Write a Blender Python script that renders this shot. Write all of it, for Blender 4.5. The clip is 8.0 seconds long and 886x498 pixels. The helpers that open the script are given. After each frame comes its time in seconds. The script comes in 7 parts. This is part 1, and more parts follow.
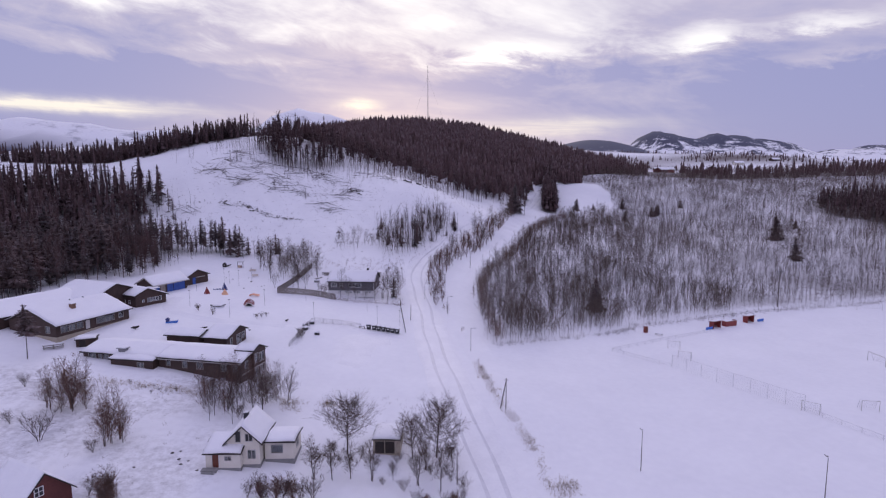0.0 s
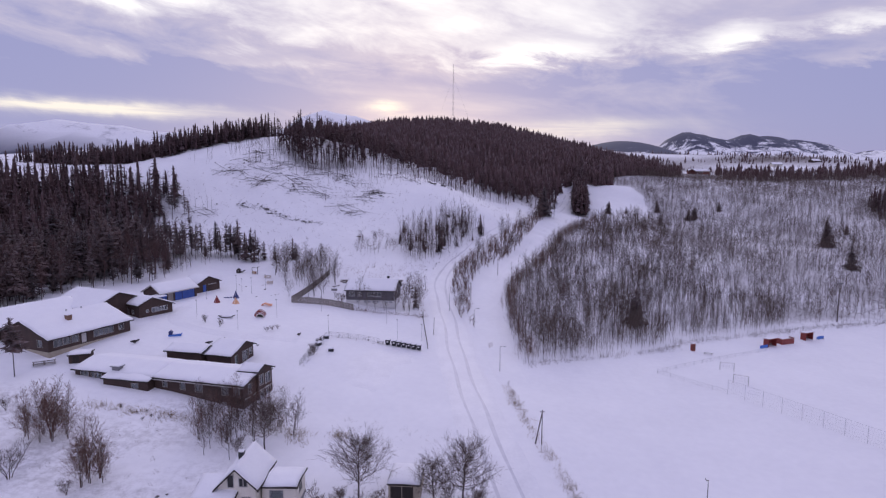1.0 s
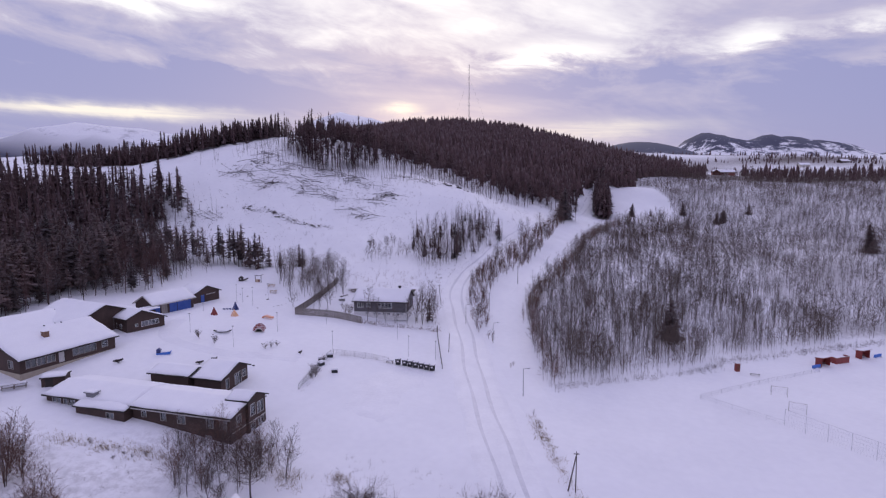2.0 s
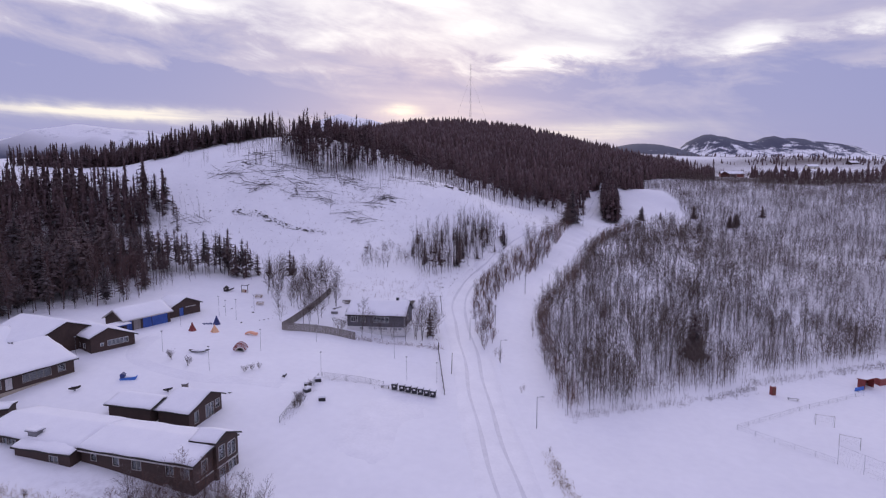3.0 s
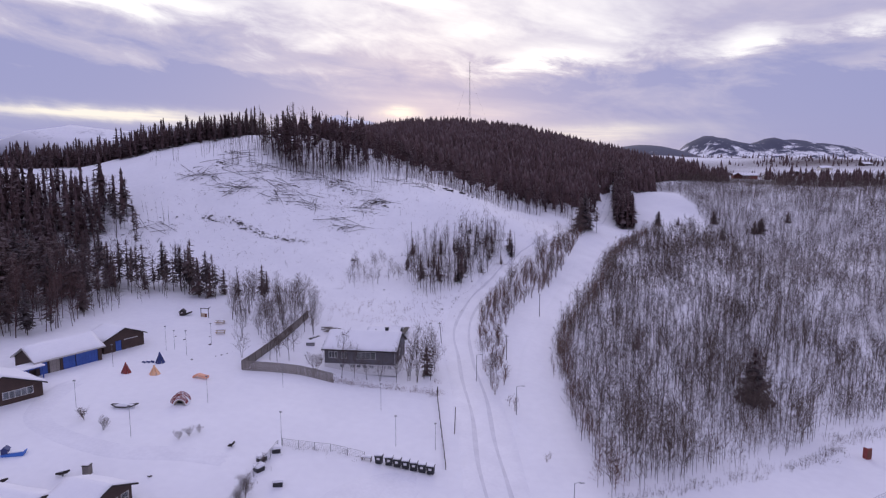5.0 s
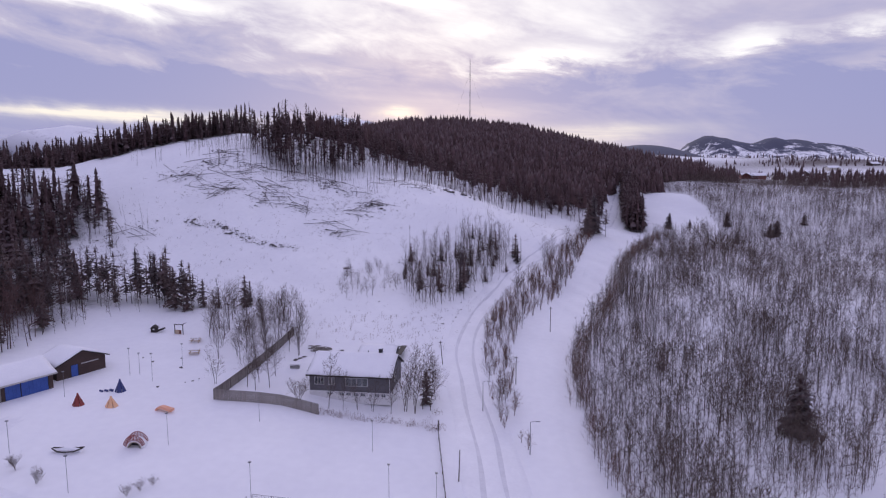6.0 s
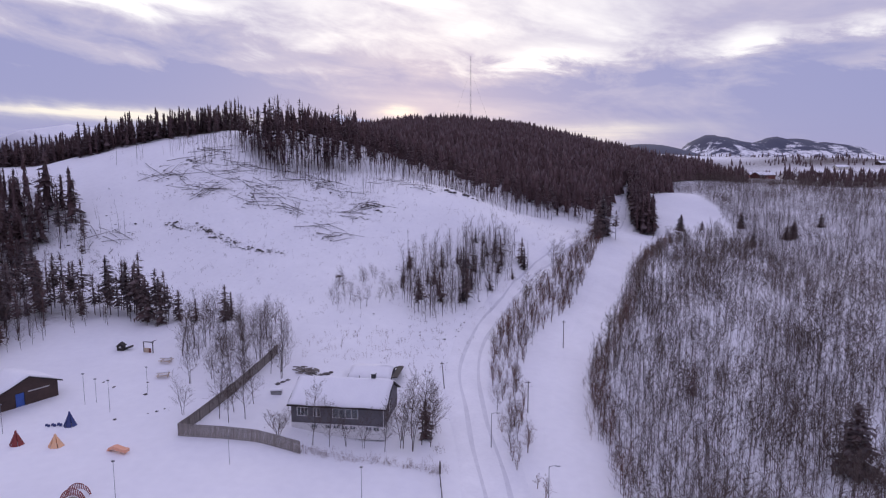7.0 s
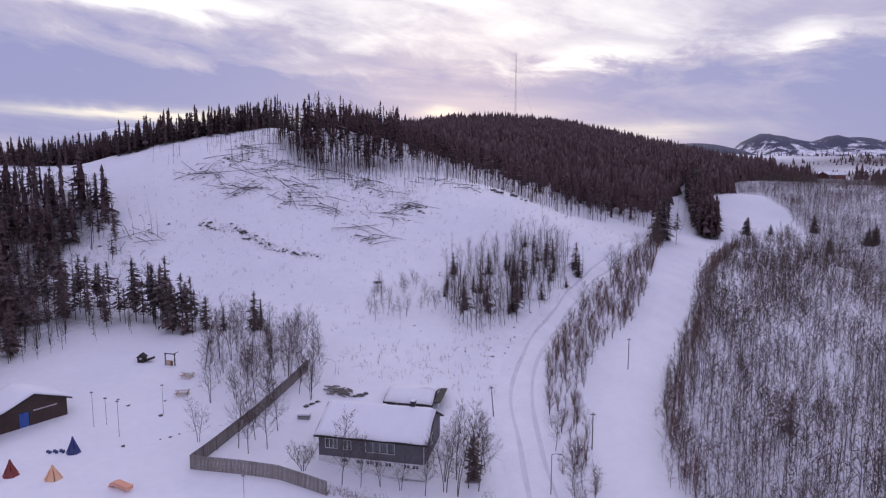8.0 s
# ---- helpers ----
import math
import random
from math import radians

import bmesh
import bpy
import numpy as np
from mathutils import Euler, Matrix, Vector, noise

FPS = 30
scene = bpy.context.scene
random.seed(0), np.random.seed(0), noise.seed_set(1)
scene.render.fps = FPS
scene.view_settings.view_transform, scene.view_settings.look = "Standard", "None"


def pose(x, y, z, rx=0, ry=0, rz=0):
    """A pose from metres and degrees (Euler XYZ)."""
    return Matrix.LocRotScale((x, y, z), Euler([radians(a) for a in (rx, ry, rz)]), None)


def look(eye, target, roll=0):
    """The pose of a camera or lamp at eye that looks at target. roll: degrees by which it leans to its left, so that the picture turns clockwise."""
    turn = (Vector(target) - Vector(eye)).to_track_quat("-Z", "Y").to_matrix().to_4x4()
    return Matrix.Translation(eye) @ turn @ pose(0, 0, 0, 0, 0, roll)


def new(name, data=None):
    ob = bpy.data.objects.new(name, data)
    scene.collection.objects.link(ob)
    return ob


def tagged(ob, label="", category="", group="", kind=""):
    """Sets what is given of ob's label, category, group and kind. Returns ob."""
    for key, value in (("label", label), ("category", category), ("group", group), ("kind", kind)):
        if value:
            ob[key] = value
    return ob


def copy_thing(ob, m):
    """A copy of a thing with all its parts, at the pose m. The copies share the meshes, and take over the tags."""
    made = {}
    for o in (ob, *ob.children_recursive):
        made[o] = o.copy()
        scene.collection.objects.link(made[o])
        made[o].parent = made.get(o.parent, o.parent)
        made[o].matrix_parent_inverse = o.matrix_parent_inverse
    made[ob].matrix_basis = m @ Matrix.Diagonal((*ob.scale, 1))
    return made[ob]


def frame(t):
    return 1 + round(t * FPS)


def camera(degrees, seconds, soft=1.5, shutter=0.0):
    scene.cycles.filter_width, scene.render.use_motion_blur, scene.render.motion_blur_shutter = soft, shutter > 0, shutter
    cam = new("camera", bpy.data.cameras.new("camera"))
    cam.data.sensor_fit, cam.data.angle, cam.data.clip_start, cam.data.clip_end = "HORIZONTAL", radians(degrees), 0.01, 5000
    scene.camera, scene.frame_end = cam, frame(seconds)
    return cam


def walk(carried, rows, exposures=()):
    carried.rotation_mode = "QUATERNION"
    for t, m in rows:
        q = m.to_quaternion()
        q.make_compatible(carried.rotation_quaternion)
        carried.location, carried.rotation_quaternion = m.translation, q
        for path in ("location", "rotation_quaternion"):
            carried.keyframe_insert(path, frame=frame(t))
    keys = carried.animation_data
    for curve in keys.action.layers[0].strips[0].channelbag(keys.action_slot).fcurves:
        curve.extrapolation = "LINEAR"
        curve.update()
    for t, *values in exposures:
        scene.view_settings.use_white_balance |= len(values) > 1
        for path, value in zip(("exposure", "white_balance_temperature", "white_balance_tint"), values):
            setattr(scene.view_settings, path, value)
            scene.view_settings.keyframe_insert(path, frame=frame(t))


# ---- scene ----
cam = camera(75.0, 8.0, soft=1.2)
PATH = [
    (0, (-0.084, -2.46, 39.089), (-0.084, -0.476, 38.839), -0.1),
    (0.5, (-0.405, 3.721, 39.114), (-0.437, 5.705, 38.864), 0.0),
    (1, (-0.612, 10.01, 39.103), (-0.696, 11.993, 38.858), -0.0),
    (1.5, (-0.92, 16.304, 39.051), (-1.05, 18.285, 38.809), -0.1),
    (3, (-2.535, 35.538, 39.068), (-2.674, 37.52, 38.835), -0.1),
    (3.5, (-3.031, 41.909, 38.936), (-3.168, 43.891, 38.705), -0.1),
    (4, (-3.465, 48.298, 38.909), (-3.601, 50.28, 38.679), -0.2),
    (4.5, (-4.056, 54.658, 39.073), (-4.189, 56.64, 38.845), -0.1),
    (6, (-5.906, 74.329, 39.567), (-6.036, 76.312, 39.34), -0.1),
    (6.5, (-6.383, 80.715, 39.758), (-6.513, 82.698, 39.53), -0.1),
    (7, (-7.063, 86.931, 39.719), (-7.192, 88.913, 39.49), -0.1),
    (7.5, (-7.95, 93.289, 39.536), (-8.121, 95.268, 39.308), -0.1),
    (8, (-9.157, 98.702, 39.389), (-9.429, 100.67, 39.161), 0.0),
]
walk(cam, [(t, look(eye, target, roll)) for t, eye, target, roll in PATH])

# ---- sky and sun ----
world = bpy.data.worlds.new("winter_sky")
scene.world = world
world.use_nodes = True
wn, wl = world.node_tree.nodes, world.node_tree.links
wn.clear()


def wnode(kind, **values):
    n = wn.new(kind)
    for k, v in values.items():
        n.inputs[k].default_value = v
    return n


def wmath(op, a, b=None, c=None, clamp=False):
    n = wn.new("ShaderNodeMath")
    n.operation, n.use_clamp = op, clamp
    for i, v in enumerate((a, b, c)):
        if v is None:
            continue
        if isinstance(v, (int, float)):
            n.inputs[i].default_value = v
        else:
            wl.new(v, n.inputs[i])
    return n.outputs[0]


def wmix(fac, a, b):
    n = wn.new("ShaderNodeMix")
    n.data_type = "RGBA"
    for sock, v in ((n.inputs[0], fac), (n.inputs[6], a), (n.inputs[7], b)):
        if isinstance(v, (int, float)):
            sock.default_value = v
        elif isinstance(v, tuple):
            sock.default_value = (*v, 1)
        else:
            wl.new(v, sock)
    return n.outputs[2]


coords = wn.new("ShaderNodeTexCoord").outputs["Generated"]
split = wn.new("ShaderNodeSeparateXYZ")
wl.new(coords, split.inputs[0])
side, ahead, up = split.outputs
azimuth = wmath("ARCTAN2", side, ahead)
elev = wmath("ARCSINE", up)


def wnoise(sx, sy, detail, rough, shift, distort=0.0):
    """Cloud noise over azimuth and elevation (radians), stretched along the horizon."""
    c = wn.new("ShaderNodeCombineXYZ")
    wl.new(wmath("MULTIPLY", azimuth, sx), c.inputs[0])
    wl.new(wmath("MULTIPLY_ADD", elev, sy, wmath("MULTIPLY", azimuth, sx * 0.42)), c.inputs[1])
    c.inputs[2].default_value = shift
    n = wnode("ShaderNodeTexNoise", Scale=1.0, Detail=detail, Roughness=rough, Distortion=distort)
    wl.new(c.outputs[0], n.inputs["Vector"])
    return n.outputs["Fac"]


def patch(az, el, half_az, half_el, warp=0.0):
    """A soft oval round a direction (degrees)."""
    e = elev if not warp else wmath("MULTIPLY_ADD", wmath("SUBTRACT", ragged, 0.5), warp, elev)
    a = wmath("DIVIDE", wmath("SUBTRACT", azimuth, radians(az)), radians(half_az))
    b = wmath("DIVIDE", wmath("SUBTRACT", e, radians(el)), radians(half_el))
    d = wmath("ADD", wmath("MULTIPLY", a, a), wmath("MULTIPLY", b, b))
    return wmath("POWER", 2.718, wmath("MULTIPLY", d, -1.0))


ragged = wnoise(9, 26, 7, 0.62, 3.1, 0.4)
broad = wnoise(2.6, 11, 5, 0.55, 7.7, 0.6)
streak = wnoise(3.0, 60, 5, 0.6, 1.3, 0.3)

nishita = wn.new("ShaderNodeTexSky")
nishita.sky_type, nishita.sun_disc = "NISHITA", False
nishita.sun_elevation, nishita.sun_rotation = radians(7), radians(-6)
clear = wn.new("ShaderNodeMix")
clear.data_type, clear.blend_type = "RGBA", "MULTIPLY"
clear.inputs[0].default_value = 1
wl.new(nishita.outputs[0], clear.inputs[6])
clear.inputs[7].default_value = (0.10, 0.10, 0.10, 1)

# cloud deck: blue-violet undersides, pale lit tops, thin gaps low over the horizon
glow = wmath("ADD", wmath("MULTIPLY", patch(-3, 17, 20, 8, 0.10), 0.75), wmath("MULTIPLY", patch(16, 13, 16, 4.5, 0.10), 0.25))
for az, el, wide, tall_, gain in ((-33, 15.6, 10, 1.2, 0.65), (6.5, 11.7, 5, 0.9, 0.6), (24, 12.0, 3, 0.9, 0.5), (33, 12.0, 4, 0.8, 0.5), (33, 9.6, 4, 0.7, 0.4), (-24, 10.6, 12, 0.5, 0.2)):
    glow = wmath("ADD", glow, wmath("MULTIPLY", patch(az, el, wide, tall_, 0.07), gain))
glow = wmath("ADD", glow, wmath("MULTIPLY", patch(-30, 14.5, 17, 4.5, 0.10), 0.30))
glow = wmath("SUBTRACT", glow, wmath("MULTIPLY", patch(24, 16.5, 8, 2.0, 0.08), 0.3))
lift = wmath("MULTIPLY_ADD", broad, 1.7, -0.62)
lift = wmath("ADD", lift, wmath("MULTIPLY_ADD", ragged, 0.65, -0.325))
lift = wmath("ADD", lift, glow)
lift = wmath("SUBTRACT", lift, wmath("MULTIPLY", patch(-30, 8.5, 17, 3.2, 0.12), 0.45))
lift = wmath("SUBTRACT", lift, wmath("MULTIPLY", patch(28, 6.0, 22, 4.3, 0.12), 0.46))
lift = wmath("SUBTRACT", lift, wmath("MULTIPLY", patch(6, 9.0, 14, 1.6, 0.12), 0.28), clamp=True)
ramp = wn.new("ShaderNodeValToRGB")
wl.new(lift, ramp.inputs[0])
ramp.color_ramp.elements[0].position, ramp.color_ramp.elements[0].color = 0.0, (0.34, 0.345, 0.62, 1)
ramp.color_ramp.elements[1].position, ramp.color_ramp.elements[1].color = 1.0, (1.10, 1.06, 1.09, 1)
mid = ramp.color_ramp.elements.new(0.45)
mid.color = (0.56, 0.518, 0.705, 1)
slot = wmath("MULTIPLY", wmath("ADD", patch(-34, 5.8, 10, 0.55, 0.03), wmath("ADD", wmath("MULTIPLY", patch(10, 4.7, 8, 0.7, 0.03), 0.6), patch(-8, 6.7, 1.8, 0.55, 0.04))),
             wmath("MULTIPLY_ADD", streak, 3.0, -0.55), clamp=True)
deck = wmix(slot, ramp.outputs[0], (1.05, 0.96, 0.88))
# a thin veil keeps the clear sky from showing through more than a little
cover = wmix(0.92, clear.outputs[2], deck)
# an overcast sky is brightest overhead
high = wmath("MULTIPLY_ADD", wmath("SMOOTH_MIN", wmath("MAXIMUM", wmath("SUBTRACT", elev, radians(24)), 0.0), 0.7, 0.2), 0.75, 1.0)
back = wnode("ShaderNodeBackground", Strength=1.0)
wl.new(cover, back.inputs[0])
wl.new(high, back.inputs[1])
wout = wn.new("ShaderNodeOutputWorld")
wl.new(back.outputs[0], wout.inputs[0])

sun_data = bpy.data.lights.new("veiled_sun", "SUN")
sun_data.energy, sun_data.angle, sun_data.color = 0.5, radians(25), (1.0, 0.90, 0.86)
sun = new("veiled_sun", sun_data)
sun.matrix_world = look((0, 0, 0), (0.02, -1.0, -0.42))

# ---- materials ----


def surface(name, dark, light, scale=1.0, rough=0.8, bump=0.0, bump_scale=None, fine=8.0, metal=0.0, lines=0.0, vertical=True, vary=0.0, spread=(0.3, 0.7)):
    """A worn surface: two colours mixed by noise at two scales, with relief; lines: the width of boards in metres."""
    m = bpy.data.materials.new(name)
    m.use_nodes = True
    n, l = m.node_tree.nodes, m.node_tree.links
    p = n["Principled BSDF"]
    p.inputs["Roughness"].default_value, p.inputs["Metallic"].default_value = rough, metal
    tc = n.new("ShaderNodeTexCoord")
    a, b = n.new("ShaderNodeTexNoise"), n.new("ShaderNodeTexNoise")
    a.inputs["Scale"].default_value, b.inputs["Scale"].default_value = scale, scale * fine
    a.inputs["Detail"].default_value, b.inputs["Detail"].default_value = 4, 5
    add = n.new("ShaderNodeMath")
    add.operation = "MULTIPLY_ADD"
    add.inputs[1].default_value = 0.45
    half = n.new("ShaderNodeMath")
    half.operation = "MULTIPLY"
    half.inputs[1].default_value = 0.55
    for t in (a, b):
        l.new(tc.outputs["Object"], t.inputs["Vector"])
    l.new(a.outputs["Fac"], half.inputs[0])
    l.new(b.outputs["Fac"], add.inputs[0])
    l.new(half.outputs[0], add.inputs[2])
    r = n.new("ShaderNodeValToRGB")
    r.color_ramp.elements[0].position, r.color_ramp.elements[1].position = spread
    r.color_ramp.elements[0].color, r.color_ramp.elements[1].color = (*dark, 1), (*light, 1)
    l.new(add.outputs[0], r.inputs[0])
    colour, height = r.outputs[0], add.outputs[0]
    if lines:
        w = n.new("ShaderNodeTexWave")
        w.wave_type, w.bands_direction, w.wave_profile = "BANDS", "DIAGONAL" if vertical else "Z", "SAW"
        mp = n.new("ShaderNodeMapping")
        mp.inputs["Scale"].default_value = (1, 1, 0) if vertical else (0, 0, 1)
        l.new(tc.outputs["Object"], mp.inputs[0])
        l.new(mp.outputs[0], w.inputs["Vector"])
        w.inputs["Scale"].default_value = 0.314 / lines * (1.4 if vertical else 1)
        w.inputs["Distortion"].default_value = 0.0
        hh = n.new("ShaderNodeMath")
        hh.operation = "MULTIPLY_ADD"
        hh.inputs[1].default_value = 0.6
        l.new(w.outputs["Fac"], hh.inputs[0])
        l.new(height, hh.inputs[2])
        height = hh.outputs[0]
    if vary:
        oi, mx = n.new("ShaderNodeObjectInfo"), n.new("ShaderNodeHueSaturation")
        mr = n.new("ShaderNodeMapRange")
        mr.inputs["To Min"].default_value, mr.inputs["To Max"].default_value = 1 - vary, 1 + vary
        l.new(oi.outputs["Random"], mr.inputs["Value"])
        l.new(mr.outputs[0], mx.inputs["Value"])
        l.new(colour, mx.inputs["Color"])
        colour = mx.outputs[0]
    l.new(colour, p.inputs["Base Color"])
    if bump:
        bp = n.new("ShaderNodeBump")
        bp.inputs["Strength"].default_value, bp.inputs["Distance"].default_value = min(1, bump * 4), bump
        l.new(height, bp.inputs["Height"])
        l.new(bp.outputs[0], p.inputs["Normal"])
    return m


def dusted(name, dark, light, snow, scale=1.5, island=0.25, tree=0.0):
    """Needles or twigs: colour varies from plant to plant, with a dusting of snow on what faces up."""
    m = bpy.data.materials.new(name)
    m.use_nodes = True
    n, l = m.node_tree.nodes, m.node_tree.links
    p = n["Principled BSDF"]
    p.inputs["Roughness"].default_value = 0.9
    p.inputs["Specular IOR Level"].default_value = 0.1
    tc, g = n.new("ShaderNodeTexCoord"), n.new("ShaderNodeNewGeometry")
    a = n.new("ShaderNodeTexNoise")
    a.inputs["Scale"].default_value, a.inputs["Detail"].default_value = scale, 5
    l.new(tc.outputs["Object"], a.inputs["Vector"])
    mix = n.new("ShaderNodeMix")
    mix.data_type = "RGBA"
    mix.inputs[6].default_value, mix.inputs[7].default_value = (*dark, 1), (*light, 1)
    mm = n.new("ShaderNodeMath")
    mm.operation = "MULTIPLY_ADD"
    mm.inputs[1].default_value = island * 2
    oi, both = n.new("ShaderNodeObjectInfo"), n.new("ShaderNodeMath")
    both.operation = "MULTIPLY_ADD"
    both.inputs[1].default_value = tree
    l.new(oi.outputs["Random"], both.inputs[0])
    l.new(a.outputs["Fac"], both.inputs[2])
    l.new(g.outputs["Random Per Island"], mm.inputs[0])
    l.new(both.outputs[0], mm.inputs[2])
    ss = n.new("ShaderNodeMath")
    ss.operation, ss.use_clamp = "SUBTRACT", True
    l.new(mm.outputs[0], ss.inputs[0])
    ss.inputs[1].default_value = 0.25 + tree / 2
    l.new(ss.outputs[0], mix.inputs[0])
    colour = mix.outputs[2]
    if snow:
        sp = n.new("ShaderNodeSeparateXYZ")
        l.new(g.outputs["Normal"], sp.inputs[0])
        ab = n.new("ShaderNodeMath")
        ab.operation = "ABSOLUTE"
        l.new(sp.outputs[2], ab.inputs[0])
        b = n.new("ShaderNodeTexNoise")
        b.inputs["Scale"].default_value, b.inputs["Detail"].default_value = scale * 2.3, 4
        l.new(tc.outputs["Object"], b.inputs["Vector"])
        pr = n.new("ShaderNodeMath")
        pr.operation = "MULTIPLY"
        l.new(ab.outputs[0], pr.inputs[0])
        l.new(b.outputs["Fac"], pr.inputs[1])
        mr = n.new("ShaderNodeMapRange")
        mr.inputs["From Min"].default_value, mr.inputs["From Max"].default_value = 0.34, 0.58
        mr.inputs["To Max"].default_value = snow
        l.new(pr.outputs[0], mr.inputs["Value"])
        white = n.new("ShaderNodeMix")
        white.data_type = "RGBA"
        white.inputs[7].default_value = (0.8, 0.8, 0.84, 1)
        l.new(mr.outputs[0], white.inputs[0])
        l.new(colour, white.inputs[6])
        colour = white.outputs[2]
    l.new(colour, p.inputs["Base Color"])
    return m


SNOW = surface("snow", (0.80, 0.80, 0.83), (0.88, 0.88, 0.90), 0.09, 0.75, 0.12, fine=9.0)
PACKED = surface("packed_snow", (0.74, 0.74, 0.78), (0.86, 0.86, 0.89), 0.30, 0.6, 0.07, fine=7.0)
ROOFSNOW = surface("roof_snow", (0.82, 0.82, 0.85), (0.88, 0.88, 0.90), 0.5, 0.75, 0.04)
BROWN = surface("brown_stained_boards", (0.042, 0.025, 0.020), (0.082, 0.048, 0.038), 0.7, 0.75, 0.02, lines=0.14)
DARKTRIM = surface("dark_trim", (0.02, 0.015, 0.013), (0.04, 0.03, 0.025), 2.0, 0.7)
PALETRIM = surface("pale_trim", (0.42, 0.40, 0.38), (0.55, 0.53, 0.50), 2.0, 0.6)
CREAM = surface("cream_painted_boards", (0.66, 0.62, 0.53), (0.80, 0.75, 0.66), 0.8, 0.6, 0.015, lines=0.13, vertical=False)
CONCRETE = surface("grey_concrete", (0.20, 0.20, 0.20), (0.34, 0.33, 0.32), 1.1, 0.85, 0.02)
BEIGE = surface("beige_plaster", (0.36, 0.31, 0.24), (0.48, 0.42, 0.33), 1.1, 0.85, 0.02)
GREY = surface("grey_painted_boards", (0.095, 0.09, 0.10), (0.15, 0.14, 0.15), 0.8, 0.7, 0.02, lines=0.13)
WHITE = surface("white_painted_wood", (0.62, 0.61, 0.60), (0.78, 0.77, 0.76), 1.5, 0.5)
BLUE = surface("blue_painted_panel", (0.028, 0.07, 0.28), (0.05, 0.12, 0.42), 0.8, 0.6, 0.02, lines=0.3)
REDBARN = surface("red_painted_boards", (0.075, 0.020, 0.018), (0.13, 0.035, 0.028), 0.8, 0.75, 0.02, lines=0.14)
FARMRED = surface("faded_red_boards", (0.24, 0.075, 0.06), (0.34, 0.12, 0.10), 0.8, 0.75, 0.02, lines=0.14)
REDBROWN = surface("red_brown_wood", (0.12, 0.035, 0.022), (0.20, 0.06, 0.035), 1.5, 0.6)
FENCEWOOD = surface("weathered_fence_boards", (0.17, 0.15, 0.135), (0.32, 0.285, 0.255), 1.0, 0.85, vary=0.18)
STEEL = surface("galvanised_steel", (0.16, 0.16, 0.17), (0.28, 0.28, 0.29), 3.0, 0.45, metal=0.6)
FROSTED = surface("frosted_steel", (0.40, 0.40, 0.42), (0.58, 0.58, 0.61), 2.0, 0.5, metal=0.2)
POLEWOOD = surface("weathered_pole_wood", (0.085, 0.070, 0.065), (0.17, 0.145, 0.13), 2.0, 0.85)
BLACK = surface("black_plastic", (0.012, 0.012, 0.014), (0.03, 0.03, 0.034), 2.0, 0.5)
BRICKS = surface("brown_brick_stack", (0.16, 0.09, 0.06), (0.26, 0.16, 0.11), 3.0, 0.9, 0.02)
CURTAIN = surface("pale_curtain", (0.50, 0.48, 0.46), (0.66, 0.64, 0.62), 3.0, 0.9)
BARK = surface("grey_brown_bark", (0.045, 0.035, 0.032), (0.13, 0.105, 0.095), 2.5, 0.9, 0.02)
ROCK = surface("bare_rock", (0.05, 0.045, 0.045), (0.17, 0.15, 0.14), 1.2, 0.9, 0.08)
NEEDLES = dusted("spruce_needles", (0.048, 0.034, 0.033), (0.165, 0.102, 0.090), 0.12, scale=0.9, island=0.15, tree=0.7)
FARNEEDLES = dusted("far_spruce_needles", (0.078, 0.051, 0.053), (0.172, 0.110, 0.106), 0.07, scale=0.10, island=0.12)
LOGS = dusted("felled_logs", (0.035, 0.027, 0.025), (0.12, 0.095, 0.085), 0.6, scale=1.2)
HAZE = dusted("far_bare_crowns", (0.070, 0.042, 0.040), (0.150, 0.092, 0.086), 0.05, scale=0.12)
TWIGS = dusted("bare_twigs", (0.050, 0.036, 0.032), (0.155, 0.112, 0.096), 0.25, scale=0.6)
STEMS = dusted("thicket_stems", (0.060, 0.046, 0.040), (0.195, 0.150, 0.128), 0.22, scale=0.12, island=0.3)
REDTWIGS = dusted("reddish_twigs", (0.085, 0.048, 0.040), (0.24, 0.145, 0.115), 0.25, scale=0.5)
STRAW = dusted("dry_grass", (0.17, 0.115, 0.055), (0.38, 0.28, 0.15), 0.2, scale=0.8)
GLASS = bpy.data.materials.new("window_glass")
GLASS.use_nodes = True
gp = GLASS.node_tree.nodes["Principled BSDF"]
gp.inputs["Base Color"].default_value = (0.75, 0.8, 0.85, 1)
gp.inputs["Roughness"].default_value, gp.inputs["Transmission Weight"].default_value, gp.inputs["IOR"].default_value = 0.03, 0.9, 1.5

# ---- the lie of the land ----
# rounded rises and hollows: centre x, y, radius, height
VALLEY = ((-36, 104, 9, -0.6), (-68, 104, 8, -0.7), (-26, 162.5, 7, -0.9), (12, 100, 14, 2), (125, 185, 35, -4.1), (60, 20, 60, -2.7), (-60, 80, 30, 0.6), (-30, 100, 20, 0.3), (-75, 115, 30, 0.7),
          (-45, 140, 30, 1.8), (-72, 165, 30, -1.1), (-20, 130, 26, 0.4), (-15, 165, 26, -1.9), (-42, 175, 28, -0.2), (-70, 195, 28, -1.2), (20, 100, 30, -2.5),
          (60, 110, 45, 1.1), (130, 130, 60, -3.9), (50, 170, 35, -4.7), (15, 200, 35, 2.9), (-120, 180, 45, 0.9), (-110, 130, 40, 2.8), (0, 230, 30, -3.7))
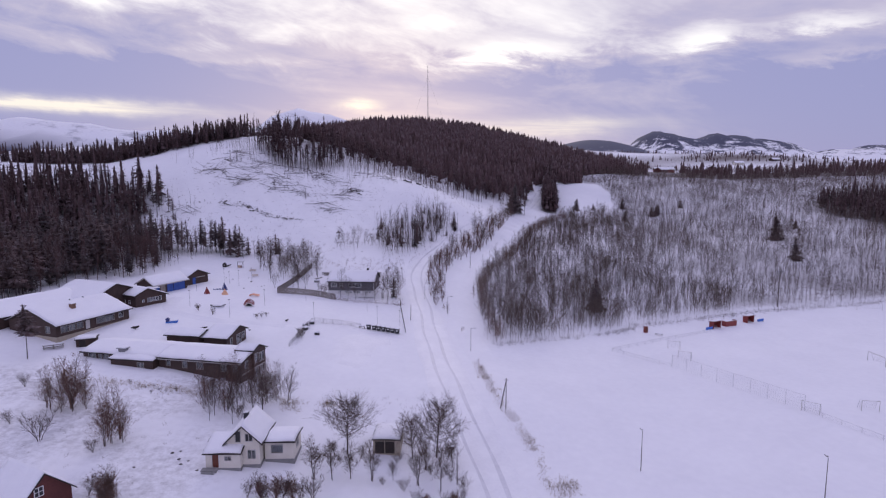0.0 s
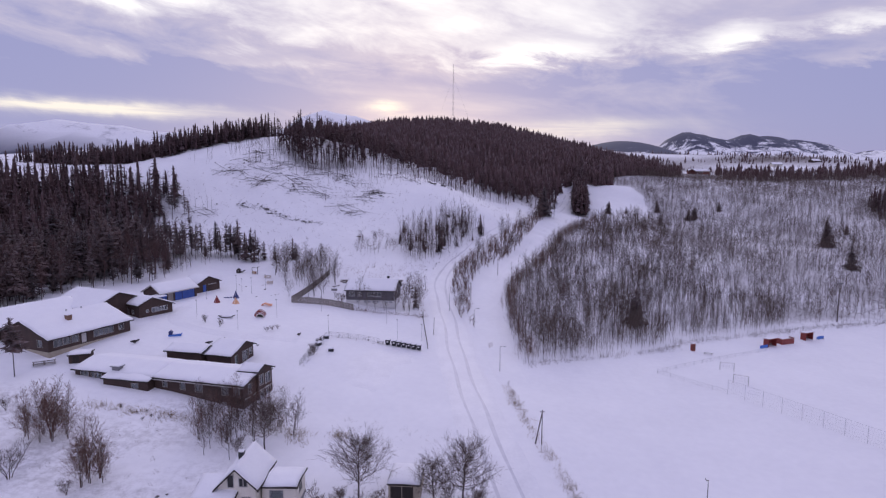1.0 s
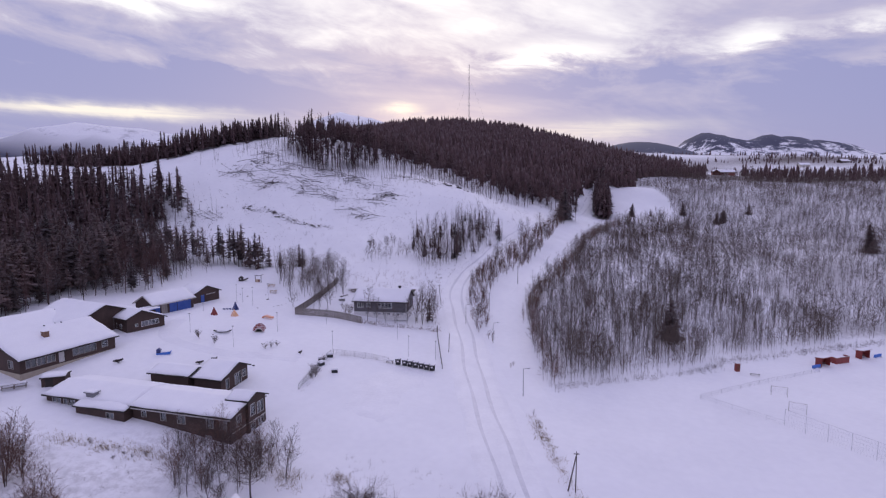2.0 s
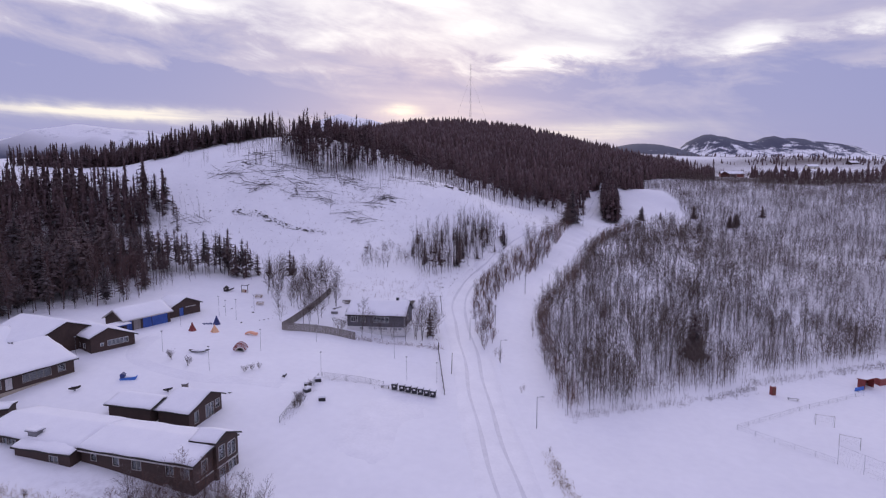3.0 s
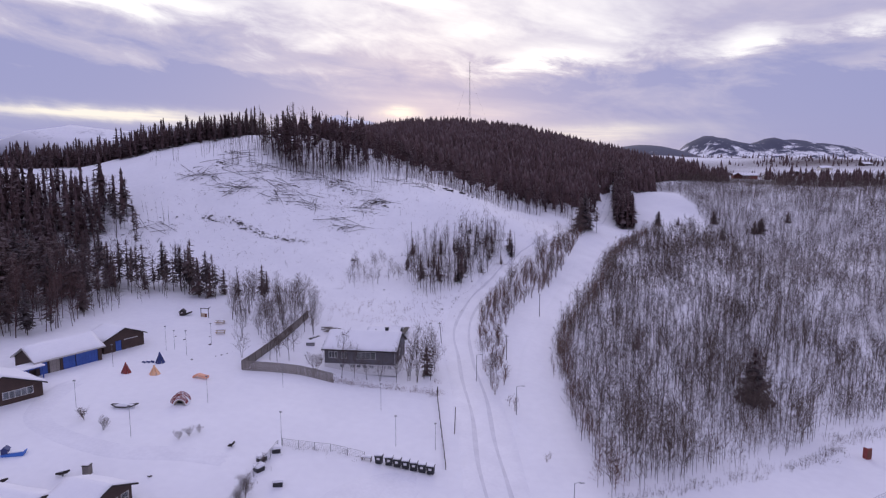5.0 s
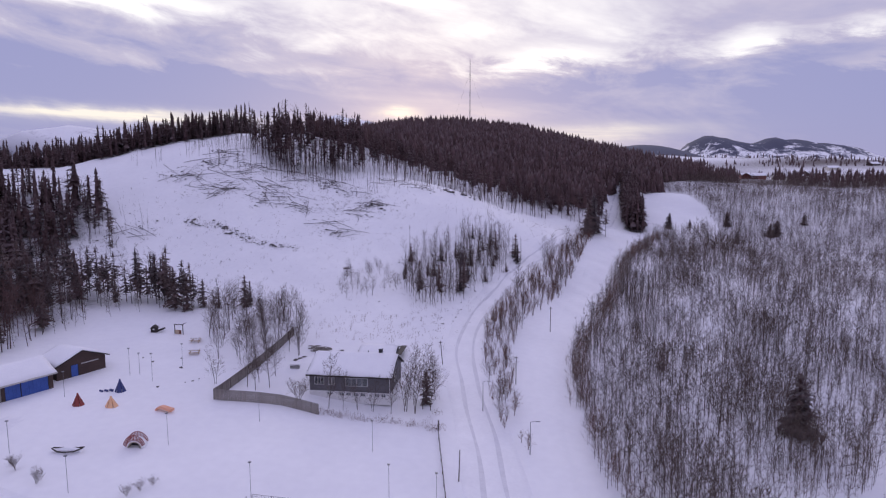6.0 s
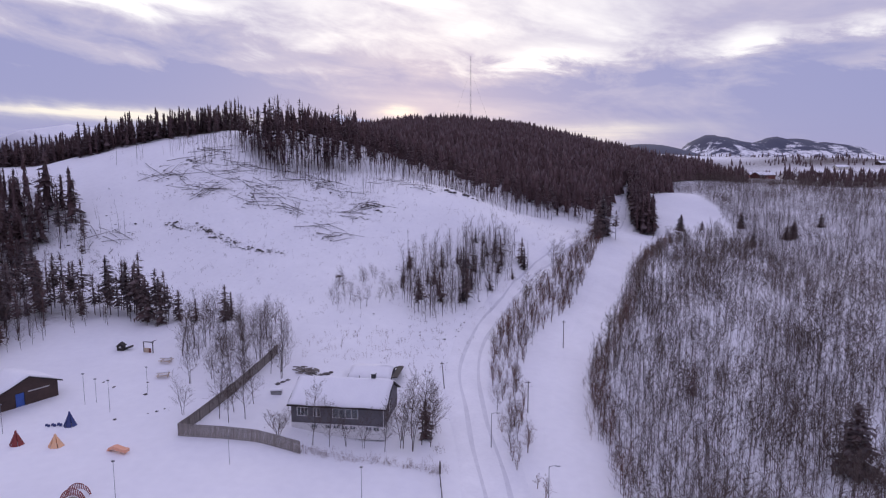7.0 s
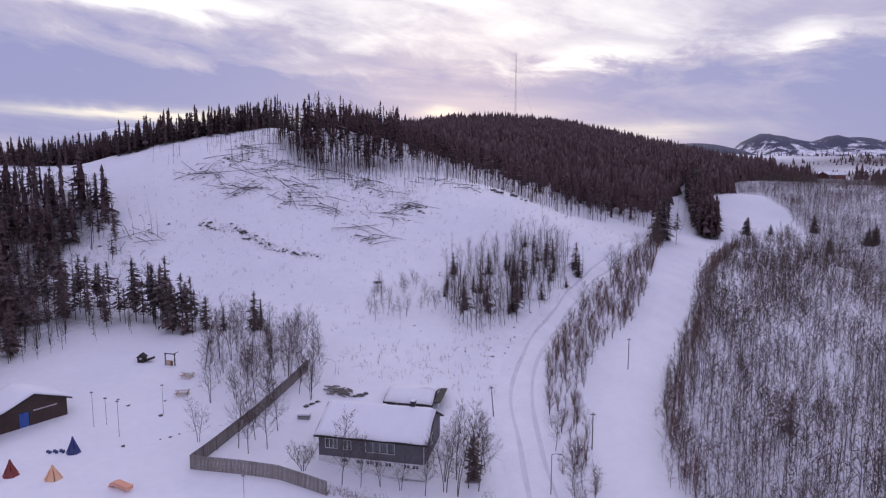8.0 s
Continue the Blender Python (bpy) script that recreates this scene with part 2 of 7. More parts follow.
SLOPES = ((-14, 280, 22, 10), (-108, 262, 20, 2.3), (-95, 230, 25, -6.9), (-40, 230, 35, 5.3), (-80, 240, 38, -1), (-115, 265, 42, 13.2), (-100, 310, 40, 5.5),
          (-50, 285, 35, 2.6), (0, 280, 42, 0.5), (55, 310, 40, 1), (110, 330, 50, -8.2), (108, 405, 26, -2.2), (104, 400, 12, 5.5), (60, 370, 40, 1.4), (200, 300, 70, -0.7))
HEIGHTS = ((180, 430, 70, -0.5), (-170, 280, 55, 3.5), (-240, 310, 70, 11.6), (-90, 350, 55, 25.7), (-60, 430, 90, 0.5), (0, 560, 150, 31.9), (-20, 750, 170, 44.4),
           (150, 640, 160, -36.6), (300, 480, 140, 16), (-200, 700, 170, -13.9), (350, 300, 130, -9.1), (-350, 250, 130, 12.2), (-20, 300, 300, -22.1))
# distant hills: centre x, y, half widths, height
DISTANT = ((1180, 2450, 420, 300, 16), (560, 2150, 190, 250, 118), (2000, 2750, 260, 300, 100), (820, 1550, 450, 350, 14),
           (-600, 3600, 330, 300, 262), (-900, 3600, 200, 300, 170), (-2040, 3600, 420, 350, 235), (-2760, 3450, 400, 400, 220), (-1400, 3600, 260, 300, 150), (300, 3800, 400, 300, 60))


def smooth(a, b, v):
    s = np.clip((v - a) / (b - a), 0, 1)
    return s * s * (3 - 2 * s)


def land(x, y):
    """The ground's height, for numbers or arrays."""
    x, y = np.asarray(x, float), np.asarray(y, float)
    near = 9.1 - 0.02 * x + 0.085 * np.minimum(y, 900) * np.ones_like(x)
    for cx, cy, r, h in VALLEY + SLOPES + HEIGHTS:
        near = near + h * np.exp(-((x - cx) ** 2 + (y - cy) ** 2) / (2 * r * r))
    far = 44 + 0.008 * np.maximum(y - 700, 0) + 0 * x
    for cx, cy, rx, ry, h in DISTANT:
        far = far + h * np.exp(-(((x - cx) / rx) ** 2 + ((y - cy) / ry) ** 2) / 2)
    far = far + 14 * np.sin(x / 210 + 1.3) * np.sin(y / 260) * smooth(900, 1600, y)
    far = far + smooth(2300, 3000, y) * (16 * np.sin(x / 61 + 2 * np.sin(y / 170)) * np.sin(y / 83) + 9 * np.sin(x / 27 + y / 90) + 4 * np.sin(x / 11.3 + 3 * np.sin(y / 60)) * np.sin(y / 37))
    flat = smooth(730, 1010, x) * (1 - smooth(1470, 1780, x)) * np.exp(-((y - 2780) / 320) ** 2)
    far = far + flat * (150 + 30 * np.exp(-((x - 1020) / 90) ** 2) + 16 * np.exp(-((x - 1330) / 110) ** 2))
    away = np.maximum(smooth(820, 1250, y), smooth(420, 800, np.abs(x)))
    z = near * (1 - away) + far * away
    rough = 0.10 * np.sin(x / 3.1 + np.sin(y / 4.7)) * np.sin(y / 3.7 + 1.7) + 0.05 * np.sin(x / 1.3 + y / 1.9)
    wild = smooth(196, 230, y)
    return z + rough * (0.35 + 1.6 * wild) + wild * (0.5 * np.sin(x / 9 + 2 * np.sin(y / 17)) * np.sin(y / 11) + 0.25 * np.sin(x / 4.3 + 1) * np.sin(y / 5.1 + x / 13))


def on(x, y):
    return float(land(x, y))


# ---- building blocks ----


class Geo:
    """Vertices and faces of one part."""

    def __init__(self):
        self.v, self.f = [], []

    def add(self, v, f):
        k = len(self.v)
        self.v += [tuple(p) for p in v]
        self.f += [tuple(i + k for i in q) for q in f]
        return self

    def box(self, x0, x1, y0, y1, z0, z1, m=None):
        v = [Vector(p) for p in ((x0, y0, z0), (x1, y0, z0), (x1, y1, z0), (x0, y1, z0), (x0, y0, z1), (x1, y0, z1), (x1, y1, z1), (x0, y1, z1))]
        if m is not None:
            v = [m @ p for p in v]
        return self.add(v, ((3, 2, 1, 0), (4, 5, 6, 7), (0, 1, 5, 4), (1, 2, 6, 5), (2, 3, 7, 6), (3, 0, 4, 7)))

    def prism(self, ring, push):
        """A flat ring of points pushed along a vector."""
        n = len(ring)
        push = Vector(push)
        v = [Vector(p) for p in ring]
        v += [p + push for p in v]
        return self.add(v, [tuple(range(n))[::-1], tuple(range(n, 2 * n))] + [(i, (i + 1) % n, n + (i + 1) % n, n + i) for i in range(n)])

    def tube(self, path, radii, n=6, caps=True):
        k = len(self.v)
        v, f = tube(path, radii, n)
        self.v += [tuple(p) for p in v]
        self.f += [tuple(i + k for i in q) for q in f]
        if caps:
            self.f += [tuple(k + i for i in range(n))[::-1], tuple(k + (len(path) - 1) * n + i for i in range(n))]
        return self

    def mesh(self, name):
        me = bpy.data.meshes.new(name)
        me.from_pydata(self.v, [], self.f)
        me.update()
        return me


def tube(path, radii, n=6):
    path = [Vector(p) for p in path]
    v, f = [], []
    for i, (p, r) in enumerate(zip(path, radii)):
        d = (path[min(i + 1, len(path) - 1)] - path[max(i - 1, 0)]).normalized()
        a = d.orthogonal().normalized()
        if abs(d.z) > 0.5:
            a = Vector((1, 0, 0)) - d * d.x
            a.normalize()
        b = d.cross(a)
        for j in range(n):
            t = 2 * math.pi * j / n
            v.append(p + r * (math.cos(t) * a + math.sin(t) * b))
    for i in range(len(path) - 1):
        for j in range(n):
            f.append((i * n + j, i * n + (j + 1) % n, (i + 1) * n + (j + 1) % n, (i + 1) * n + j))
    return v, f


def mesh_of(name, v, f):
    """A mesh from arrays: v (n, 3), f (m, 3) or (m, 4)."""
    me = bpy.data.meshes.new(name)
    v, f = np.asarray(v, np.float32), np.asarray(f, np.int32)
    k = f.shape[1]
    me.vertices.add(len(v))
    me.vertices.foreach_set("co", v.ravel())
    me.loops.add(f.size)
    me.loops.foreach_set("vertex_index", f.ravel())
    me.polygons.add(len(f))
    me.polygons.foreach_set("loop_start", np.arange(0, f.size, k, dtype=np.int32))
    me.polygons.foreach_set("loop_total", np.full(len(f), k, np.int32))
    me.update(calc_edges=True)
    return me


def part(name, geo, material, parent, label=""):
    me = geo.mesh(name) if isinstance(geo, Geo) else geo
    ob = new(name, me)
    if not me.materials:
        me.materials.append(material)
    ob.parent = parent
    return tagged(ob, label)


def thing(name, label, category, m, group="", kind=""):
    ob = new(name)
    ob.matrix_basis = m
    return tagged(ob, label, category, group, kind)


def solid(name, geo, material, label, category="", m=None, group="", kind=""):
    """A thing of one mesh."""
    me = geo.mesh(name) if isinstance(geo, Geo) else geo
    ob = new(name, me)
    me.materials.append(material)
    if m is not None:
        ob.matrix_basis = m
    return tagged(ob, label, category, group, kind)


def inside(x, y, poly):
    hit = np.zeros(np.shape(x), bool)
    for (x0, y0), (x1, y1) in zip(poly, poly[1:] + poly[:1]):
        if y0 != y1:
            hit ^= ((y0 > y) != (y1 > y)) & (x < (x1 - x0) * (y - y0) / (y1 - y0) + x0)
    return hit


def scatter(poly, count, seed, gap=0.0):
    """Random places in an outline, no two nearer than gap."""
    rng = np.random.default_rng(seed)
    xs, ys = [p[0] for p in poly], [p[1] for p in poly]
    out, cells = [], {}
    for _ in range(40):
        x, y = rng.uniform(min(xs), max(xs), count * 2), rng.uniform(min(ys), max(ys), count * 2)
        ok = inside(x, y, poly)
        for px, py in zip(x[ok], y[ok]):
            if gap:
                c = (int(px // gap), int(py // gap))
                if any((px - q[0]) ** 2 + (py - q[1]) ** 2 < gap * gap for i in (-1, 0, 1) for j in (-1, 0, 1) for q in cells.get((c[0] + i, c[1] + j), ())):
                    continue
                cells.setdefault(c, []).append((px, py))
            out.append((px, py))
            if len(out) >= count:
                return np.array(out)
    return np.array(out)


# outlines of woods and thickets in plan
THICKET = [(11.8, 131), (22, 138), (40, 147), (57, 160), (76, 169), (92, 176), (98, 200), (95, 260), (110, 340), (100, 352), (68, 321), (45, 278), (24, 219), (12.5, 188), (9.4, 172), (10.3, 150)]
OPEN_THICKET = [(80, 173), (109, 182), (146, 187), (250, 205), (340, 300), (360, 476), (200, 484), (150, 486), (108, 452), (101, 424), (107, 404), (112, 386), (108, 366), (106, 350), (102, 340), (86, 262), (88, 202)]
LEFTWOOD = [(-104, 133), (-99, 150), (-92, 161), (-88, 172), (-90, 190), (-86, 199), (-76, 196.5), (-70, 197.5), (-72, 203), (-82, 206), (-92, 205), (-103, 208), (-111, 216), (-112, 226), (-116, 236), (-126, 242), (-148, 247), (-200, 252), (-230, 200), (-190, 130), (-125, 112)]
RIDGE = [(-250, 322), (-208, 309), (-165, 286), (-142, 277), (-128, 282), (-113, 296), (-106, 309), (-110, 345), (-170, 370), (-260, 360)]
EDGE = [(-96, 297), (-90, 284), (-82, 279), (-72, 274), (-63, 282), (-53, 292), (-46, 304), (-32, 313), (-14, 316), (10, 317), (22, 320), (18, 330), (4, 341), (-18, 347), (-36, 344), (-47, 353), (-53, 326), (-57, 300), (-66, 292), (-75, 286), (-84, 290), (-92, 306)]
CREST = [(-96, 318), (-90, 304), (-84, 288), (-75, 284), (-66, 291), (-57, 300), (-54, 324), (-47, 353), (-36, 345), (-18, 346), (2, 340), (16, 330), (30, 321), (43, 320), (49, 338), (54.5, 366), (61, 384), (68, 400), (75, 424), (86, 440), (110, 462), (160, 520), (190, 600), (140, 760), (-20, 800), (-220, 760), (-240, 520), (-150, 420), (-96, 345)]
BELTS = ([(57.5, 329), (60, 326), (64, 328), (67, 340), (70, 360), (76, 400), (84, 440), (77, 424), (71, 398), (65, 372), (60.5, 350)],
         [(224, 335), (236, 298), (308, 290), (338, 360), (288, 390), (240, 372)],
         [(100, 475), (150, 468), (175, 485), (230, 470), (330, 480), (420, 470), (620, 540), (560, 600), (430, 560), (300, 540), (200, 560), (140, 540)],
         [(76, 420), (88, 410), (99, 416), (108, 452), (150, 488), (170, 500), (90, 470)])


def soft_inside(x, y, poly, depth):
    """0 outside an outline, rising to 1 at some depth inside it."""
    gap = np.full(np.shape(x), 1e9)
    for (x0, y0), (x1, y1) in zip(poly, poly[1:] + poly[:1]):
        t = np.clip(((x - x0) * (x1 - x0) + (y - y0) * (y1 - y0)) / ((x1 - x0) ** 2 + (y1 - y0) ** 2), 0, 1)
        gap = np.minimum(gap, np.hypot(x - x0 - t * (x1 - x0), y - y0 - t * (y1 - y0)))
    return np.where(inside(x, y, poly), np.clip(gap / depth, 0, 1), 0)


def clearing(x, y):
    """A thinly wooded gap in the front of the crest's wood."""
    return np.exp(-((x + 17) / 24) ** 2 - ((y - 335) / 50) ** 2)


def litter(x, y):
    """How far the snow is darkened: forest floor showing through, and painted shade under the trees."""
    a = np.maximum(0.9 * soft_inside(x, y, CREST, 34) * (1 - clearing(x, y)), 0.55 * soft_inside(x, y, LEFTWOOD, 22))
    # the thicket stands on clean snow: its value paints in the shade of the brush
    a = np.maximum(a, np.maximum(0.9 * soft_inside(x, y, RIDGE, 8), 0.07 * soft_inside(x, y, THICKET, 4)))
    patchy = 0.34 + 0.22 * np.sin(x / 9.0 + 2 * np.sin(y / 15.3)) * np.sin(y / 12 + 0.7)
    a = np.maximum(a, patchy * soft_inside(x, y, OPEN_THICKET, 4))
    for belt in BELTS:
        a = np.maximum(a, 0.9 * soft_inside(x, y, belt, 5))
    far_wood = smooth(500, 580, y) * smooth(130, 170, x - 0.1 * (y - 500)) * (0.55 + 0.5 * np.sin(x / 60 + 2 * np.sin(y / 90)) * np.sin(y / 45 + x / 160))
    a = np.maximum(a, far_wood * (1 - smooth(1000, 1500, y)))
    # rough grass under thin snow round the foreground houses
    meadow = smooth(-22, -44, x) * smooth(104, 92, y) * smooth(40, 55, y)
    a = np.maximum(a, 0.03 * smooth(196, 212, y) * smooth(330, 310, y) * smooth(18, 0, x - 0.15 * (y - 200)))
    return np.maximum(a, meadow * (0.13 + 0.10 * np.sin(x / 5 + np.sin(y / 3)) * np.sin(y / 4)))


# ---- the ground: one sheet to the horizon ----


def steps(*runs):
    out = []
    for a, b, n in runs:
        out += list(np.linspace(a, b, n, endpoint=False))
    return np.array(out + [runs[-1][1]])


gx = np.concatenate([-140 - 3400 * np.linspace(1, 0, 46, endpoint=False) ** 2.2, steps((-140, 170, 170)), 170 + 3700 * np.linspace(0, 1, 90)[1:] ** 1.7])
gy = np.concatenate([steps((-160, 30, 24), (30, 330, 165), (330, 840, 85)), 840 + 3360 * np.linspace(0, 1, 70)[1:] ** 1.4])
GX, GY = np.meshgrid(gx, gy)
ground_v = np.stack([GX, GY, land(GX, GY)], -1).reshape(-1, 3)
idx = np.arange(GX.size).reshape(GX.shape)
ground_f = np.stack([idx[:-1, :-1], idx[:-1, 1:], idx[1:, 1:], idx[1:, :-1]], -1).reshape(-1, 4)


def ground_material():
    """Snow; on the distant hills dark woods with clearings, tinted blue for haze."""
    m = SNOW.copy()
    m.name = "snowfield"
    n, l = m.node_tree.nodes, m.node_tree.links
    p = n["Principled BSDF"]
    snow = p.inputs["Base Color"].links[0].from_socket
    tc = n["Texture Coordinate"]
    sp = n.new("ShaderNodeSeparateXYZ")
    l.new(tc.outputs["Object"], sp.inputs[0])
    a = n.new("ShaderNodeTexNoise")
    a.inputs["Scale"].default_value, a.inputs["Detail"].default_value, a.inputs["Roughness"].default_value = 0.015, 12, 0.80
    l.new(tc.outputs["Object"], a.inputs["Vector"])

    def span(sock, lo, hi, to0, to1):
        r = n.new("ShaderNodeMapRange")
        for k, v in (("From Min", lo), ("From Max", hi), ("To Min", to0), ("To Max", to1)):
            r.inputs[k].default_value = v
        l.new(sock, r.inputs["Value"])
        return r.outputs[0]

    def join(op, s, t):
        k = n.new("ShaderNodeMath")
        k.operation = op
        l.new(s, k.inputs[0])
        l.new(t, k.inputs[1])
        return k.outputs[0]

    wood = join("ADD", join("ADD", a.outputs["Fac"], span(sp.outputs[2], 95, 235, -0.11, 0.15)), span(sp.outputs[0], 650, 850, 0.16, 0))
    wood = span(wood, 0.485, 0.545, 0, 1)
    wood = join("MULTIPLY", wood, span(sp.outputs[1], 900, 1300, 0, 1))
    wood = join("MULTIPLY", wood, span(sp.outputs[1], 3000, 3300, 1, 0))
    bare = n.new("ShaderNodeTexNoise")
    bare.inputs["Scale"].default_value, bare.inputs["Detail"].default_value, bare.inputs["Roughness"].default_value = 0.006, 9, 0.75
    l.new(tc.outputs["Object"], bare.inputs["Vector"])
    crag = join("MULTIPLY", span(bare.outputs["Fac"], 0.52, 0.66, 0, 0.55), span(sp.outputs[1], 2900, 3200, 0, 1))
    wood = join("MAXIMUM", wood, crag)
    mix = n.new("ShaderNodeMix")
    mix.data_type = "RGBA"
    l.new(wood, mix.inputs[0])
    l.new(snow, mix.inputs[6])
    # distance haze is painted in as the blue of this wood colour
    mix.inputs[7].default_value = (0.052, 0.058, 0.100, 1)
    # needle litter, heather and dead grass, with shade under the trees put into the colour
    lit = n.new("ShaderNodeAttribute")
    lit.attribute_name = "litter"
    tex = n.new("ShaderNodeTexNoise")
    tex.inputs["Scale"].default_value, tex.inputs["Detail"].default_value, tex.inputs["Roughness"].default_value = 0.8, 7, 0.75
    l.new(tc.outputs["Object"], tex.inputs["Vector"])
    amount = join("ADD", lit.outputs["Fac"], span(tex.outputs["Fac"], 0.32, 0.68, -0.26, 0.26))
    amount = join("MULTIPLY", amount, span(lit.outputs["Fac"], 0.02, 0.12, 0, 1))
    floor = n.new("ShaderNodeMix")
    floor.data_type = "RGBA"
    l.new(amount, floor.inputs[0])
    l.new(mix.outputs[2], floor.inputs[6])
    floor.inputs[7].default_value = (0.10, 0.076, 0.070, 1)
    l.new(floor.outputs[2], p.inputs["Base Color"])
    return m


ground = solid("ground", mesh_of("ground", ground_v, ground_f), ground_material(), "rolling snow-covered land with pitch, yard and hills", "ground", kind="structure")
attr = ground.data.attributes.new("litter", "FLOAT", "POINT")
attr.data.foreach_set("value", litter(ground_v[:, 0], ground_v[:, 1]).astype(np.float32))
for q in ground.data.polygons:
    q.use_smooth = True


def spline(points, step=1.5):
    """A smooth line through plan points."""
    p = [np.array(q, float) for q in points]
    p = [2 * p[0] - p[1]] + p + [2 * p[-1] - p[-2]]
    out = []
    for a, b, c, d in zip(p, p[1:], p[2:], p[3:]):
        for t in np.linspace(0, 1, max(2, int(np.linalg.norm(c - b) / step)), endpoint=False):
            out.append(0.5 * (2 * b + (c - a) * t + (2 * a - 5 * b + 4 * c - d) * t * t + (3 * b - a - 3 * c + d) * t ** 3))
    return np.array(out + [p[-2]])


def ribbon(name, points, profile, material, label, category):
    """A strip laid on the land; profile: offset across, height above the land."""
    line = spline(points)
    d = np.gradient(line, axis=0)
    d /= np.linalg.norm(d, axis=1)[:, None]
    nrm = np.stack([d[:, 1], -d[:, 0]], 1)
    rows = []
    for k, (off, h) in enumerate(profile):
        w = off + 0.18 * np.sin(np.arange(len(line)) * 0.37 + k * 0.9)
        q = line + nrm * w[:, None]
        lift = h + 0.012 * np.sin(np.arange(len(line)) * 1.1 + 2 * k) - 0.35 * np.maximum(smooth(5, 0, np.arange(len(line))), smooth(5, 0, np.arange(len(line))[::-1]))
        rows.append(np.column_stack([q, land(q[:, 0], q[:, 1]) + lift]))
    v = np.stack(rows, 1).reshape(-1, 3)
    n = len(profile)
    i = np.arange((len(line)) * n).reshape(len(line), n)
    f = np.stack([i[:-1, :-1], i[:-1, 1:], i[1:, 1:], i[1:, :-1]], -1).reshape(-1, 4)
    ob = solid(name, mesh_of(name, v, f), material, label, category, kind="structure")
    for q in ob.data.polygons:
        q.use_smooth = True
    return ob


ROAD = [(24, -150), (20, -60), (15, 5), (10, 52), (7.3, 71), (4.8, 85), (2.1, 99), (-0.5, 116), (-2.9, 134), (-5.0, 155), (-7.4, 172), (-8.8, 186), (-6.6, 204), (-1.8, 220), (5.7, 243), (16.6, 266), (29, 296), (37, 313), (49, 330), (56, 350), (62, 372), (68, 394), (74, 416)]
TRACK = [(9.5, 112), (7.0, 130), (4.4, 145), (4.2, 160), (7.6, 181), (13, 200), (22, 230), (35, 268), (50, 304)]
road = ribbon("road", ROAD, ((-4.8, -0.15), (-4.0, 0.10), (-3.2, 0.14), (-2.4, 0.13), (-1.95, 0.06), (-1.35, 0.05), (-0.9, 0.13), (0.0, 0.15), (0.7, 0.13), (1.1, 0.06), (1.7, 0.05), (2.2, 0.13), (3.2, 0.15), (4.0, 0.10), (4.8, -0.15)),
              PACKED, "ploughed snow-covered road with wheel ruts and low banks", "road")
RUT = surface("wheel_rut_snow", (0.55, 0.55, 0.60), (0.72, 0.72, 0.77), 0.5, 0.55, 0.05, fine=7.0)
road.data.materials.append(RUT)
for q in road.data.polygons:
    if q.index % 14 in (4, 9):
        q.material_index = 1
track = ribbon("ski_track", TRACK, ((-3.6, -0.15), (-2.8, 0.06), (-1.2, 0.03), (0.0, 0.06), (1.2, 0.03), (2.8, 0.06), (3.6, -0.15)), SNOW, "smooth snow-covered track along the thicket", "track")
yard_path = ribbon("yard_path", [(-30, 127), (-40, 128.4), (-50, 127.4), (-60, 130), (-66, 134), (-69, 143), (-68, 153)], ((-1.9, -0.06), (-1.3, 0.05), (-0.7, 0.02), (0.0, 0.06), (0.7, 0.02), (1.3, 0.05), (1.9, -0.06)), PACKED, "trodden snow path across the school yard", "path")
ribbon("parking_lane", [(-24, 104), (-20, 112), (-19, 122), (-14, 127), (-6, 127.5)], ((-5.4, -0.08), (-3.6, 0.05), (-1.6, 0.04), (-1.0, 0.05), (0.0, 0.06), (1.0, 0.04), (1.6, 0.05), (3.6, 0.05), (5.4, -0.08)), PACKED, "ploughed snowy forecourt with tyre tracks", "forecourt")

# ---- buildings ----


def wall_geo(length, bottom, top, openings, inset=0.0, thick=0.2, m=None):
    """A wall in one piece with openings cut through it."""
    xs = sorted({inset, length - inset, *[o[0] for o in openings], *[o[0] + o[2] for o in openings]})
    zs = sorted({bottom, top, *[o[1] for o in openings], *[o[1] + o[3] for o in openings]})
    nx, nz = len(xs), len(zs)
    hole = lambda i, k: not (0 <= i < nx - 1 and 0 <= k < nz - 1) or any(o[0] < (xs[i] + xs[i + 1]) / 2 < o[0] + o[2] and o[1] < (zs[k] + zs[k + 1]) / 2 < o[1] + o[3] for o in openings)
    v = [m @ Vector((x, y, z)) for y in (0, thick) for z in zs for x in xs]
    at = lambda i, k, s: s * nx * nz + k * nx + i
    f = []
    for i in range(nx - 1):
        for k in range(nz - 1):
            if hole(i, k):
                continue
            f += [(at(i, k, 0), at(i + 1, k, 0), at(i + 1, k + 1, 0), at(i, k + 1, 0)), (at(i, k, 1), at(i, k + 1, 1), at(i + 1, k + 1, 1), at(i + 1, k, 1))]
            for di, dk, p, q in ((-1, 0, (i, k + 1), (i, k)), (1, 0, (i + 1, k), (i + 1, k + 1)), (0, -1, (i, k), (i + 1, k)), (0, 1, (i + 1, k + 1), (i, k + 1))):
                if hole(i + di, k + dk):
                    f.append((at(*q, 0), at(*p, 0), at(*p, 1), at(*q, 1)))
    g = Geo()
    g.v, g.f = [tuple(p) for p in v], f
    return g


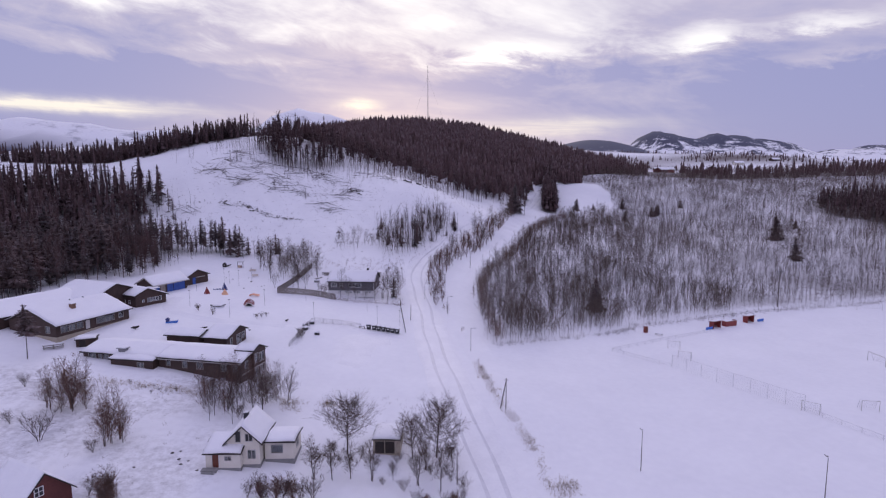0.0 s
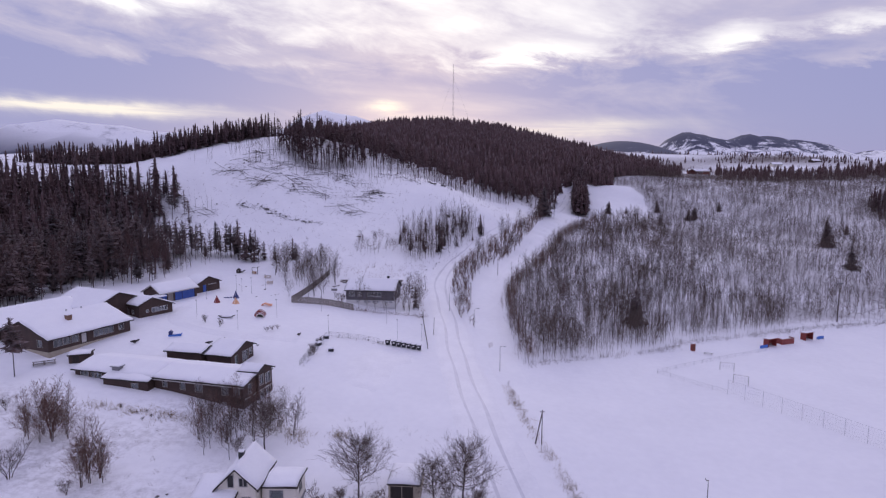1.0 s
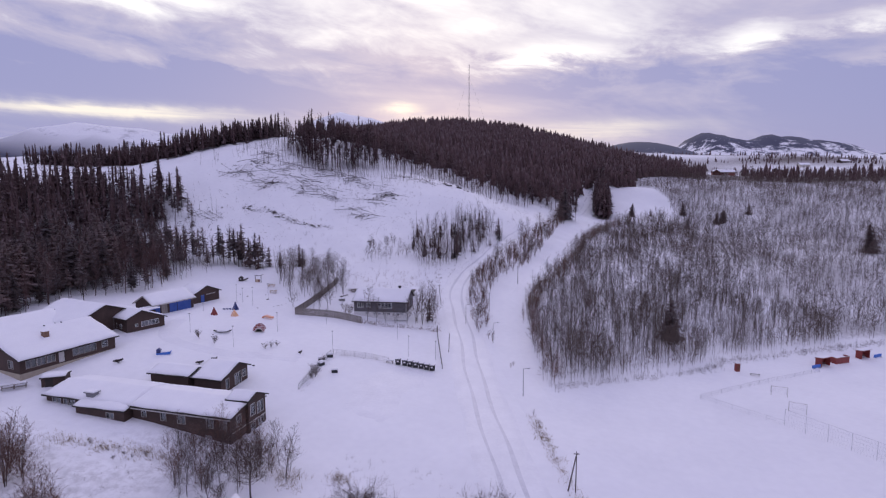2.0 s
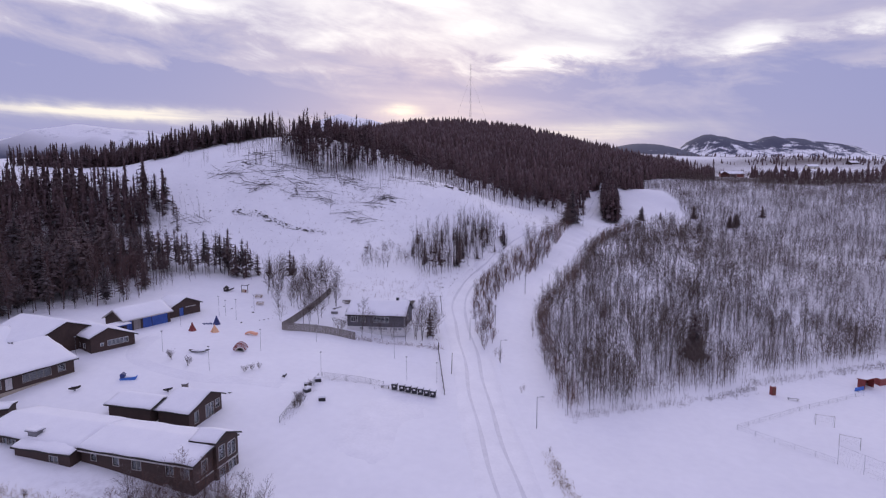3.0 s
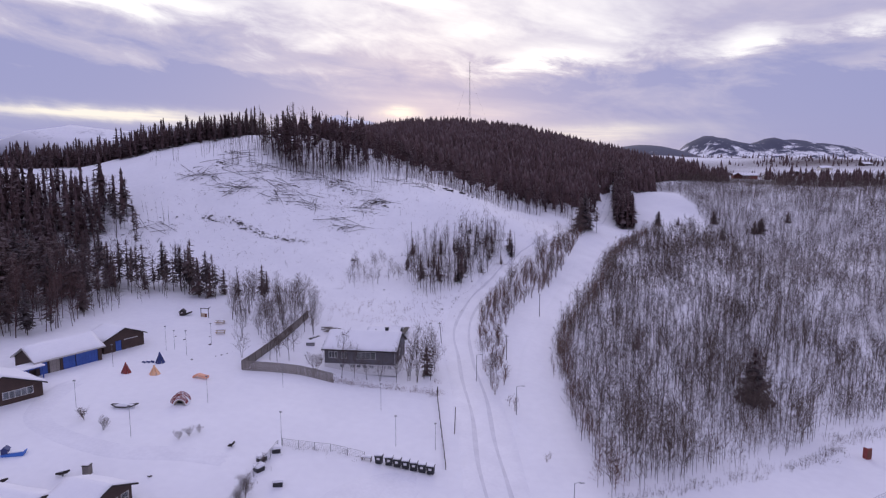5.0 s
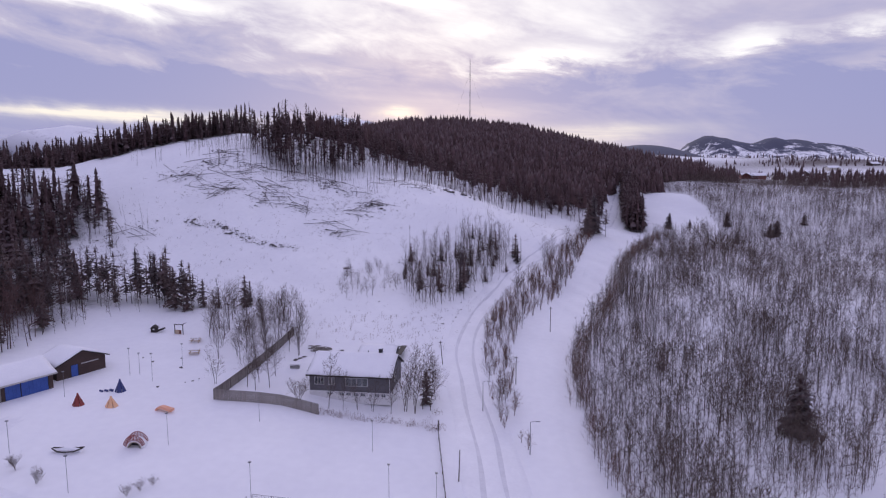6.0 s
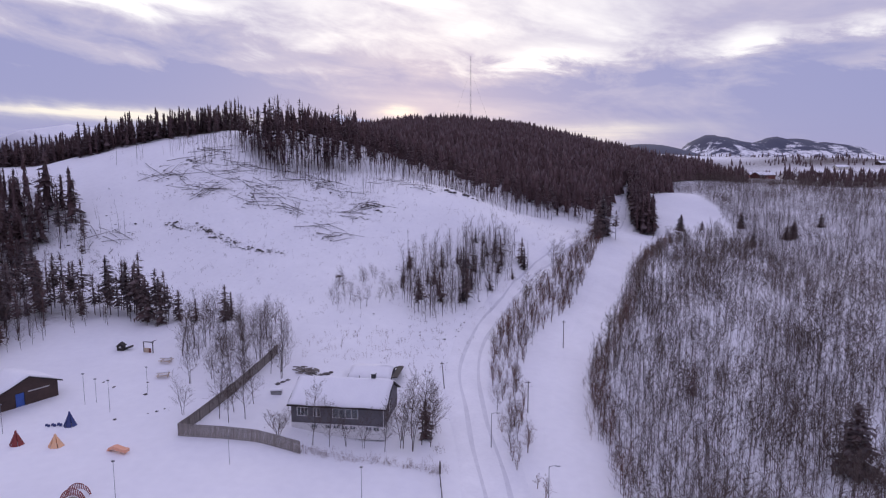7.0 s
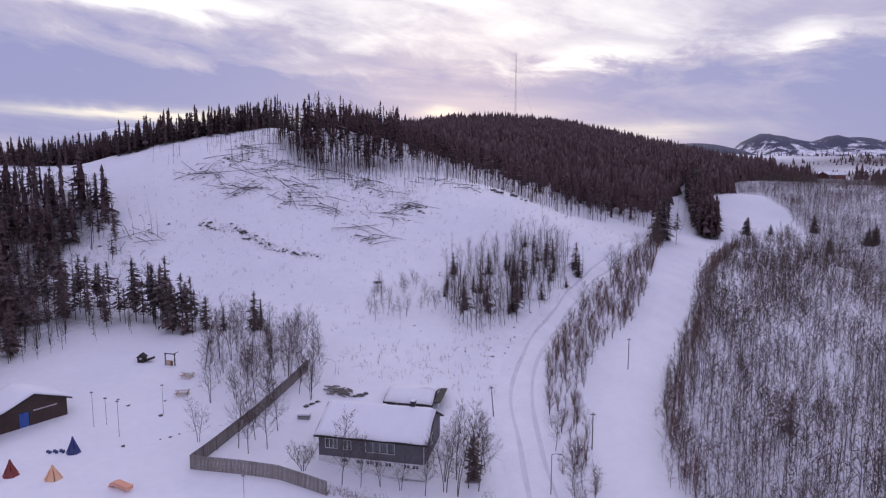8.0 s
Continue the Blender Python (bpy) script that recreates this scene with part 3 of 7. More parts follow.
def window(parent, m, x, z, w, h, frame_mat=WHITE, cols=1, rows=1, curtain=False):
    f = Geo()
    t = 0.07
    f.box(x - t, x + w + t, -0.03, 0.10, z - t, z, m).box(x - t, x + w + t, -0.03, 0.10, z + h, z + h + t, m)
    f.box(x - t, x, -0.03, 0.10, z, z + h, m).box(x + w, x + w + t, -0.03, 0.10, z, z + h, m)
    for i in range(1, cols):
        a = x + w * i / cols
        f.box(a - 0.04, a + 0.04, 0.0, 0.09, z, z + h, m)
    for i in range(1, rows):
        a = z + h * i / rows
        f.box(x, x + w, 0.005, 0.085, a - 0.03, a + 0.03, m)
    win = part("window", f, frame_mat, parent)
    part("pane", Geo().box(x, x + w, 0.10, 0.115, z, z + h, m), GLASS, win)
    if curtain:
        part("curtain", Geo().box(x, x + w, 0.22, 0.24, z + 0.03, z + h, m), CURTAIN, win, "pale drawn curtain")
    return win


def door(parent, m, x, z, w, h, mat, name="door"):
    ob = part(name, Geo().box(x, x + w, 0.04, 0.10, z, z + h, m), mat, parent)
    for i in range(1, max(2, int(w / 0.5))):
        a = x + w * i / max(2, int(w / 0.5))
        part("batten", Geo().box(a - 0.02, a + 0.02, 0.015, 0.038, z, z + h, m), mat, ob)
    part("door_frame", Geo().box(x - 0.08, x, -0.03, 0.1, z, z + h, m).box(x + w, x + w + 0.08, -0.03, 0.1, z, z + h, m).box(x - 0.08, x + w + 0.08, -0.03, 0.1, z + h, z + h + 0.08, m), DARKTRIM if mat is not REDBROWN else WHITE, ob)
    return ob


def roof_parts(parent, L, profile, over, mat_edge, snow=0.28, eave=0.45, seed=0, snow_from=0.0):
    """A roof slab over the profile, and the snow lying on it."""
    v0, vn = profile[0][0] - eave, profile[-1][0] + eave
    line = [(v0, profile[0][1] - eave * (profile[1][1] - profile[0][1]) / (profile[1][0] - profile[0][0]))] + profile[1:-1]
    line.append((vn, profile[-1][1] - eave * (profile[-2][1] - profile[-1][1]) / (profile[-1][0] - profile[-2][0])))
    ring = [(-over, v, z) for v, z in line] + [(-over, v, z + 0.18) for v, z in reversed(line)]
    part("roof", Geo().prism(ring, (L + 2 * over, 0, 0)), mat_edge, parent)
    nu, nv = max(8, int(L / 0.7)), max(8, int((vn - v0) / 0.6))
    rng = np.random.default_rng(seed)
    us = np.linspace(-over + 0.07, L + over - 0.07, nu + 1)
    vs = np.unique(np.concatenate([np.linspace(v0 + 0.07, vn - 0.07, nv + 1), [p[0] for p in line[1:-1]]]))
    U, V = np.meshgrid(us, vs)
    base = np.interp(V, [p[0] for p in line], [p[1] for p in line]) + 0.185
    soft = np.interp(V, [p[0] for p in line], [p[1] for p in line])
    edge = np.minimum(np.minimum(U - us[0], us[-1] - U), np.minimum(V - vs[0], vs[-1] - V))
    puff = snow * (0.35 + 0.65 * np.clip(edge / 0.5, 0, 1) ** 0.5)
    puff = puff + 0.04 * np.sin(U * 0.9 + seed) * np.sin(V * 1.1 + 2 * seed) + rng.normal(0, 0.012, U.shape)
    U = U + 0.05 * np.sin(V * 1.7 + seed) * (edge < 0.01)
    V = V + 0.06 * np.sin(U * 1.3 + seed) * (edge < 0.01)
    top = np.stack([U, V, base + puff], -1).reshape(-1, 3)
    low = np.stack([U, V, base - 0.004], -1).reshape(-1, 3)
    i = np.arange(U.size).reshape(U.shape)
    f = [np.stack([i[:-1, :-1], i[:-1, 1:], i[1:, 1:], i[1:, :-1]], -1).reshape(-1, 4)]
    f.append(f[0][:, ::-1] + U.size)
    for a in (i[0], i[-1][::-1], i[::-1, 0], i[:, -1]):
        f.append(np.stack([a[1:], a[:-1], a[:-1] + U.size, a[1:] + U.size], -1))
    me = mesh_of("snow_cover", np.concatenate([top, low]), np.concatenate(f))
    ob = part("snow_cover", me, ROOFSNOW, parent, "thick even snow on the roof")
    for q in me.polygons:
        q.use_smooth = True
    return ob


def block(parent, L, D, bottom, profile, mat, openings=None, over=0.5, trim=DARKTRIM, frames=WHITE, seed=0, eave=0.5, snow=0.28, plinth=None):
    """One gabled body: four walls with their openings, windows and doors, roof and snow."""
    openings = openings or {}
    sides = {"front": (L, pose(0, 0, 0), profile[0][1], 0.0), "back": (L, pose(L, D, 0, 0, 0, 180), profile[-1][1], 0.0),
             "right": (D, pose(L, 0, 0, 0, 0, 90), min(profile[0][1], profile[-1][1]), 0.2), "left": (D, pose(0, D, 0, 0, 0, -90), min(profile[0][1], profile[-1][1]), 0.2)}
    for side_name, (length, m, top, inset) in sides.items():
        ops = openings.get(side_name, [])
        low = [o for o in ops if o[1] + o[3] <= top + 0.01]
        gable = None
        if inset:
            pts = [(v if side_name == "right" else D - v, z) for v, z in profile]
            if side_name == "left":
                pts = pts[::-1]
            gable = [(0.0, top)] + [p for p in pts if p[1] > top + 0.01] + [(D, top)]
            if len(gable) < 3:
                gable = None
        part("wall", wall_geo(length, bottom, top, low, inset, m=m), mat, parent)
        if gable:
            part("gable", Geo().prism([m @ Vector((a, 0.002, z)) for a, z in gable], m.to_3x3() @ Vector((0, 0.196, 0))), mat, parent)
        for o in ops:
            x, z, w, h, kind = o[:5]
            if o in low:
                if kind == "window":
                    window(parent, m, x, z, w, h, frames, *o[5:])
                else:
                    door(parent, m, x, z, w, h, o[5], kind)
            else:
                window(parent, m @ pose(0, -0.06, 0), x, z, w, h, frames, *o[5:])
                # no shutter: gables have no opening, a black sheet imitates the dark room
                part("shutter", Geo().box(x, x + w, -0.005, 0.0, z, z + h, m), BLACK, parent)
    if plinth:
        for side_name, (length, m, top, inset) in sides.items():
            low = [(o[0] - 0.09, max(o[1] - 0.09, bottom + 0.05), o[2] + 0.18, min(o[1] + o[3] + 0.09, plinth[0] - 0.02) - max(o[1] - 0.09, bottom + 0.05)) for o in openings.get(side_name, []) if o[1] < plinth[0] - 0.1]
            part("plinth", wall_geo(length, bottom, plinth[0], low, 0.0, 0.047, m @ pose(0, -0.05, 0)), plinth[1], parent)
    roof_parts(parent, L, profile, over, trim, snow, eave, seed)


def chimney(parent, x, y, z0, z1, w, mat, cap=True):
    g = Geo().box(x - w / 2, x + w / 2, y - w / 2, y + w / 2, z0, z1).box(x - w / 2 - 0.05, x + w / 2 + 0.05, y - w / 2 - 0.05, y + w / 2 + 0.05, z1, z1 + 0.08)
    ob = part("chimney", g, mat, parent)
    if cap:
        part("snow_cap", Geo().box(x - w / 2, x + w / 2, y - w / 2, y + w / 2, z1 + 0.084, z1 + 0.2), ROOFSNOW, ob)
    return ob


def win(x, z, w, h, cols=1, rows=1, curtain=False):
    return (x, z, w, h, "window", cols, rows, curtain)


# school: long front building, stepping down a bank
school = thing("school_building", "long brown-stained timber school with low snowy roofs", "school", pose(-53.0, 101.5, 0, 0, 0, -12))
block(school, 16.8, 7.8, 0.0, [(0, 5.85), (4.3, 6.7), (7.8, 6.05)], BROWN,
      {"front": [win(1.6, 4.4, 0.8, 1.1), win(5.0, 4.2, 0.9, 1.2), win(7.9, 4.1, 1.3, 1.4, 2), win(12.9, 4.0, 1.1, 1.5, 2), win(15.1, 3.9, 1.1, 1.6, 1, 1, True), win(12.5, 1.6, 1.1, 1.2, 2)],
       "right": [win(1.5, 3.9, 1.0, 1.6)]}, frames=PALETRIM, seed=1, trim=DARKTRIM, snow=0.3)
part("gutter", Geo().box(-0.4, 17.2, -0.60, -0.48, 5.62, 5.74), PALETRIM, school)
part("belt_board", Geo().box(16.84, 16.92, 0.3, 3.5, 3.35, 3.5), PALETRIM, school)
west = thing("school_wing", "low brown timber wing with snow-covered roof", "school", pose(-69.1, 104.92, 0.05, 0, 0, -12), group="school wings")
block(west, 15.95, 7.8, 3.2, [(0, 5.85), (4.3, 6.7), (7.8, 6.05)], BROWN,
      {"front": [win(1.2, 4.4, 1.6, 1.2, 2), win(4.4, 4.3, 1.2, 1.4, 2, 1, True), win(3.4, 4.4, 0.7, 1.2)]}, frames=PALETRIM, seed=2, snow=0.3)
low_wing = thing("school_wing", "low brown timber lean-to wing under deep snow", "school", pose(-62.1, 101.8, 0, 0, 0, -11), group="school wings")
block(low_wing, 8.8, 1.9, 2.5, [(0, 5.46), (1.85, 5.83), (1.9, 5.83)], BROWN, {"front": [win(5.6, 4.2, 1.3, 0.8, 2)]}, frames=PALETRIM, seed=3, eave=0.35, over=0.3)
vent = thing("roof_ventilator", "grey sheet-metal roof ventilator box capped with snow", "ventilator", pose(-60.6, 103.6, -0.55, 0, 0, -12))
part("box", Geo().box(-0.7, 0.7, -0.5, 0.5, 6.4, 7.5), STEEL, vent)
part("hood", Geo().box(-0.95, 0.95, -0.7, 0.7, 7.504, 7.62), STEEL, vent)
part("snow_cap", Geo().box(-0.88, 0.88, -0.64, 0.64, 7.624, 7.8), ROOFSNOW, vent)
raised = thing("stair_tower", "raised brown stairwell at the end of the school", "stairwell", pose(-38.46, 102.08, 0.2, 0, 0, -12))
block(raised, 3.2, 4.3, 0.4, [(0, 6.9), (1.6, 7.5), (4.3, 6.35)], BROWN, {"right": [win(0.5, 4.3, 1.1, 1.7, 1), win(2.2, 4.1, 1.5, 1.7, 2), win(0.5, 1.6, 1.1, 1.5, 1), win(2.3, 1.6, 1.4, 1.7, 2)]}, over=0.4, seed=4, eave=0.5, snow=0.12, frames=PALETRIM)
part("belt_board", Geo().box(3.24, 3.32, 0.1, 4.2, 3.4, 3.56), PALETRIM, raised)
rear_a = thing("school_wing", "brown timber wing with a steep snowy roof facing the yard", "school", pose(-48.9, 112.0, 0.55, 0, 0, -12), group="school wings")
block(rear_a, 5.2, 7.2, 2.6, [(0, 6.1), (4.4, 7.6), (7.2, 6.4)], BROWN,
      {"right": [win(1.2, 4.1, 0.8, 1.6), win(3.6, 4.0, 1.7, 1.9, 3), win(5.8, 4.7, 0.9, 1.2, 1, 2)]}, frames=PALETRIM, seed=5, snow=0.2)
rear_b = thing("school_wing", "low brown timber wing under smooth snow", "school", pose(-56.7, 112.6, 0.3, 0, 0, -11), group="school wings")
block(rear_b, 7.2, 3.8, 3.2, [(0, 6.7), (2.3, 7.4), (3.8, 6.9)], BROWN, {}, frames=PALETRIM, seed=6, eave=0.4)

# main school building with a large roof, and the older block behind it
main = thing("school_hall", "brown timber school hall with pale basement and snowy gable roof", "school", pose(-77.1, 109.5, 0, 0, 0, 69))
block(main, 16.8, 14.0, 5.4, [(0, 9.7), (7.4, 12.3), (14.0, 9.7)], BROWN,
      {"front": [win(1.0, 8.0, 1.6, 1.25, 2), win(2.8, 8.0, 1.3, 1.25, 2), win(4.4, 8.0, 1.3, 1.25, 2), win(8.8, 8.0, 4.2, 1.35, 4), win(14.2, 8.1, 1.1, 1.2, 1), (6.3, 7.5, 1.0, 1.95, "door", CURTAIN)],
       "left": [win(10.9, 8.0, 1.3, 1.3, 2), win(5.2, 7.4, 0.7, 1.2)]}, frames=PALETRIM, seed=7, eave=0.7, plinth=(7.3, BEIGE))
chimney(main, 6.8, 4.2, 10.3, 12.4, 0.9, BRICKS)
for k, (vx, vy) in enumerate(((8.5, 7.3), (11.5, 7.2))):
    part("vent_pipe", Geo().tube([(vx, vy, 12.2), (vx, vy, 12.9)], (0.14, 0.14), 8), STEEL, main)
older = thing("school_hall", "broad brown timber hall behind, under a wide snowy roof", "school", pose(-93.8, 132.6, 0, 0, 0, -22))
block(older, 14.0, 13.0, 5.5, [(0, 11.0), (6.5, 13.6), (13.0, 11.2)], BROWN, {}, frames=PALETRIM, seed=8)
link_wing = thing("school_wing", "brown timber wing under a wide snowy roof", "school", pose(-92.0, 113.5, 0, 0, 0, 66), group="school wings")
block(link_wing, 19.0, 12.0, 5.5, [(0, 10.2), (6.0, 12.5), (12.0, 10.2)], BROWN, {}, frames=PALETRIM, seed=21)
porch = thing("entrance_porch", "small brown entrance shelter with snow on it", "porch", pose(-72.6, 108.3, 0, 0, 0, 20))
block(porch, 3.4, 2.6, 4.6, [(0, 7.1), (1.3, 7.3), (2.6, 7.1)], BROWN, {"front": [(0.6, 5.0, 1.0, 1.9, "door", DARKTRIM)]}, seed=9, over=0.2, eave=0.2)
gym = thing("school_annexe", "dark brown annexe with a row of white-framed windows", "school", pose(-81.6, 137.8, 0, 0, 0, -30))
block(gym, 9.0, 8.0, 6.5, [(0, 10.75), (3.0, 12.0), (8.0, 9.9)], BROWN,
      {"right": [win(3.0, 8.7, 3.7, 0.95, 5), win(1.7, 8.9, 0.5, 0.5)], "front": [win(6.2, 8.6, 0.7, 0.8), win(4.2, 8.6, 0.7, 0.8)]}, frames=WHITE, seed=10)

# storage sheds with blue doors
shed = thing("storage_shed", "long brown shed with blue sliding doors and snowy roof", "shed", pose(-76.15, 146.9, 0, 0, 0, 65))
block(shed, 10.6, 6.5, 7.2, [(0, 10.75), (3.1, 12.5), (6.5, 10.7)], BROWN,
      {"front": [(0.5, 8.2, 1.2, 2.1, "door", BLUE), (2.0, 8.2, 1.6, 2.2, "door", FENCEWOOD), (4.1, 8.2, 2.0, 2.35, "sliding_door", BLUE), (6.2, 8.2, 3.7, 2.35, "sliding_door", BLUE)]}, seed=11, trim=PALETRIM)
canopy = thing("carport", "open carport with slim posts and snow on top", "carport", pose(-77.4, 140.4, 0, 0, 0, 65))
part("roof", Geo().box(0, 7.0, 0, 3.2, 10.05, 10.2), BLUE, canopy)
part("snow_cover", Geo().box(0.02, 6.98, 0.02, 3.18, 10.204, 10.42), ROOFSNOW, canopy)
for px in (0.3, 2.4, 4.6, 6.7):
    q = canopy.matrix_basis @ Vector((px, 0.15, 0))
    part("post", Geo().box(px - 0.06, px + 0.06, 0.09, 0.21, on(q.x, q.y) - 0.1, 10.05), BLUE, canopy)
gable_shed = thing("gable_shed", "dark brown gabled shed with a blue door", "shed", pose(-78.4, 161.5, 0, 0, 0, -25))
block(gable_shed, 6.0, 7.8, 7.2, [(0, 10.7), (3.9, 12.3), (7.8, 10.7)], BROWN, {"right": [(2.2, 8.3, 1.1, 1.95, "door", BLUE)]}, seed=12)
part("rail", Geo().box(6.06, 6.12, 3.8, 6.6, 10.15, 10.3), PALETRIM, gable_shed)

# grey house behind the fence
grey = thing("dwelling_house", "grey timber house with white windows and basement", "house", pose(-33.7, 164.1, 0, 0, 0, -4))
block(grey, 13.5, 8.4, 4.0, [(0, 8.7), (4.3, 10.9), (8.4, 8.7)], GREY,
      {"front": [win(0.9, 7.0, 1.5, 1.15, 3), win(3.3, 7.0, 0.9, 1.15, 2), win(6.1, 6.95, 3.6, 1.25, 4), win(3.0, 5.35, 0.7, 0.42, 2), win(5.0, 5.35, 0.7, 0.42, 2), win(6.2, 5.35, 0.7, 0.42, 2), win(7.4, 5.35, 0.7, 0.42, 2), win(8.6, 5.35, 0.7, 0.42, 2), win(10.9, 5.35, 0.7, 0.42, 2), win(12.0, 5.35, 0.7, 0.42, 2)],
       "right": [win(3.0, 7.0, 1.1, 1.2, 2)]}, frames=WHITE, seed=13, over=0.45, plinth=(5.95, WHITE))
chimney(grey, 10.9, 4.5, 10.4, 11.9, 0.6, BLACK)
part("vent_pipe", Geo().tube([(8.6, 5.0, 10.6), (8.6, 5.0, 11.4)], (0.08, 0.08), 8), STEEL, grey)
part("downpipe", Geo().tube([(13.4, -0.12, 4.6), (13.4, -0.12, 8.5)], (0.05, 0.05), 6), WHITE, grey)
annex = thing("garden_shed", "low garden shed with open porch, deep snow on the roof", "shed", pose(-28.6, 178.6, -1.0, 0, 0, -3))
block(annex, 6.6, 5.4, 6.0, [(0, 8.5), (2.7, 9.4), (5.4, 8.7)], GREY, {"front": [(1.4, 6.6, 0.9, 1.7, "door", REDBROWN)]}, seed=14, over=0.4, snow=0.4)
part("porch_post", Geo().box(7.7, 7.82, 0.2, 0.32, 6.2, 8.6), WHITE, annex)
part("porch_post", Geo().box(7.7, 7.82, 4.6, 4.72, 6.2, 8.8), WHITE, annex)
part("porch_roof", Geo().box(7.1, 8.1, -0.3, 5.6, 8.86, 8.98), DARKTRIM, annex)

# white house in the foreground garden: gabled body, side wing and low porch
villa = thing("dwelling_house", "cream-white timber house with steep snowy gable roof", "house", pose(-25.4, 73.0, 0, 0, 0, 92))
block(villa, 6.5, 4.4, -1.6, [(0, 3.0), (2.2, 5.15), (4.4, 3.0)], CREAM,
      {"left": [win(2.8, 0.5, 1.0, 1.2, 2), win(1.2, 2.95, 0.65, 1.5), win(2.55, 3.05, 0.9, 1.0, 2)]}, frames=PALETRIM, seed=15, over=0.45, plinth=(-0.35, CONCRETE), trim=DARKTRIM)
chimney(villa, 2.9, 2.5, 4.4, 5.9, 0.6, BLACK)
wing = thing("house_wing", "cream timber side wing with a wide window", "house", pose(-25.2, 74.6, 0, 0, 0, 1))
block(wing, 4.1, 4.2, -1.6, [(0, 2.1), (2.1, 2.35), (4.2, 2.1)], CREAM, {"front": [win(0.9, 0.5, 1.6, 1.15, 1)], "right": [win(1.4, 0.6, 1.2, 1.0, 2)]}, frames=PALETRIM, seed=16, over=0.3, eave=0.3, plinth=(-0.4, CONCRETE))
vporch = thing("house_porch", "low cream entrance porch with a brown door", "porch", pose(-32.4, 71.8, 0, 0, 0, 1))
block(vporch, 4.7, 3.4, -1.4, [(0, 1.9), (3.35, 3.0), (3.4, 3.0)], CREAM, {"front": [(0.9, -0.2, 0.85, 1.95, "door", REDBROWN), win(2.6, 0.8, 0.8, 0.5, 2)], "right": [win(1.0, 0.7, 0.7, 0.8, 1)]}, frames=PALETRIM, seed=17, over=0.3, eave=0.4, plinth=(-0.3, CONCRETE))
step_z = on(-31.9, 71.0)
solid("door_step", Geo().box(-0.9, 1.2, -0.9, 0, -0.3, 0.25).box(-0.7, 1.0, -1.3, -0.9, -0.3, 0.1), CONCRETE, "concrete doorstep swept half clear of snow", "step", pose(-31.9, 71.75, step_z, 0, 0, 1))

# small garage in the garden
garage = thing("garage", "small pale garage with dark double doors, snow on flat roof", "garage", pose(-10.5, 78.9, 0, 0, 0, -2))
block(garage, 4.0, 5.0, -2.6, [(0, 0.35), (2.5, 0.55), (5.0, 0.35)], BEIGE, {"front": [(0.35, -1.75, 1.25, 1.8, "garage_door", DARKTRIM), (1.85, -1.75, 1.25, 1.8, "garage_door", DARKTRIM)]}, frames=PALETRIM, seed=18, over=0.15, eave=0.2)

# red barn gable at the edge of the garden
barn = thing("barn", "dark red barn with a small white-framed gable window", "barn", pose(-53.53, 60.76, 0, 0, 0, -27.5))
block(barn, 7.0, 5.76, -2.0, [(0, 2.4), (2.88, 5.2), (5.76, 2.4)], REDBARN, {"right": [win(1.75, 2.9, 0.9, 1.0, 2, 2)]}, frames=WHITE, seed=19, over=0.3)

# ---- trees ----


def blade(rng, p, d, w):
    """A thin tapering twig."""
    s = np.cross(d, rng.normal(size=3))
    s *= w / (np.linalg.norm(s) + 1e-9)
    return [p - s, p + s, p + d]


def limb(path, radii):
    """A tapering three-sided limb through several points, in one piece."""
    v, f = [], []
    for i, (p, r) in enumerate(zip(path, radii)):
        d = path[min(i + 1, len(path) - 1)] - path[max(i - 1, 0)]
        a = np.cross(d, (0.3, 1.0, 0.2))
        a /= np.linalg.norm(a) + 1e-9
        b = np.cross(d, a)
        b /= np.linalg.norm(b) + 1e-9
        v += [p + r * (math.cos(t) * a + math.sin(t) * b) for t in (0, 2.094, 4.189)]
        if i:
            k = 3 * i
            for j in range(3):
                m = (j + 1) % 3
                f += [(k - 3 + j, k - 3 + m, k + m), (k - 3 + j, k + m, k + j)]
    return v, f


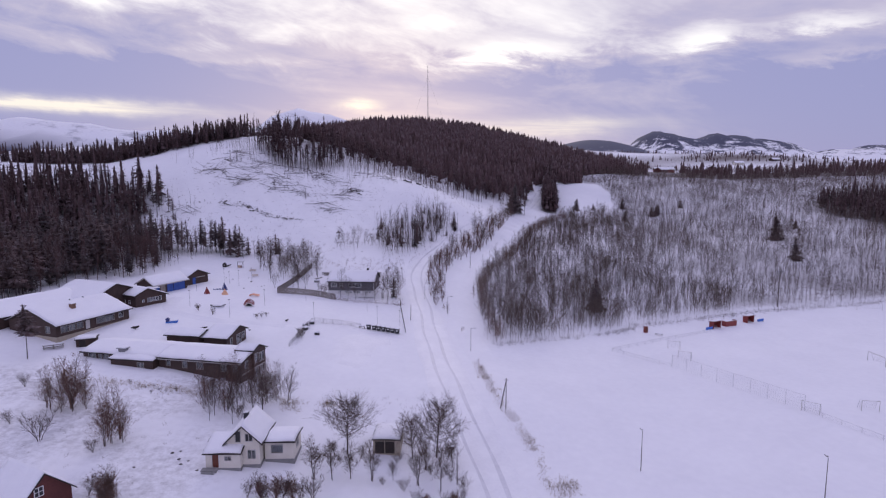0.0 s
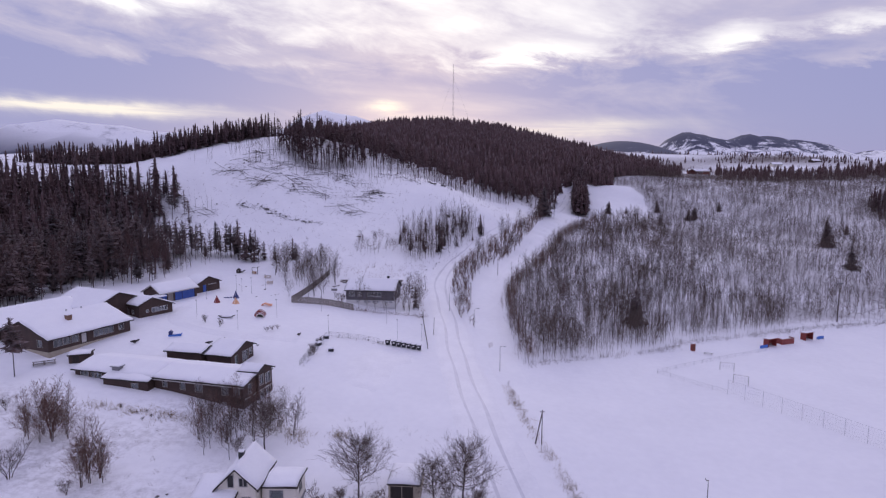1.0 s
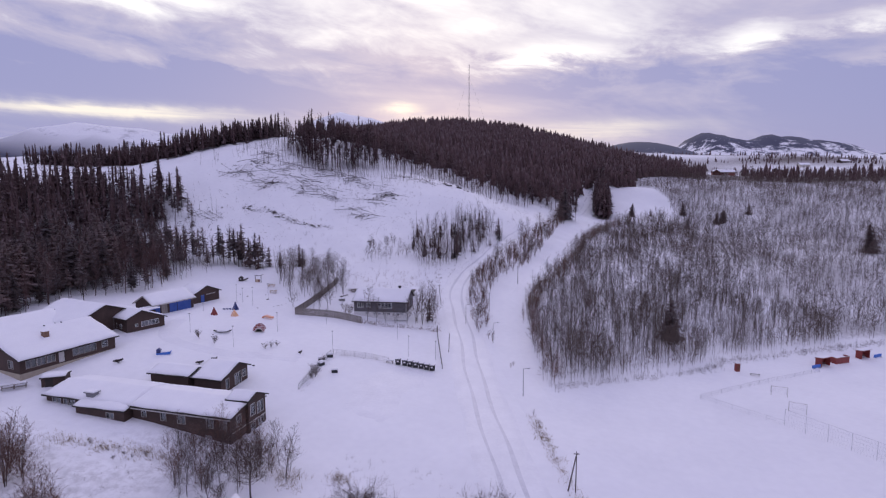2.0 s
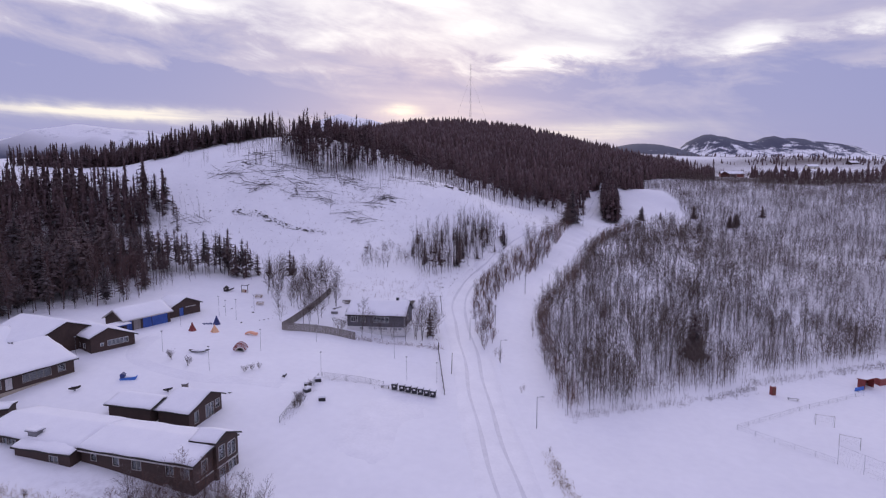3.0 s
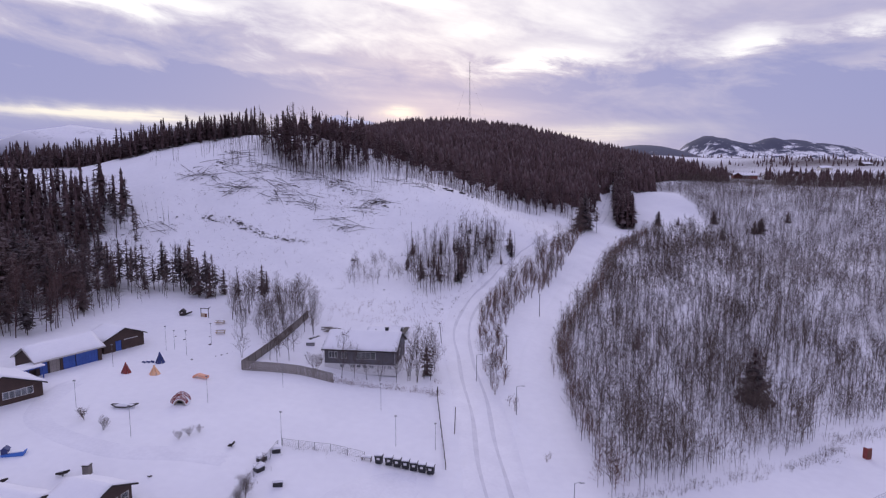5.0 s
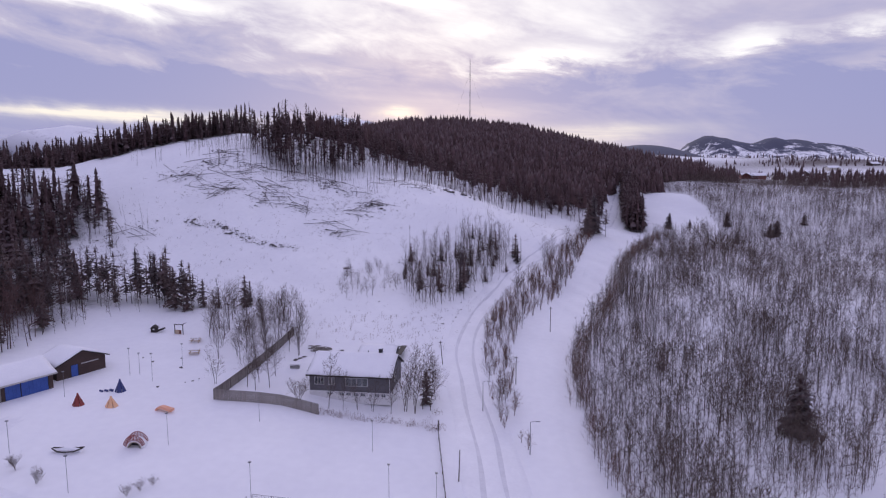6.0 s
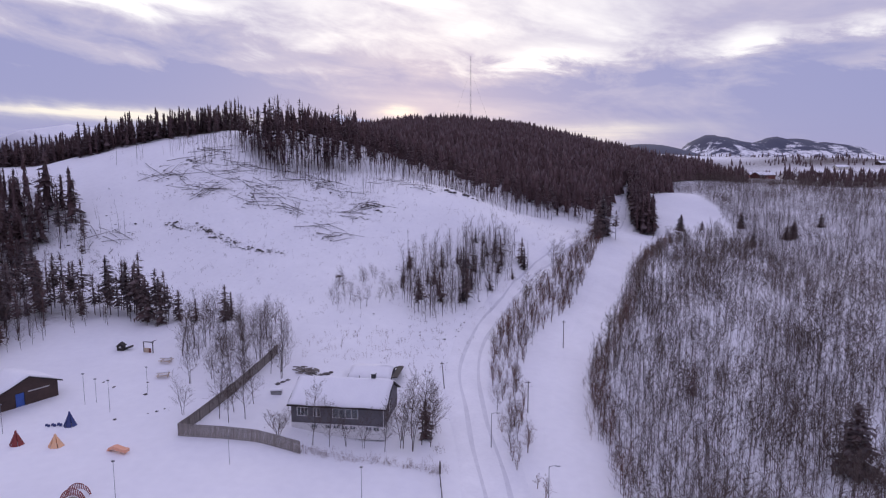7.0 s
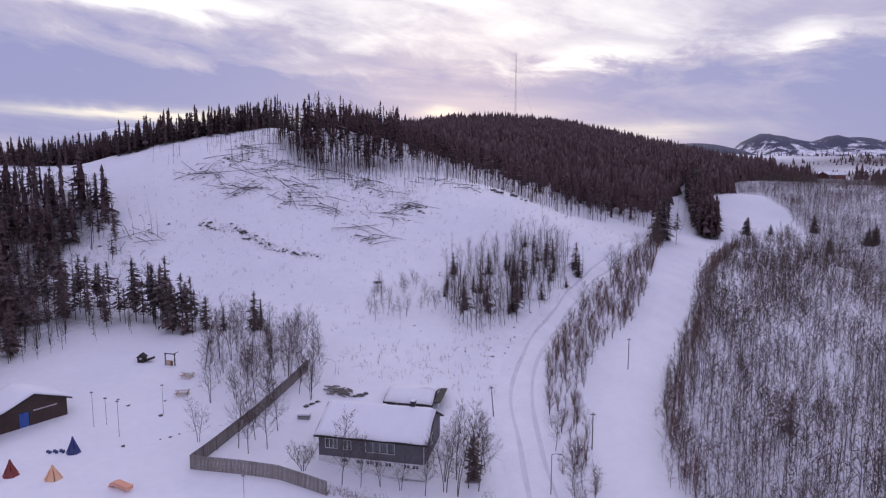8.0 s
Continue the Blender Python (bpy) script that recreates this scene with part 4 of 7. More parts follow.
def bare_tree(seed, h, spread, limbs=26, twigs=9, fine=4, lean=0.1, stems=1, low=0.22, up=0.8, thick=1.0):
    """A leafless tree: trunk and crown of limbs, branches and twigs, as two meshes' vertices and triangles."""
    rng = np.random.default_rng(seed)
    tv, tf, cv, cf = [], [], [], []

    def put(v, f, vs, fs):
        k = len(vs)
        vs += list(v)
        fs += [tuple(i + k for i in q) for q in f]

    for s in range(stems):
        az0 = rng.uniform(0, 6.28)
        tilt = lean * rng.uniform(0.4, 1.3) * (1.8 if stems > 1 else 1)
        hh = h * (1 if s == 0 else rng.uniform(0.65, 0.98))
        pts = [np.array([0.15 * math.cos(az0) * (stems > 1), 0.15 * math.sin(az0) * (stems > 1), -0.25])]
        n = 6
        for i in range(1, n + 1):
            f = i / n
            bend = tilt * hh * f
            pts.append(np.array([math.cos(az0) * bend + rng.normal(0, 0.018) * hh * f, math.sin(az0) * bend + rng.normal(0, 0.018) * hh * f, hh * 0.93 * f]))
        r0 = (0.011 * hh + 0.02) * thick
        put(*limb(pts, [r0 * (1 - i / n) ** 0.8 + 0.012 for i in range(n + 1)]), *((tv, tf) if s == 0 else (cv, cf)))
        m = limbs // stems
        for i in range(m):
            f = low + (0.98 - low) * (i + rng.uniform(0, 1)) / m
            k = min(int(f * n), n - 1)
            p = pts[k] + (pts[k + 1] - pts[k]) * (f * n - k)
            az = i * 2.4 + rng.uniform(-0.5, 0.5)
            length = spread * (1.05 - 0.75 * f) * rng.uniform(0.7, 1.2)
            e = up * rng.uniform(0.7, 1.25)
            d = np.array([math.cos(az) * math.cos(e), math.sin(az) * math.cos(e), math.sin(e)]) * length
            mid = p + d * 0.5 + rng.normal(0, 0.05, 3) * length
            tip = p + d + np.array([0, 0, 0.12 * length]) + rng.normal(0, 0.07, 3) * length
            rl = max(0.012, r0 * 0.42 * (1 - 0.6 * f))
            put(*limb([p, mid, tip], [rl, rl * 0.6, 0.006]), cv, cf)
            for j in range(twigs):
                g = rng.uniform(0.2, 1.0)
                b = p + (mid - p) * min(1, g * 2) if g < 0.5 else mid + (tip - mid) * (g * 2 - 1)
                dd = d / length * 0.6 + rng.normal(0, 0.55, 3) + np.array([0, 0, 0.35])
                dd *= length * rng.uniform(0.28, 0.55) / np.linalg.norm(dd)
                put(blade(rng, b, dd, 0.016), [(0, 1, 2)], cv, cf)
                for _ in range(fine):
                    q = b + dd * rng.uniform(0.25, 0.95)
                    d2 = dd * 0.5 + rng.normal(0, 0.28, 3) * np.linalg.norm(dd)
                    put(blade(rng, q, d2 * 0.8, 0.011), [(0, 1, 2)], cv, cf)
    return np.array(tv), np.array(tf), np.array(cv), np.array(cf)


def spruce_shape(seed, h, r, levels=15, arms=7, teeth=3, bare=0.06, ragged=0.25, blunt=0.05, body=0.28, thin=0.0):
    """A spruce: trunk, and a crown of drooping boughs with ragged edges; thin: the share of boughs that are missing."""
    rng = np.random.default_rng(seed)
    bow = rng.normal(0, 0.012, 2) * h
    axis = lambda f: np.array([bow[0] * math.sin(3 * f), bow[1] * math.sin(2.4 * f), f * h])
    tv, tf = limb([axis(0) - np.array([0, 0, 0.3]), axis(0.33), axis(0.66), axis(0.97)], [0.008 * h + 0.03, 0.006 * h + 0.02, 0.003 * h + 0.015, 0.012])
    cv, cf = [], []
    heavy = rng.uniform(0, 6.28)
    for lv in range(levels):
        u = (lv + 0.5 * rng.uniform()) / levels
        f = bare + (0.97 - bare) * (1 - (1 - u) ** 1.25)
        rad = r * ((1 - f) / (1 - bare)) ** 0.7 * rng.uniform(0.7, 1.2) + blunt * r
        if u < 0.15:
            rad *= 0.55 + 3 * u
        n = max(3, int(round(arms * (0.55 + 0.6 * (1 - f)))))
        for a in range(n):
            if rng.uniform() < thin:
                continue
            az = a * 6.283 / n + lv * 0.9 + rng.uniform(-0.4, 0.4)
            length = rad * rng.uniform(1 - ragged, 1 + ragged) * (1 + 0.2 * math.cos(az - heavy))
            out = np.array([math.cos(az), math.sin(az), 0.0])
            tan = np.array([-out[1], out[0], 0.0])
            droop = rng.uniform(0.6, 1.3) * (0.50 - 0.40 * f) * length
            mid_axis = axis(f)
            root = mid_axis + np.array([0, 0, 0.06 * length])
            mid = mid_axis + out * length * 0.55 + np.array([0, 0, -droop * 0.35])
            tip = mid_axis + out * length + np.array([0, 0, -droop + 0.04 * length])
            w = 0.26 * length + 0.05
            k = len(cv)
            sag = np.array([0, 0, -0.16 * length])
            if teeth < 0:
                cv += [root, mid + tan * w + sag, mid - tan * w + sag, tip]
                cf += [(k, k + 2, k + 1), (k + 1, k + 2, k + 3)]
                continue
            cv += [root, mid + tan * w + sag, mid, mid - tan * w + sag, tip]
            cf += [(k, k + 2, k + 1), (k, k + 3, k + 2), (k + 1, k + 2, k + 4), (k + 2, k + 3, k + 4)]
            for _ in range(teeth):
                g = rng.uniform(0.35, 1.0)
                s = rng.choice([-1, 1])
                b = root + (tip - root) * g
                kk = len(cv)
                reach = length * rng.uniform(0.2, 0.38)
                cv += [b - out * 0.08 * length, b + out * 0.10 * length, b + tan * s * reach + out * reach * 0.5 + np.array([0, 0, -reach * rng.uniform(0.3, 0.9)])]
                cf += [(kk, kk + 1, kk + 2)]
    core = skirts(rng, h * 0.94, r * body, 5, 7, bare + 0.05)
    cf += [tuple(i + len(cv) for i in q) for q in core[1]]
    cv += core[0]
    k, top = len(cv), axis(0.84)
    cv += [top + np.array([0.17 * r, 0, 0]), top + np.array([-0.10 * r, 0.15 * r, 0]), top + np.array([-0.10 * r, -0.15 * r, 0]), axis(0.975)]
    cf += [(k, k + 1, k + 3), (k + 1, k + 2, k + 3), (k + 2, k, k + 3)]
    return np.array(tv), np.array(tf), np.array(cv), np.array(cf)


def skirts(rng, h, r, count, n, bare, ragged=0.3):
    """Overlapping ragged cones of boughs, the body of a spruce's crown."""
    v, f = [], []
    for k in range(count):
        u = bare + (1 - bare) * k / count
        low, top = u * h, min(h, (u + 1.9 * (1 - bare) / count) * h)
        rad = r * (1 - u) ** 0.7 * rng.uniform(0.75, 1.2) + 0.09 * r
        a0, c = rng.uniform(0, 6.28), len(v)
        v.append(np.array([0.05 * r * rng.normal(), 0.05 * r * rng.normal(), top]))
        for i in range(n):
            a = a0 + i * 6.283 / n
            q = rad * (1.0 if i % 2 else 0.5) * rng.uniform(1 - ragged, 1 + ragged)
            v.append(np.array([math.cos(a) * q, math.sin(a) * q, low - 0.22 * q + rng.uniform(-0.06, 0.06) * h]))
        f += [(c, c + 1 + i, c + 1 + (i + 1) % n) for i in range(n)]
    return v, f


def wood_spruce(seed, h, r, levels=12, arms=6, bare=0.12):
    return spruce_shape(seed, h, r, levels, arms, -1, bare, 0.45, 0.07, 0.4, 0.1)


def far_spruce(seed, h, r, count=6, n=10, bare=0.12):
    """A spruce for the woods: trunk and ragged layered crown."""
    rng = np.random.default_rng(seed)
    tv, tf = limb([np.array([0, 0, -0.4]), np.array([0.01 * h, 0, h * 0.8])], [0.013 * h + 0.03, 0.02])
    cv, cf = skirts(rng, h, r, count, n, bare)
    return np.array(tv), np.array(tf), np.array(cv), np.array(cf)


def wisp(seed, h, stems=3, limbs=7, twigs=1, spread=1.2, r=0.035, wide=1.0):
    """A clump of slender bare saplings for thickets."""
    rng = np.random.default_rng(seed)
    tv, tf, cv, cf = [], [], [], []
    for s in range(stems):
        az = rng.uniform(0, 6.28)
        hh = h * (1 if s == 0 else rng.uniform(0.45, 0.95))
        foot = np.array([math.cos(az), math.sin(az), 0]) * rng.uniform(0.1, 0.8) - np.array([0, 0, 0.2])
        up = np.array([math.cos(az) * 0.10, math.sin(az) * 0.10, 1.0]) * hh + rng.normal(0, 0.05, 3) * hh
        for side in (np.array([1.0, 0, 0]), np.array([0, 1.0, 0])):
            k = len(tv)
            tv += [foot - side * r, foot + side * r, foot + up]
            tf.append((k, k + 1, k + 2))
        for i in range(limbs):
            f = rng.uniform(0.15, 0.95)
            b = foot + up * f
            a, e = rng.uniform(0, 6.28), rng.uniform(0.55, 1.3)
            d = np.array([math.cos(a) * math.cos(e), math.sin(a) * math.cos(e), math.sin(e)]) * spread * (1.3 - 0.75 * f) * rng.uniform(0.6, 1.2) * h / 6
            k = len(cv)
            cv += blade(rng, b, d, 0.020 * wide)
            cf.append((k, k + 1, k + 2))
            for _ in range(twigs):
                k = len(cv)
                cv += blade(rng, b + d * rng.uniform(0.2, 0.8), d * 0.5 + rng.normal(0, 0.28, 3) * spread, 0.016 * wide)
                cf.append((k, k + 1, k + 2))
    return np.array(tv), np.array(tf), np.array(cv), np.array(cf)


def tree_thing(name, shape, trunk_mat, crown_mat, label, group=""):
    ob = thing(name, label, "tree", pose(0, 0, -500), group)
    part("trunk", mesh_of("trunk", shape[0], shape[1]), trunk_mat, ob)
    part("crown", mesh_of("crown", shape[2], shape[3]), crown_mat, ob)
    return ob


USED = set()


def plant(master, x, y, size=1.0, rz=0.0, sink=0.05):
    """Sets the first tree of a kind, or a copy of it, on the ground."""
    m = pose(x, y, on(x, y) - sink, 0, 0, rz)
    if master in USED:
        ob = copy_thing(master, m)
    else:
        USED.add(master)
        ob = master
        ob.matrix_basis = m
    ob.scale = (size, size, size)
    return ob


def stuff(name, shapes, places, sizes, seed, material, label, category, trunks=True, sink=0.05):
    """Many plants in one mesh."""
    rng = np.random.default_rng(seed)
    pick = rng.integers(0, len(shapes), len(places))
    turn = rng.uniform(0, 6.283, len(places))
    z = land(places[:, 0], places[:, 1]) - sink
    vs, fs, count = [], [], 0
    for k, (tv, tf, cv, cf) in enumerate(shapes):
        v = np.concatenate([tv, cv]) if trunks else cv
        f = np.concatenate([tf, cf + len(tv)]) if trunks else cf
        sel = np.where(pick == k)[0]
        if not len(sel):
            continue
        c, s, sz = np.cos(turn[sel])[:, None], np.sin(turn[sel])[:, None], sizes[sel][:, None]
        wide = sz * rng.uniform(0.85, 1.15, len(sel))[:, None]
        x = (v[:, 0] * c - v[:, 1] * s) * wide + places[sel, 0][:, None]
        y = (v[:, 0] * s + v[:, 1] * c) * wide + places[sel, 1][:, None]
        vs.append(np.stack([x, y, v[:, 2] * sz + z[sel][:, None]], -1).reshape(-1, 3))
        fs.append((f[None] + (np.arange(len(sel)) * len(v))[:, None, None]).reshape(-1, 3) + count)
        count += len(sel) * len(v)
    return solid(name, mesh_of(name, np.concatenate(vs), np.concatenate(fs)), material, label, category, kind="stuff")


rnd = random.Random(5)


def brush(seed, h, stems=2, limbs=8, twigs=3, spread=0.9, r=0.03, wide=1.0):
    """A slender leafless sapling or bush with steep twigs, cheap enough for thickets."""
    rng = np.random.default_rng(seed)
    tv, tf, cv, cf = [], [], [], []
    for s in range(stems):
        az = rng.uniform(0, 6.28)
        hh = h * (1 if s == 0 else rng.uniform(0.6, 0.98))
        lean = rng.uniform(0.03, 0.16) * (1.5 if stems > 2 else 1)
        foot = np.array([math.cos(az), math.sin(az), 0]) * 0.12 * (stems > 1) - np.array([0, 0, 0.2])
        kink = foot + np.array([math.cos(az) * lean * hh * 0.4, math.sin(az) * lean * hh * 0.4, hh * 0.5]) + rng.normal(0, 0.02, 3) * hh
        tip = np.array([math.cos(az) * lean * hh, math.sin(az) * lean * hh, hh]) + rng.normal(0, 0.03, 3) * hh
        v, f = limb([foot, kink, tip], [r, r * 0.7, 0.006])
        k = len(tv)
        tv += v
        tf += [tuple(i + k for i in t) for t in f]
        for i in range(limbs):
            f = rng.uniform(0.22, 0.97)
            b = foot + (kink - foot) * f * 2 if f < 0.5 else kink + (tip - kink) * (f * 2 - 1)
            a, e = rng.uniform(0, 6.28), rng.uniform(0.8, 1.35)
            d = np.array([math.cos(a) * math.cos(e), math.sin(a) * math.cos(e), math.sin(e)]) * spread * (1.25 - 0.7 * f) * rng.uniform(0.6, 1.2) * h / 6
            k = len(cv)
            cv += blade(rng, b, d, 0.022 * wide)
            cf.append((k, k + 1, k + 2))
            for _ in range(twigs):
                k = len(cv)
                cv += blade(rng, b + d * rng.uniform(0.2, 0.9), d * 0.45 + rng.normal(0, 0.22, 3) * spread, 0.017 * wide)
                cf.append((k, k + 1, k + 2))
    return np.array(tv), np.array(tf), np.array(cv), np.array(cf)


def sapling(seed, h, limbs=8, twigs=4, spread=1.0, r=0.045, crown=0.35, wide=1.0, plain=False):
    """A slender leafless young birch or alder: a crooked stem and a fine upright crown."""
    rng = np.random.default_rng(seed)
    cv, cf = [], []
    az, lean = rng.uniform(0, 6.28), rng.uniform(0.0, 0.10)
    way = np.array([math.cos(az), math.sin(az), 0.0])
    foot = np.array([0, 0, -0.2])
    kink = way * lean * h * 0.35 + np.array([0, 0, 0.5 * h]) + rng.normal(0, 0.018, 3) * h
    tip = way * lean * h + np.array([0, 0, h]) + rng.normal(0, 0.02, 3) * h
    if plain:
        side = np.array([1.0, 0, 0]) * r
        tv, tf = [foot - side, foot + side, tip, foot - side[[1, 0, 2]], foot + side[[1, 0, 2]], tip], [(0, 1, 2), (3, 4, 5)]
    else:
        tv, tf = limb([foot, kink, tip], [r, r * 0.75, 0.012])
    for i in range(limbs):
        f = crown + (0.97 - crown) * (i + rng.uniform()) / limbs
        b = foot + (kink - foot) * f * 2 if f < 0.5 and not plain else (kink + (tip - kink) * (f * 2 - 1) if not plain else foot + (tip - foot) * f)
        a, e = rng.uniform(0, 6.28), rng.uniform(0.45, 1.2)
        d = np.array([math.cos(a) * math.cos(e), math.sin(a) * math.cos(e), math.sin(e)]) * spread * (1.5 - 0.9 * f) * rng.uniform(0.7, 1.2) * h / 4.5
        k = len(cv)
        cv += blade(rng, b, d, 0.028 * wide)
        cf.append((k, k + 1, k + 2))
        for _ in range(twigs):
            k = len(cv)
            cv += blade(rng, b + d * rng.uniform(0.15, 1.0), d * 0.2 + rng.normal(0, 0.27, 3) * spread * h / 6 + np.array([0, 0, 0.16 * h / 6]), 0.015 * wide)
            cf.append((k, k + 1, k + 2))
    return np.array(tv), np.array(tf), np.array(cv), np.array(cf)


# birch and alder thicket on the old field
def patches(p, a, b, c):
    """Uneven stands and gaps over plan places."""
    return np.sin(p[:, 0] / a + 2 * np.sin(p[:, 1] / (1.7 * a))) * np.sin(p[:, 1] / b + 0.7) + 0.8 * np.sin(p[:, 0] / c + 2 * np.sin(p[:, 1] / (1.8 * c))) * np.sin(p[:, 1] / (1.35 * c) + 1.1)


slender = [sapling(100 + i, 6.6 + 0.3 * i, 11, 5, 1.0, 0.034, 0.20, 1.3) for i in range(6)]
bushy_top = [sapling(112 + i, 5.2 + 0.35 * i, 17, 7, 1.25, 0.045, 0.2, 1.3) for i in range(4)]
far_slender = [sapling(120 + i, 5.8 + 0.3 * i, 9, 4, 1.2, 0.035, 0.15, 1.9, True) for i in range(6)]
rng_t = np.random.default_rng(12)
spots = scatter(THICKET, 10500, 11, 0.5)
spots = spots[rng_t.uniform(size=len(spots)) < np.clip(0.68 + 0.34 * patches(spots, 3.6, 5.0, 1.5) - 0.12 * smooth(180, 225, spots[:, 1]) - 0.15 * smooth(45, 95, spots[:, 0]), 0.06, 1)]
size = rng_t.uniform(0.5, 1.15, len(spots)) * (0.92 + 0.2 * np.sin(spots[:, 0] / 8) * np.sin(spots[:, 1] / 10))
close = spots[:, 1] < 215
stuff("birch_thicket", slender * 2 + bushy_top, spots[close], size[close], 13, STEMS, "dense thicket of bare young birches and alders in snow", "thicket")
stuff("birch_thicket", far_slender, spots[~close], size[~close], 14, STEMS, "dense thicket of bare young birches thinning uphill", "thicket")
spots = scatter(OPEN_THICKET, 17500, 15, 0.9)
spots = spots[~inside(spots[:, 0], spots[:, 1], THICKET)]
spots = spots[rng_t.uniform(size=len(spots)) < np.clip(0.92 + 0.58 * patches(spots, 8.0, 10.0, 3.3) + 0.6 * smooth(225, 195, spots[:, 1]), 0.03, 1)]
stuff("birch_thicket", far_slender, spots, rng_t.uniform(0.45, 1.1, len(spots)), 16, STEMS, "open scrub of bare birches with snow between", "thicket")
low_brush = [wisp(130 + i, 2.2, 3, 3, 1, 1.3, 0.022, 1.2) for i in range(5)]
spots = np.concatenate([scatter(THICKET, 700, 17, 1.0), scatter(OPEN_THICKET, 900, 18, 1.3)])
stuff("undergrowth", low_brush, spots, rng_t.uniform(0.4, 1.1, len(spots)), 19, STEMS, "low bare undergrowth beneath the thicket", "scrub")

# spruce woods
tall = [spruce_shape(200 + i, 11.5 + i, 2.2 + 0.15 * i, 24, 8, 2, 0.10 + 0.05 * i, 0.35, thin=0.1) for i in range(4)]
slim = [spruce_shape(210 + i, 10.0 + 1.2 * i, 1.45 + 0.12 * i, 22, 6, 2, 0.20 + 0.08 * i, 0.45, body=0.16, thin=0.25) for i in range(4)]
plain = [wood_spruce(220 + i, 10 + 1.2 * i, 2.6 + 0.25 * (i % 3), 11, 6, 0.08) for i in range(6)]
stemmy = [spruce_shape(260 + i, 9 + 1.3 * i, 1.6 + 0.2 * (i % 3), 12, 6, -1, 0.28 + 0.10 * (i % 4), 0.5, 0.06, 0.2, 0.2) for i in range(6)]
tiny = [far_spruce(230 + i, 9 + 1.2 * i, 2.1 + 0.2 * (i % 2), 3, 7, 0.08) for i in range(5)]
crowns = [brush(240 + i, 9 + i, 1, 16, 3, 2.0, 0.09, 3.0) for i in range(4)]
tall_bare = [sapling(246 + i, 10.0 + 0.6 * i, 20, 7, 1.0, 0.09, 0.28, 1.5) for i in range(4)]
wood_masters = [tree_thing("spruce", s, BARK, NEEDLES, "tall dark spruce in the wood, lightly dusted with snow", "spruces of the wood") for s in tall]
slim_masters = [tree_thing("slim_spruce", s, BARK, NEEDLES, "slim ragged spruce with a bare lower stem", "spruces of the wood") for s in slim]
wood_spots = scatter(LEFTWOOD, 1450, 21, 1.75)
behind = ((wood_spots[:, 0] > -117) & (wood_spots[:, 1] > 207)) | ((wood_spots[:, 0] > -104 + 0.12 * (wood_spots[:, 1] - 150)) & (wood_spots[:, 1] < 196))
wood_spots = wood_spots[~behind | (np.random.default_rng(19).uniform(size=len(wood_spots)) < 0.55)]
near_wood = sorted(wood_spots.tolist(), key=lambda p: math.hypot(p[0] + 40, p[1] - 165))
for x, y in near_wood[:285]:
    open_edge = y > 196 or x > -104 + 0.12 * (y - 150)
    plant(rnd.choice(slim_masters if rnd.random() < (0.7 if open_edge else 0.35) else wood_masters), x, y, rnd.uniform(0.5, 0.95) if open_edge else rnd.uniform(0.6, 1.15), rnd.uniform(0, 360))
for x, y, s in ((-72.4, 197.4, 0.95), (-77.1, 198.3, 1.05), (-80.2, 200.3, 0.9), (-84.0, 200.5, 1.0), (-70.3, 198.2, 0.75), (-81.0, 201.6, 1.15), (-78.6, 202.4, 1.2)):
    plant(rnd.choice(slim_masters), x, y, s, rnd.uniform(0, 360))
for x, y, s in ((-110.5, 230, 0.9), (-112.7, 225, 1.0), (-115.4, 235, 0.95), (-118.7, 223.3, 1.0), (-107, 226, 0.7), (-105, 222, 0.55), (-113.8, 229, 0.8), (-117, 231, 0.9)):
    plant(rnd.choice(slim_masters), x, y, s, rnd.uniform(0, 360))
rest = np.array(near_wood[285:])
stuff("spruce_wood", plain + stemmy[:3], rest, np.random.default_rng(22).uniform(0.6, 1.1, len(rest)), 23, FARNEEDLES, "dense dark spruce wood", "wood")
brown_wood = np.concatenate([scatter(LEFTWOOD, 300, 24, 2.2), scatter([(-104, 133), (-99, 150), (-92, 161), (-88, 172), (-91, 190), (-104, 190), (-120, 140)], 90, 25, 1.8)])
stuff("bare_wood", tall_bare, brown_wood, np.random.default_rng(18).uniform(0.7, 1.15, len(brown_wood)), 17, HAZE, "tall leafless broadleaved trees among the spruces", "wood")

ridge_spots = scatter(RIDGE, 950, 31, 1.7)
stuff("spruce_wood", plain, ridge_spots, np.random.default_rng(32).uniform(0.42, 0.88, len(ridge_spots)), 33, FARNEEDLES, "row of dark spruces on the snowy ridge", "wood")
ridge_bare = scatter(RIDGE, 220, 23, 2.5)
stuff("bare_wood", tall_bare, ridge_bare, np.random.default_rng(34).uniform(0.4, 0.72, len(ridge_bare)), 35, HAZE, "leafless trees among the spruces on the ridge", "wood")
edge_spots = scatter(EDGE, 520, 39, 1.35)
edge_spots = edge_spots[(edge_spots[:, 0] < -52) | (np.random.default_rng(24).uniform(size=len(edge_spots)) < 0.32)]
stuff("spruce_wood", stemmy[1:], edge_spots, np.random.default_rng(30).uniform(0.4, 1.15, len(edge_spots)), 29, FARNEEDLES, "open spruce edge with bare lower stems above the felled slope", "wood")
crest_spots = scatter(CREST, 9000, 34, 2.2)
crest_spots = crest_spots[np.random.default_rng(33).uniform(size=len(crest_spots)) > 0.97 * clearing(crest_spots[:, 0], crest_spots[:, 1])]
front_crest = crest_spots[:, 1] < 350
thinned = front_crest & (patches(crest_spots, 6.0, 8.0, 3.1) < -0.35)
crest_spots, front_crest = crest_spots[~thinned], front_crest[~thinned]
stuff("spruce_wood", plain[:3] + stemmy, crest_spots[front_crest], np.random.default_rng(35).uniform(0.6, 1.15, front_crest.sum()), 36, FARNEEDLES, "dense dark spruce wood on the hillside", "wood")
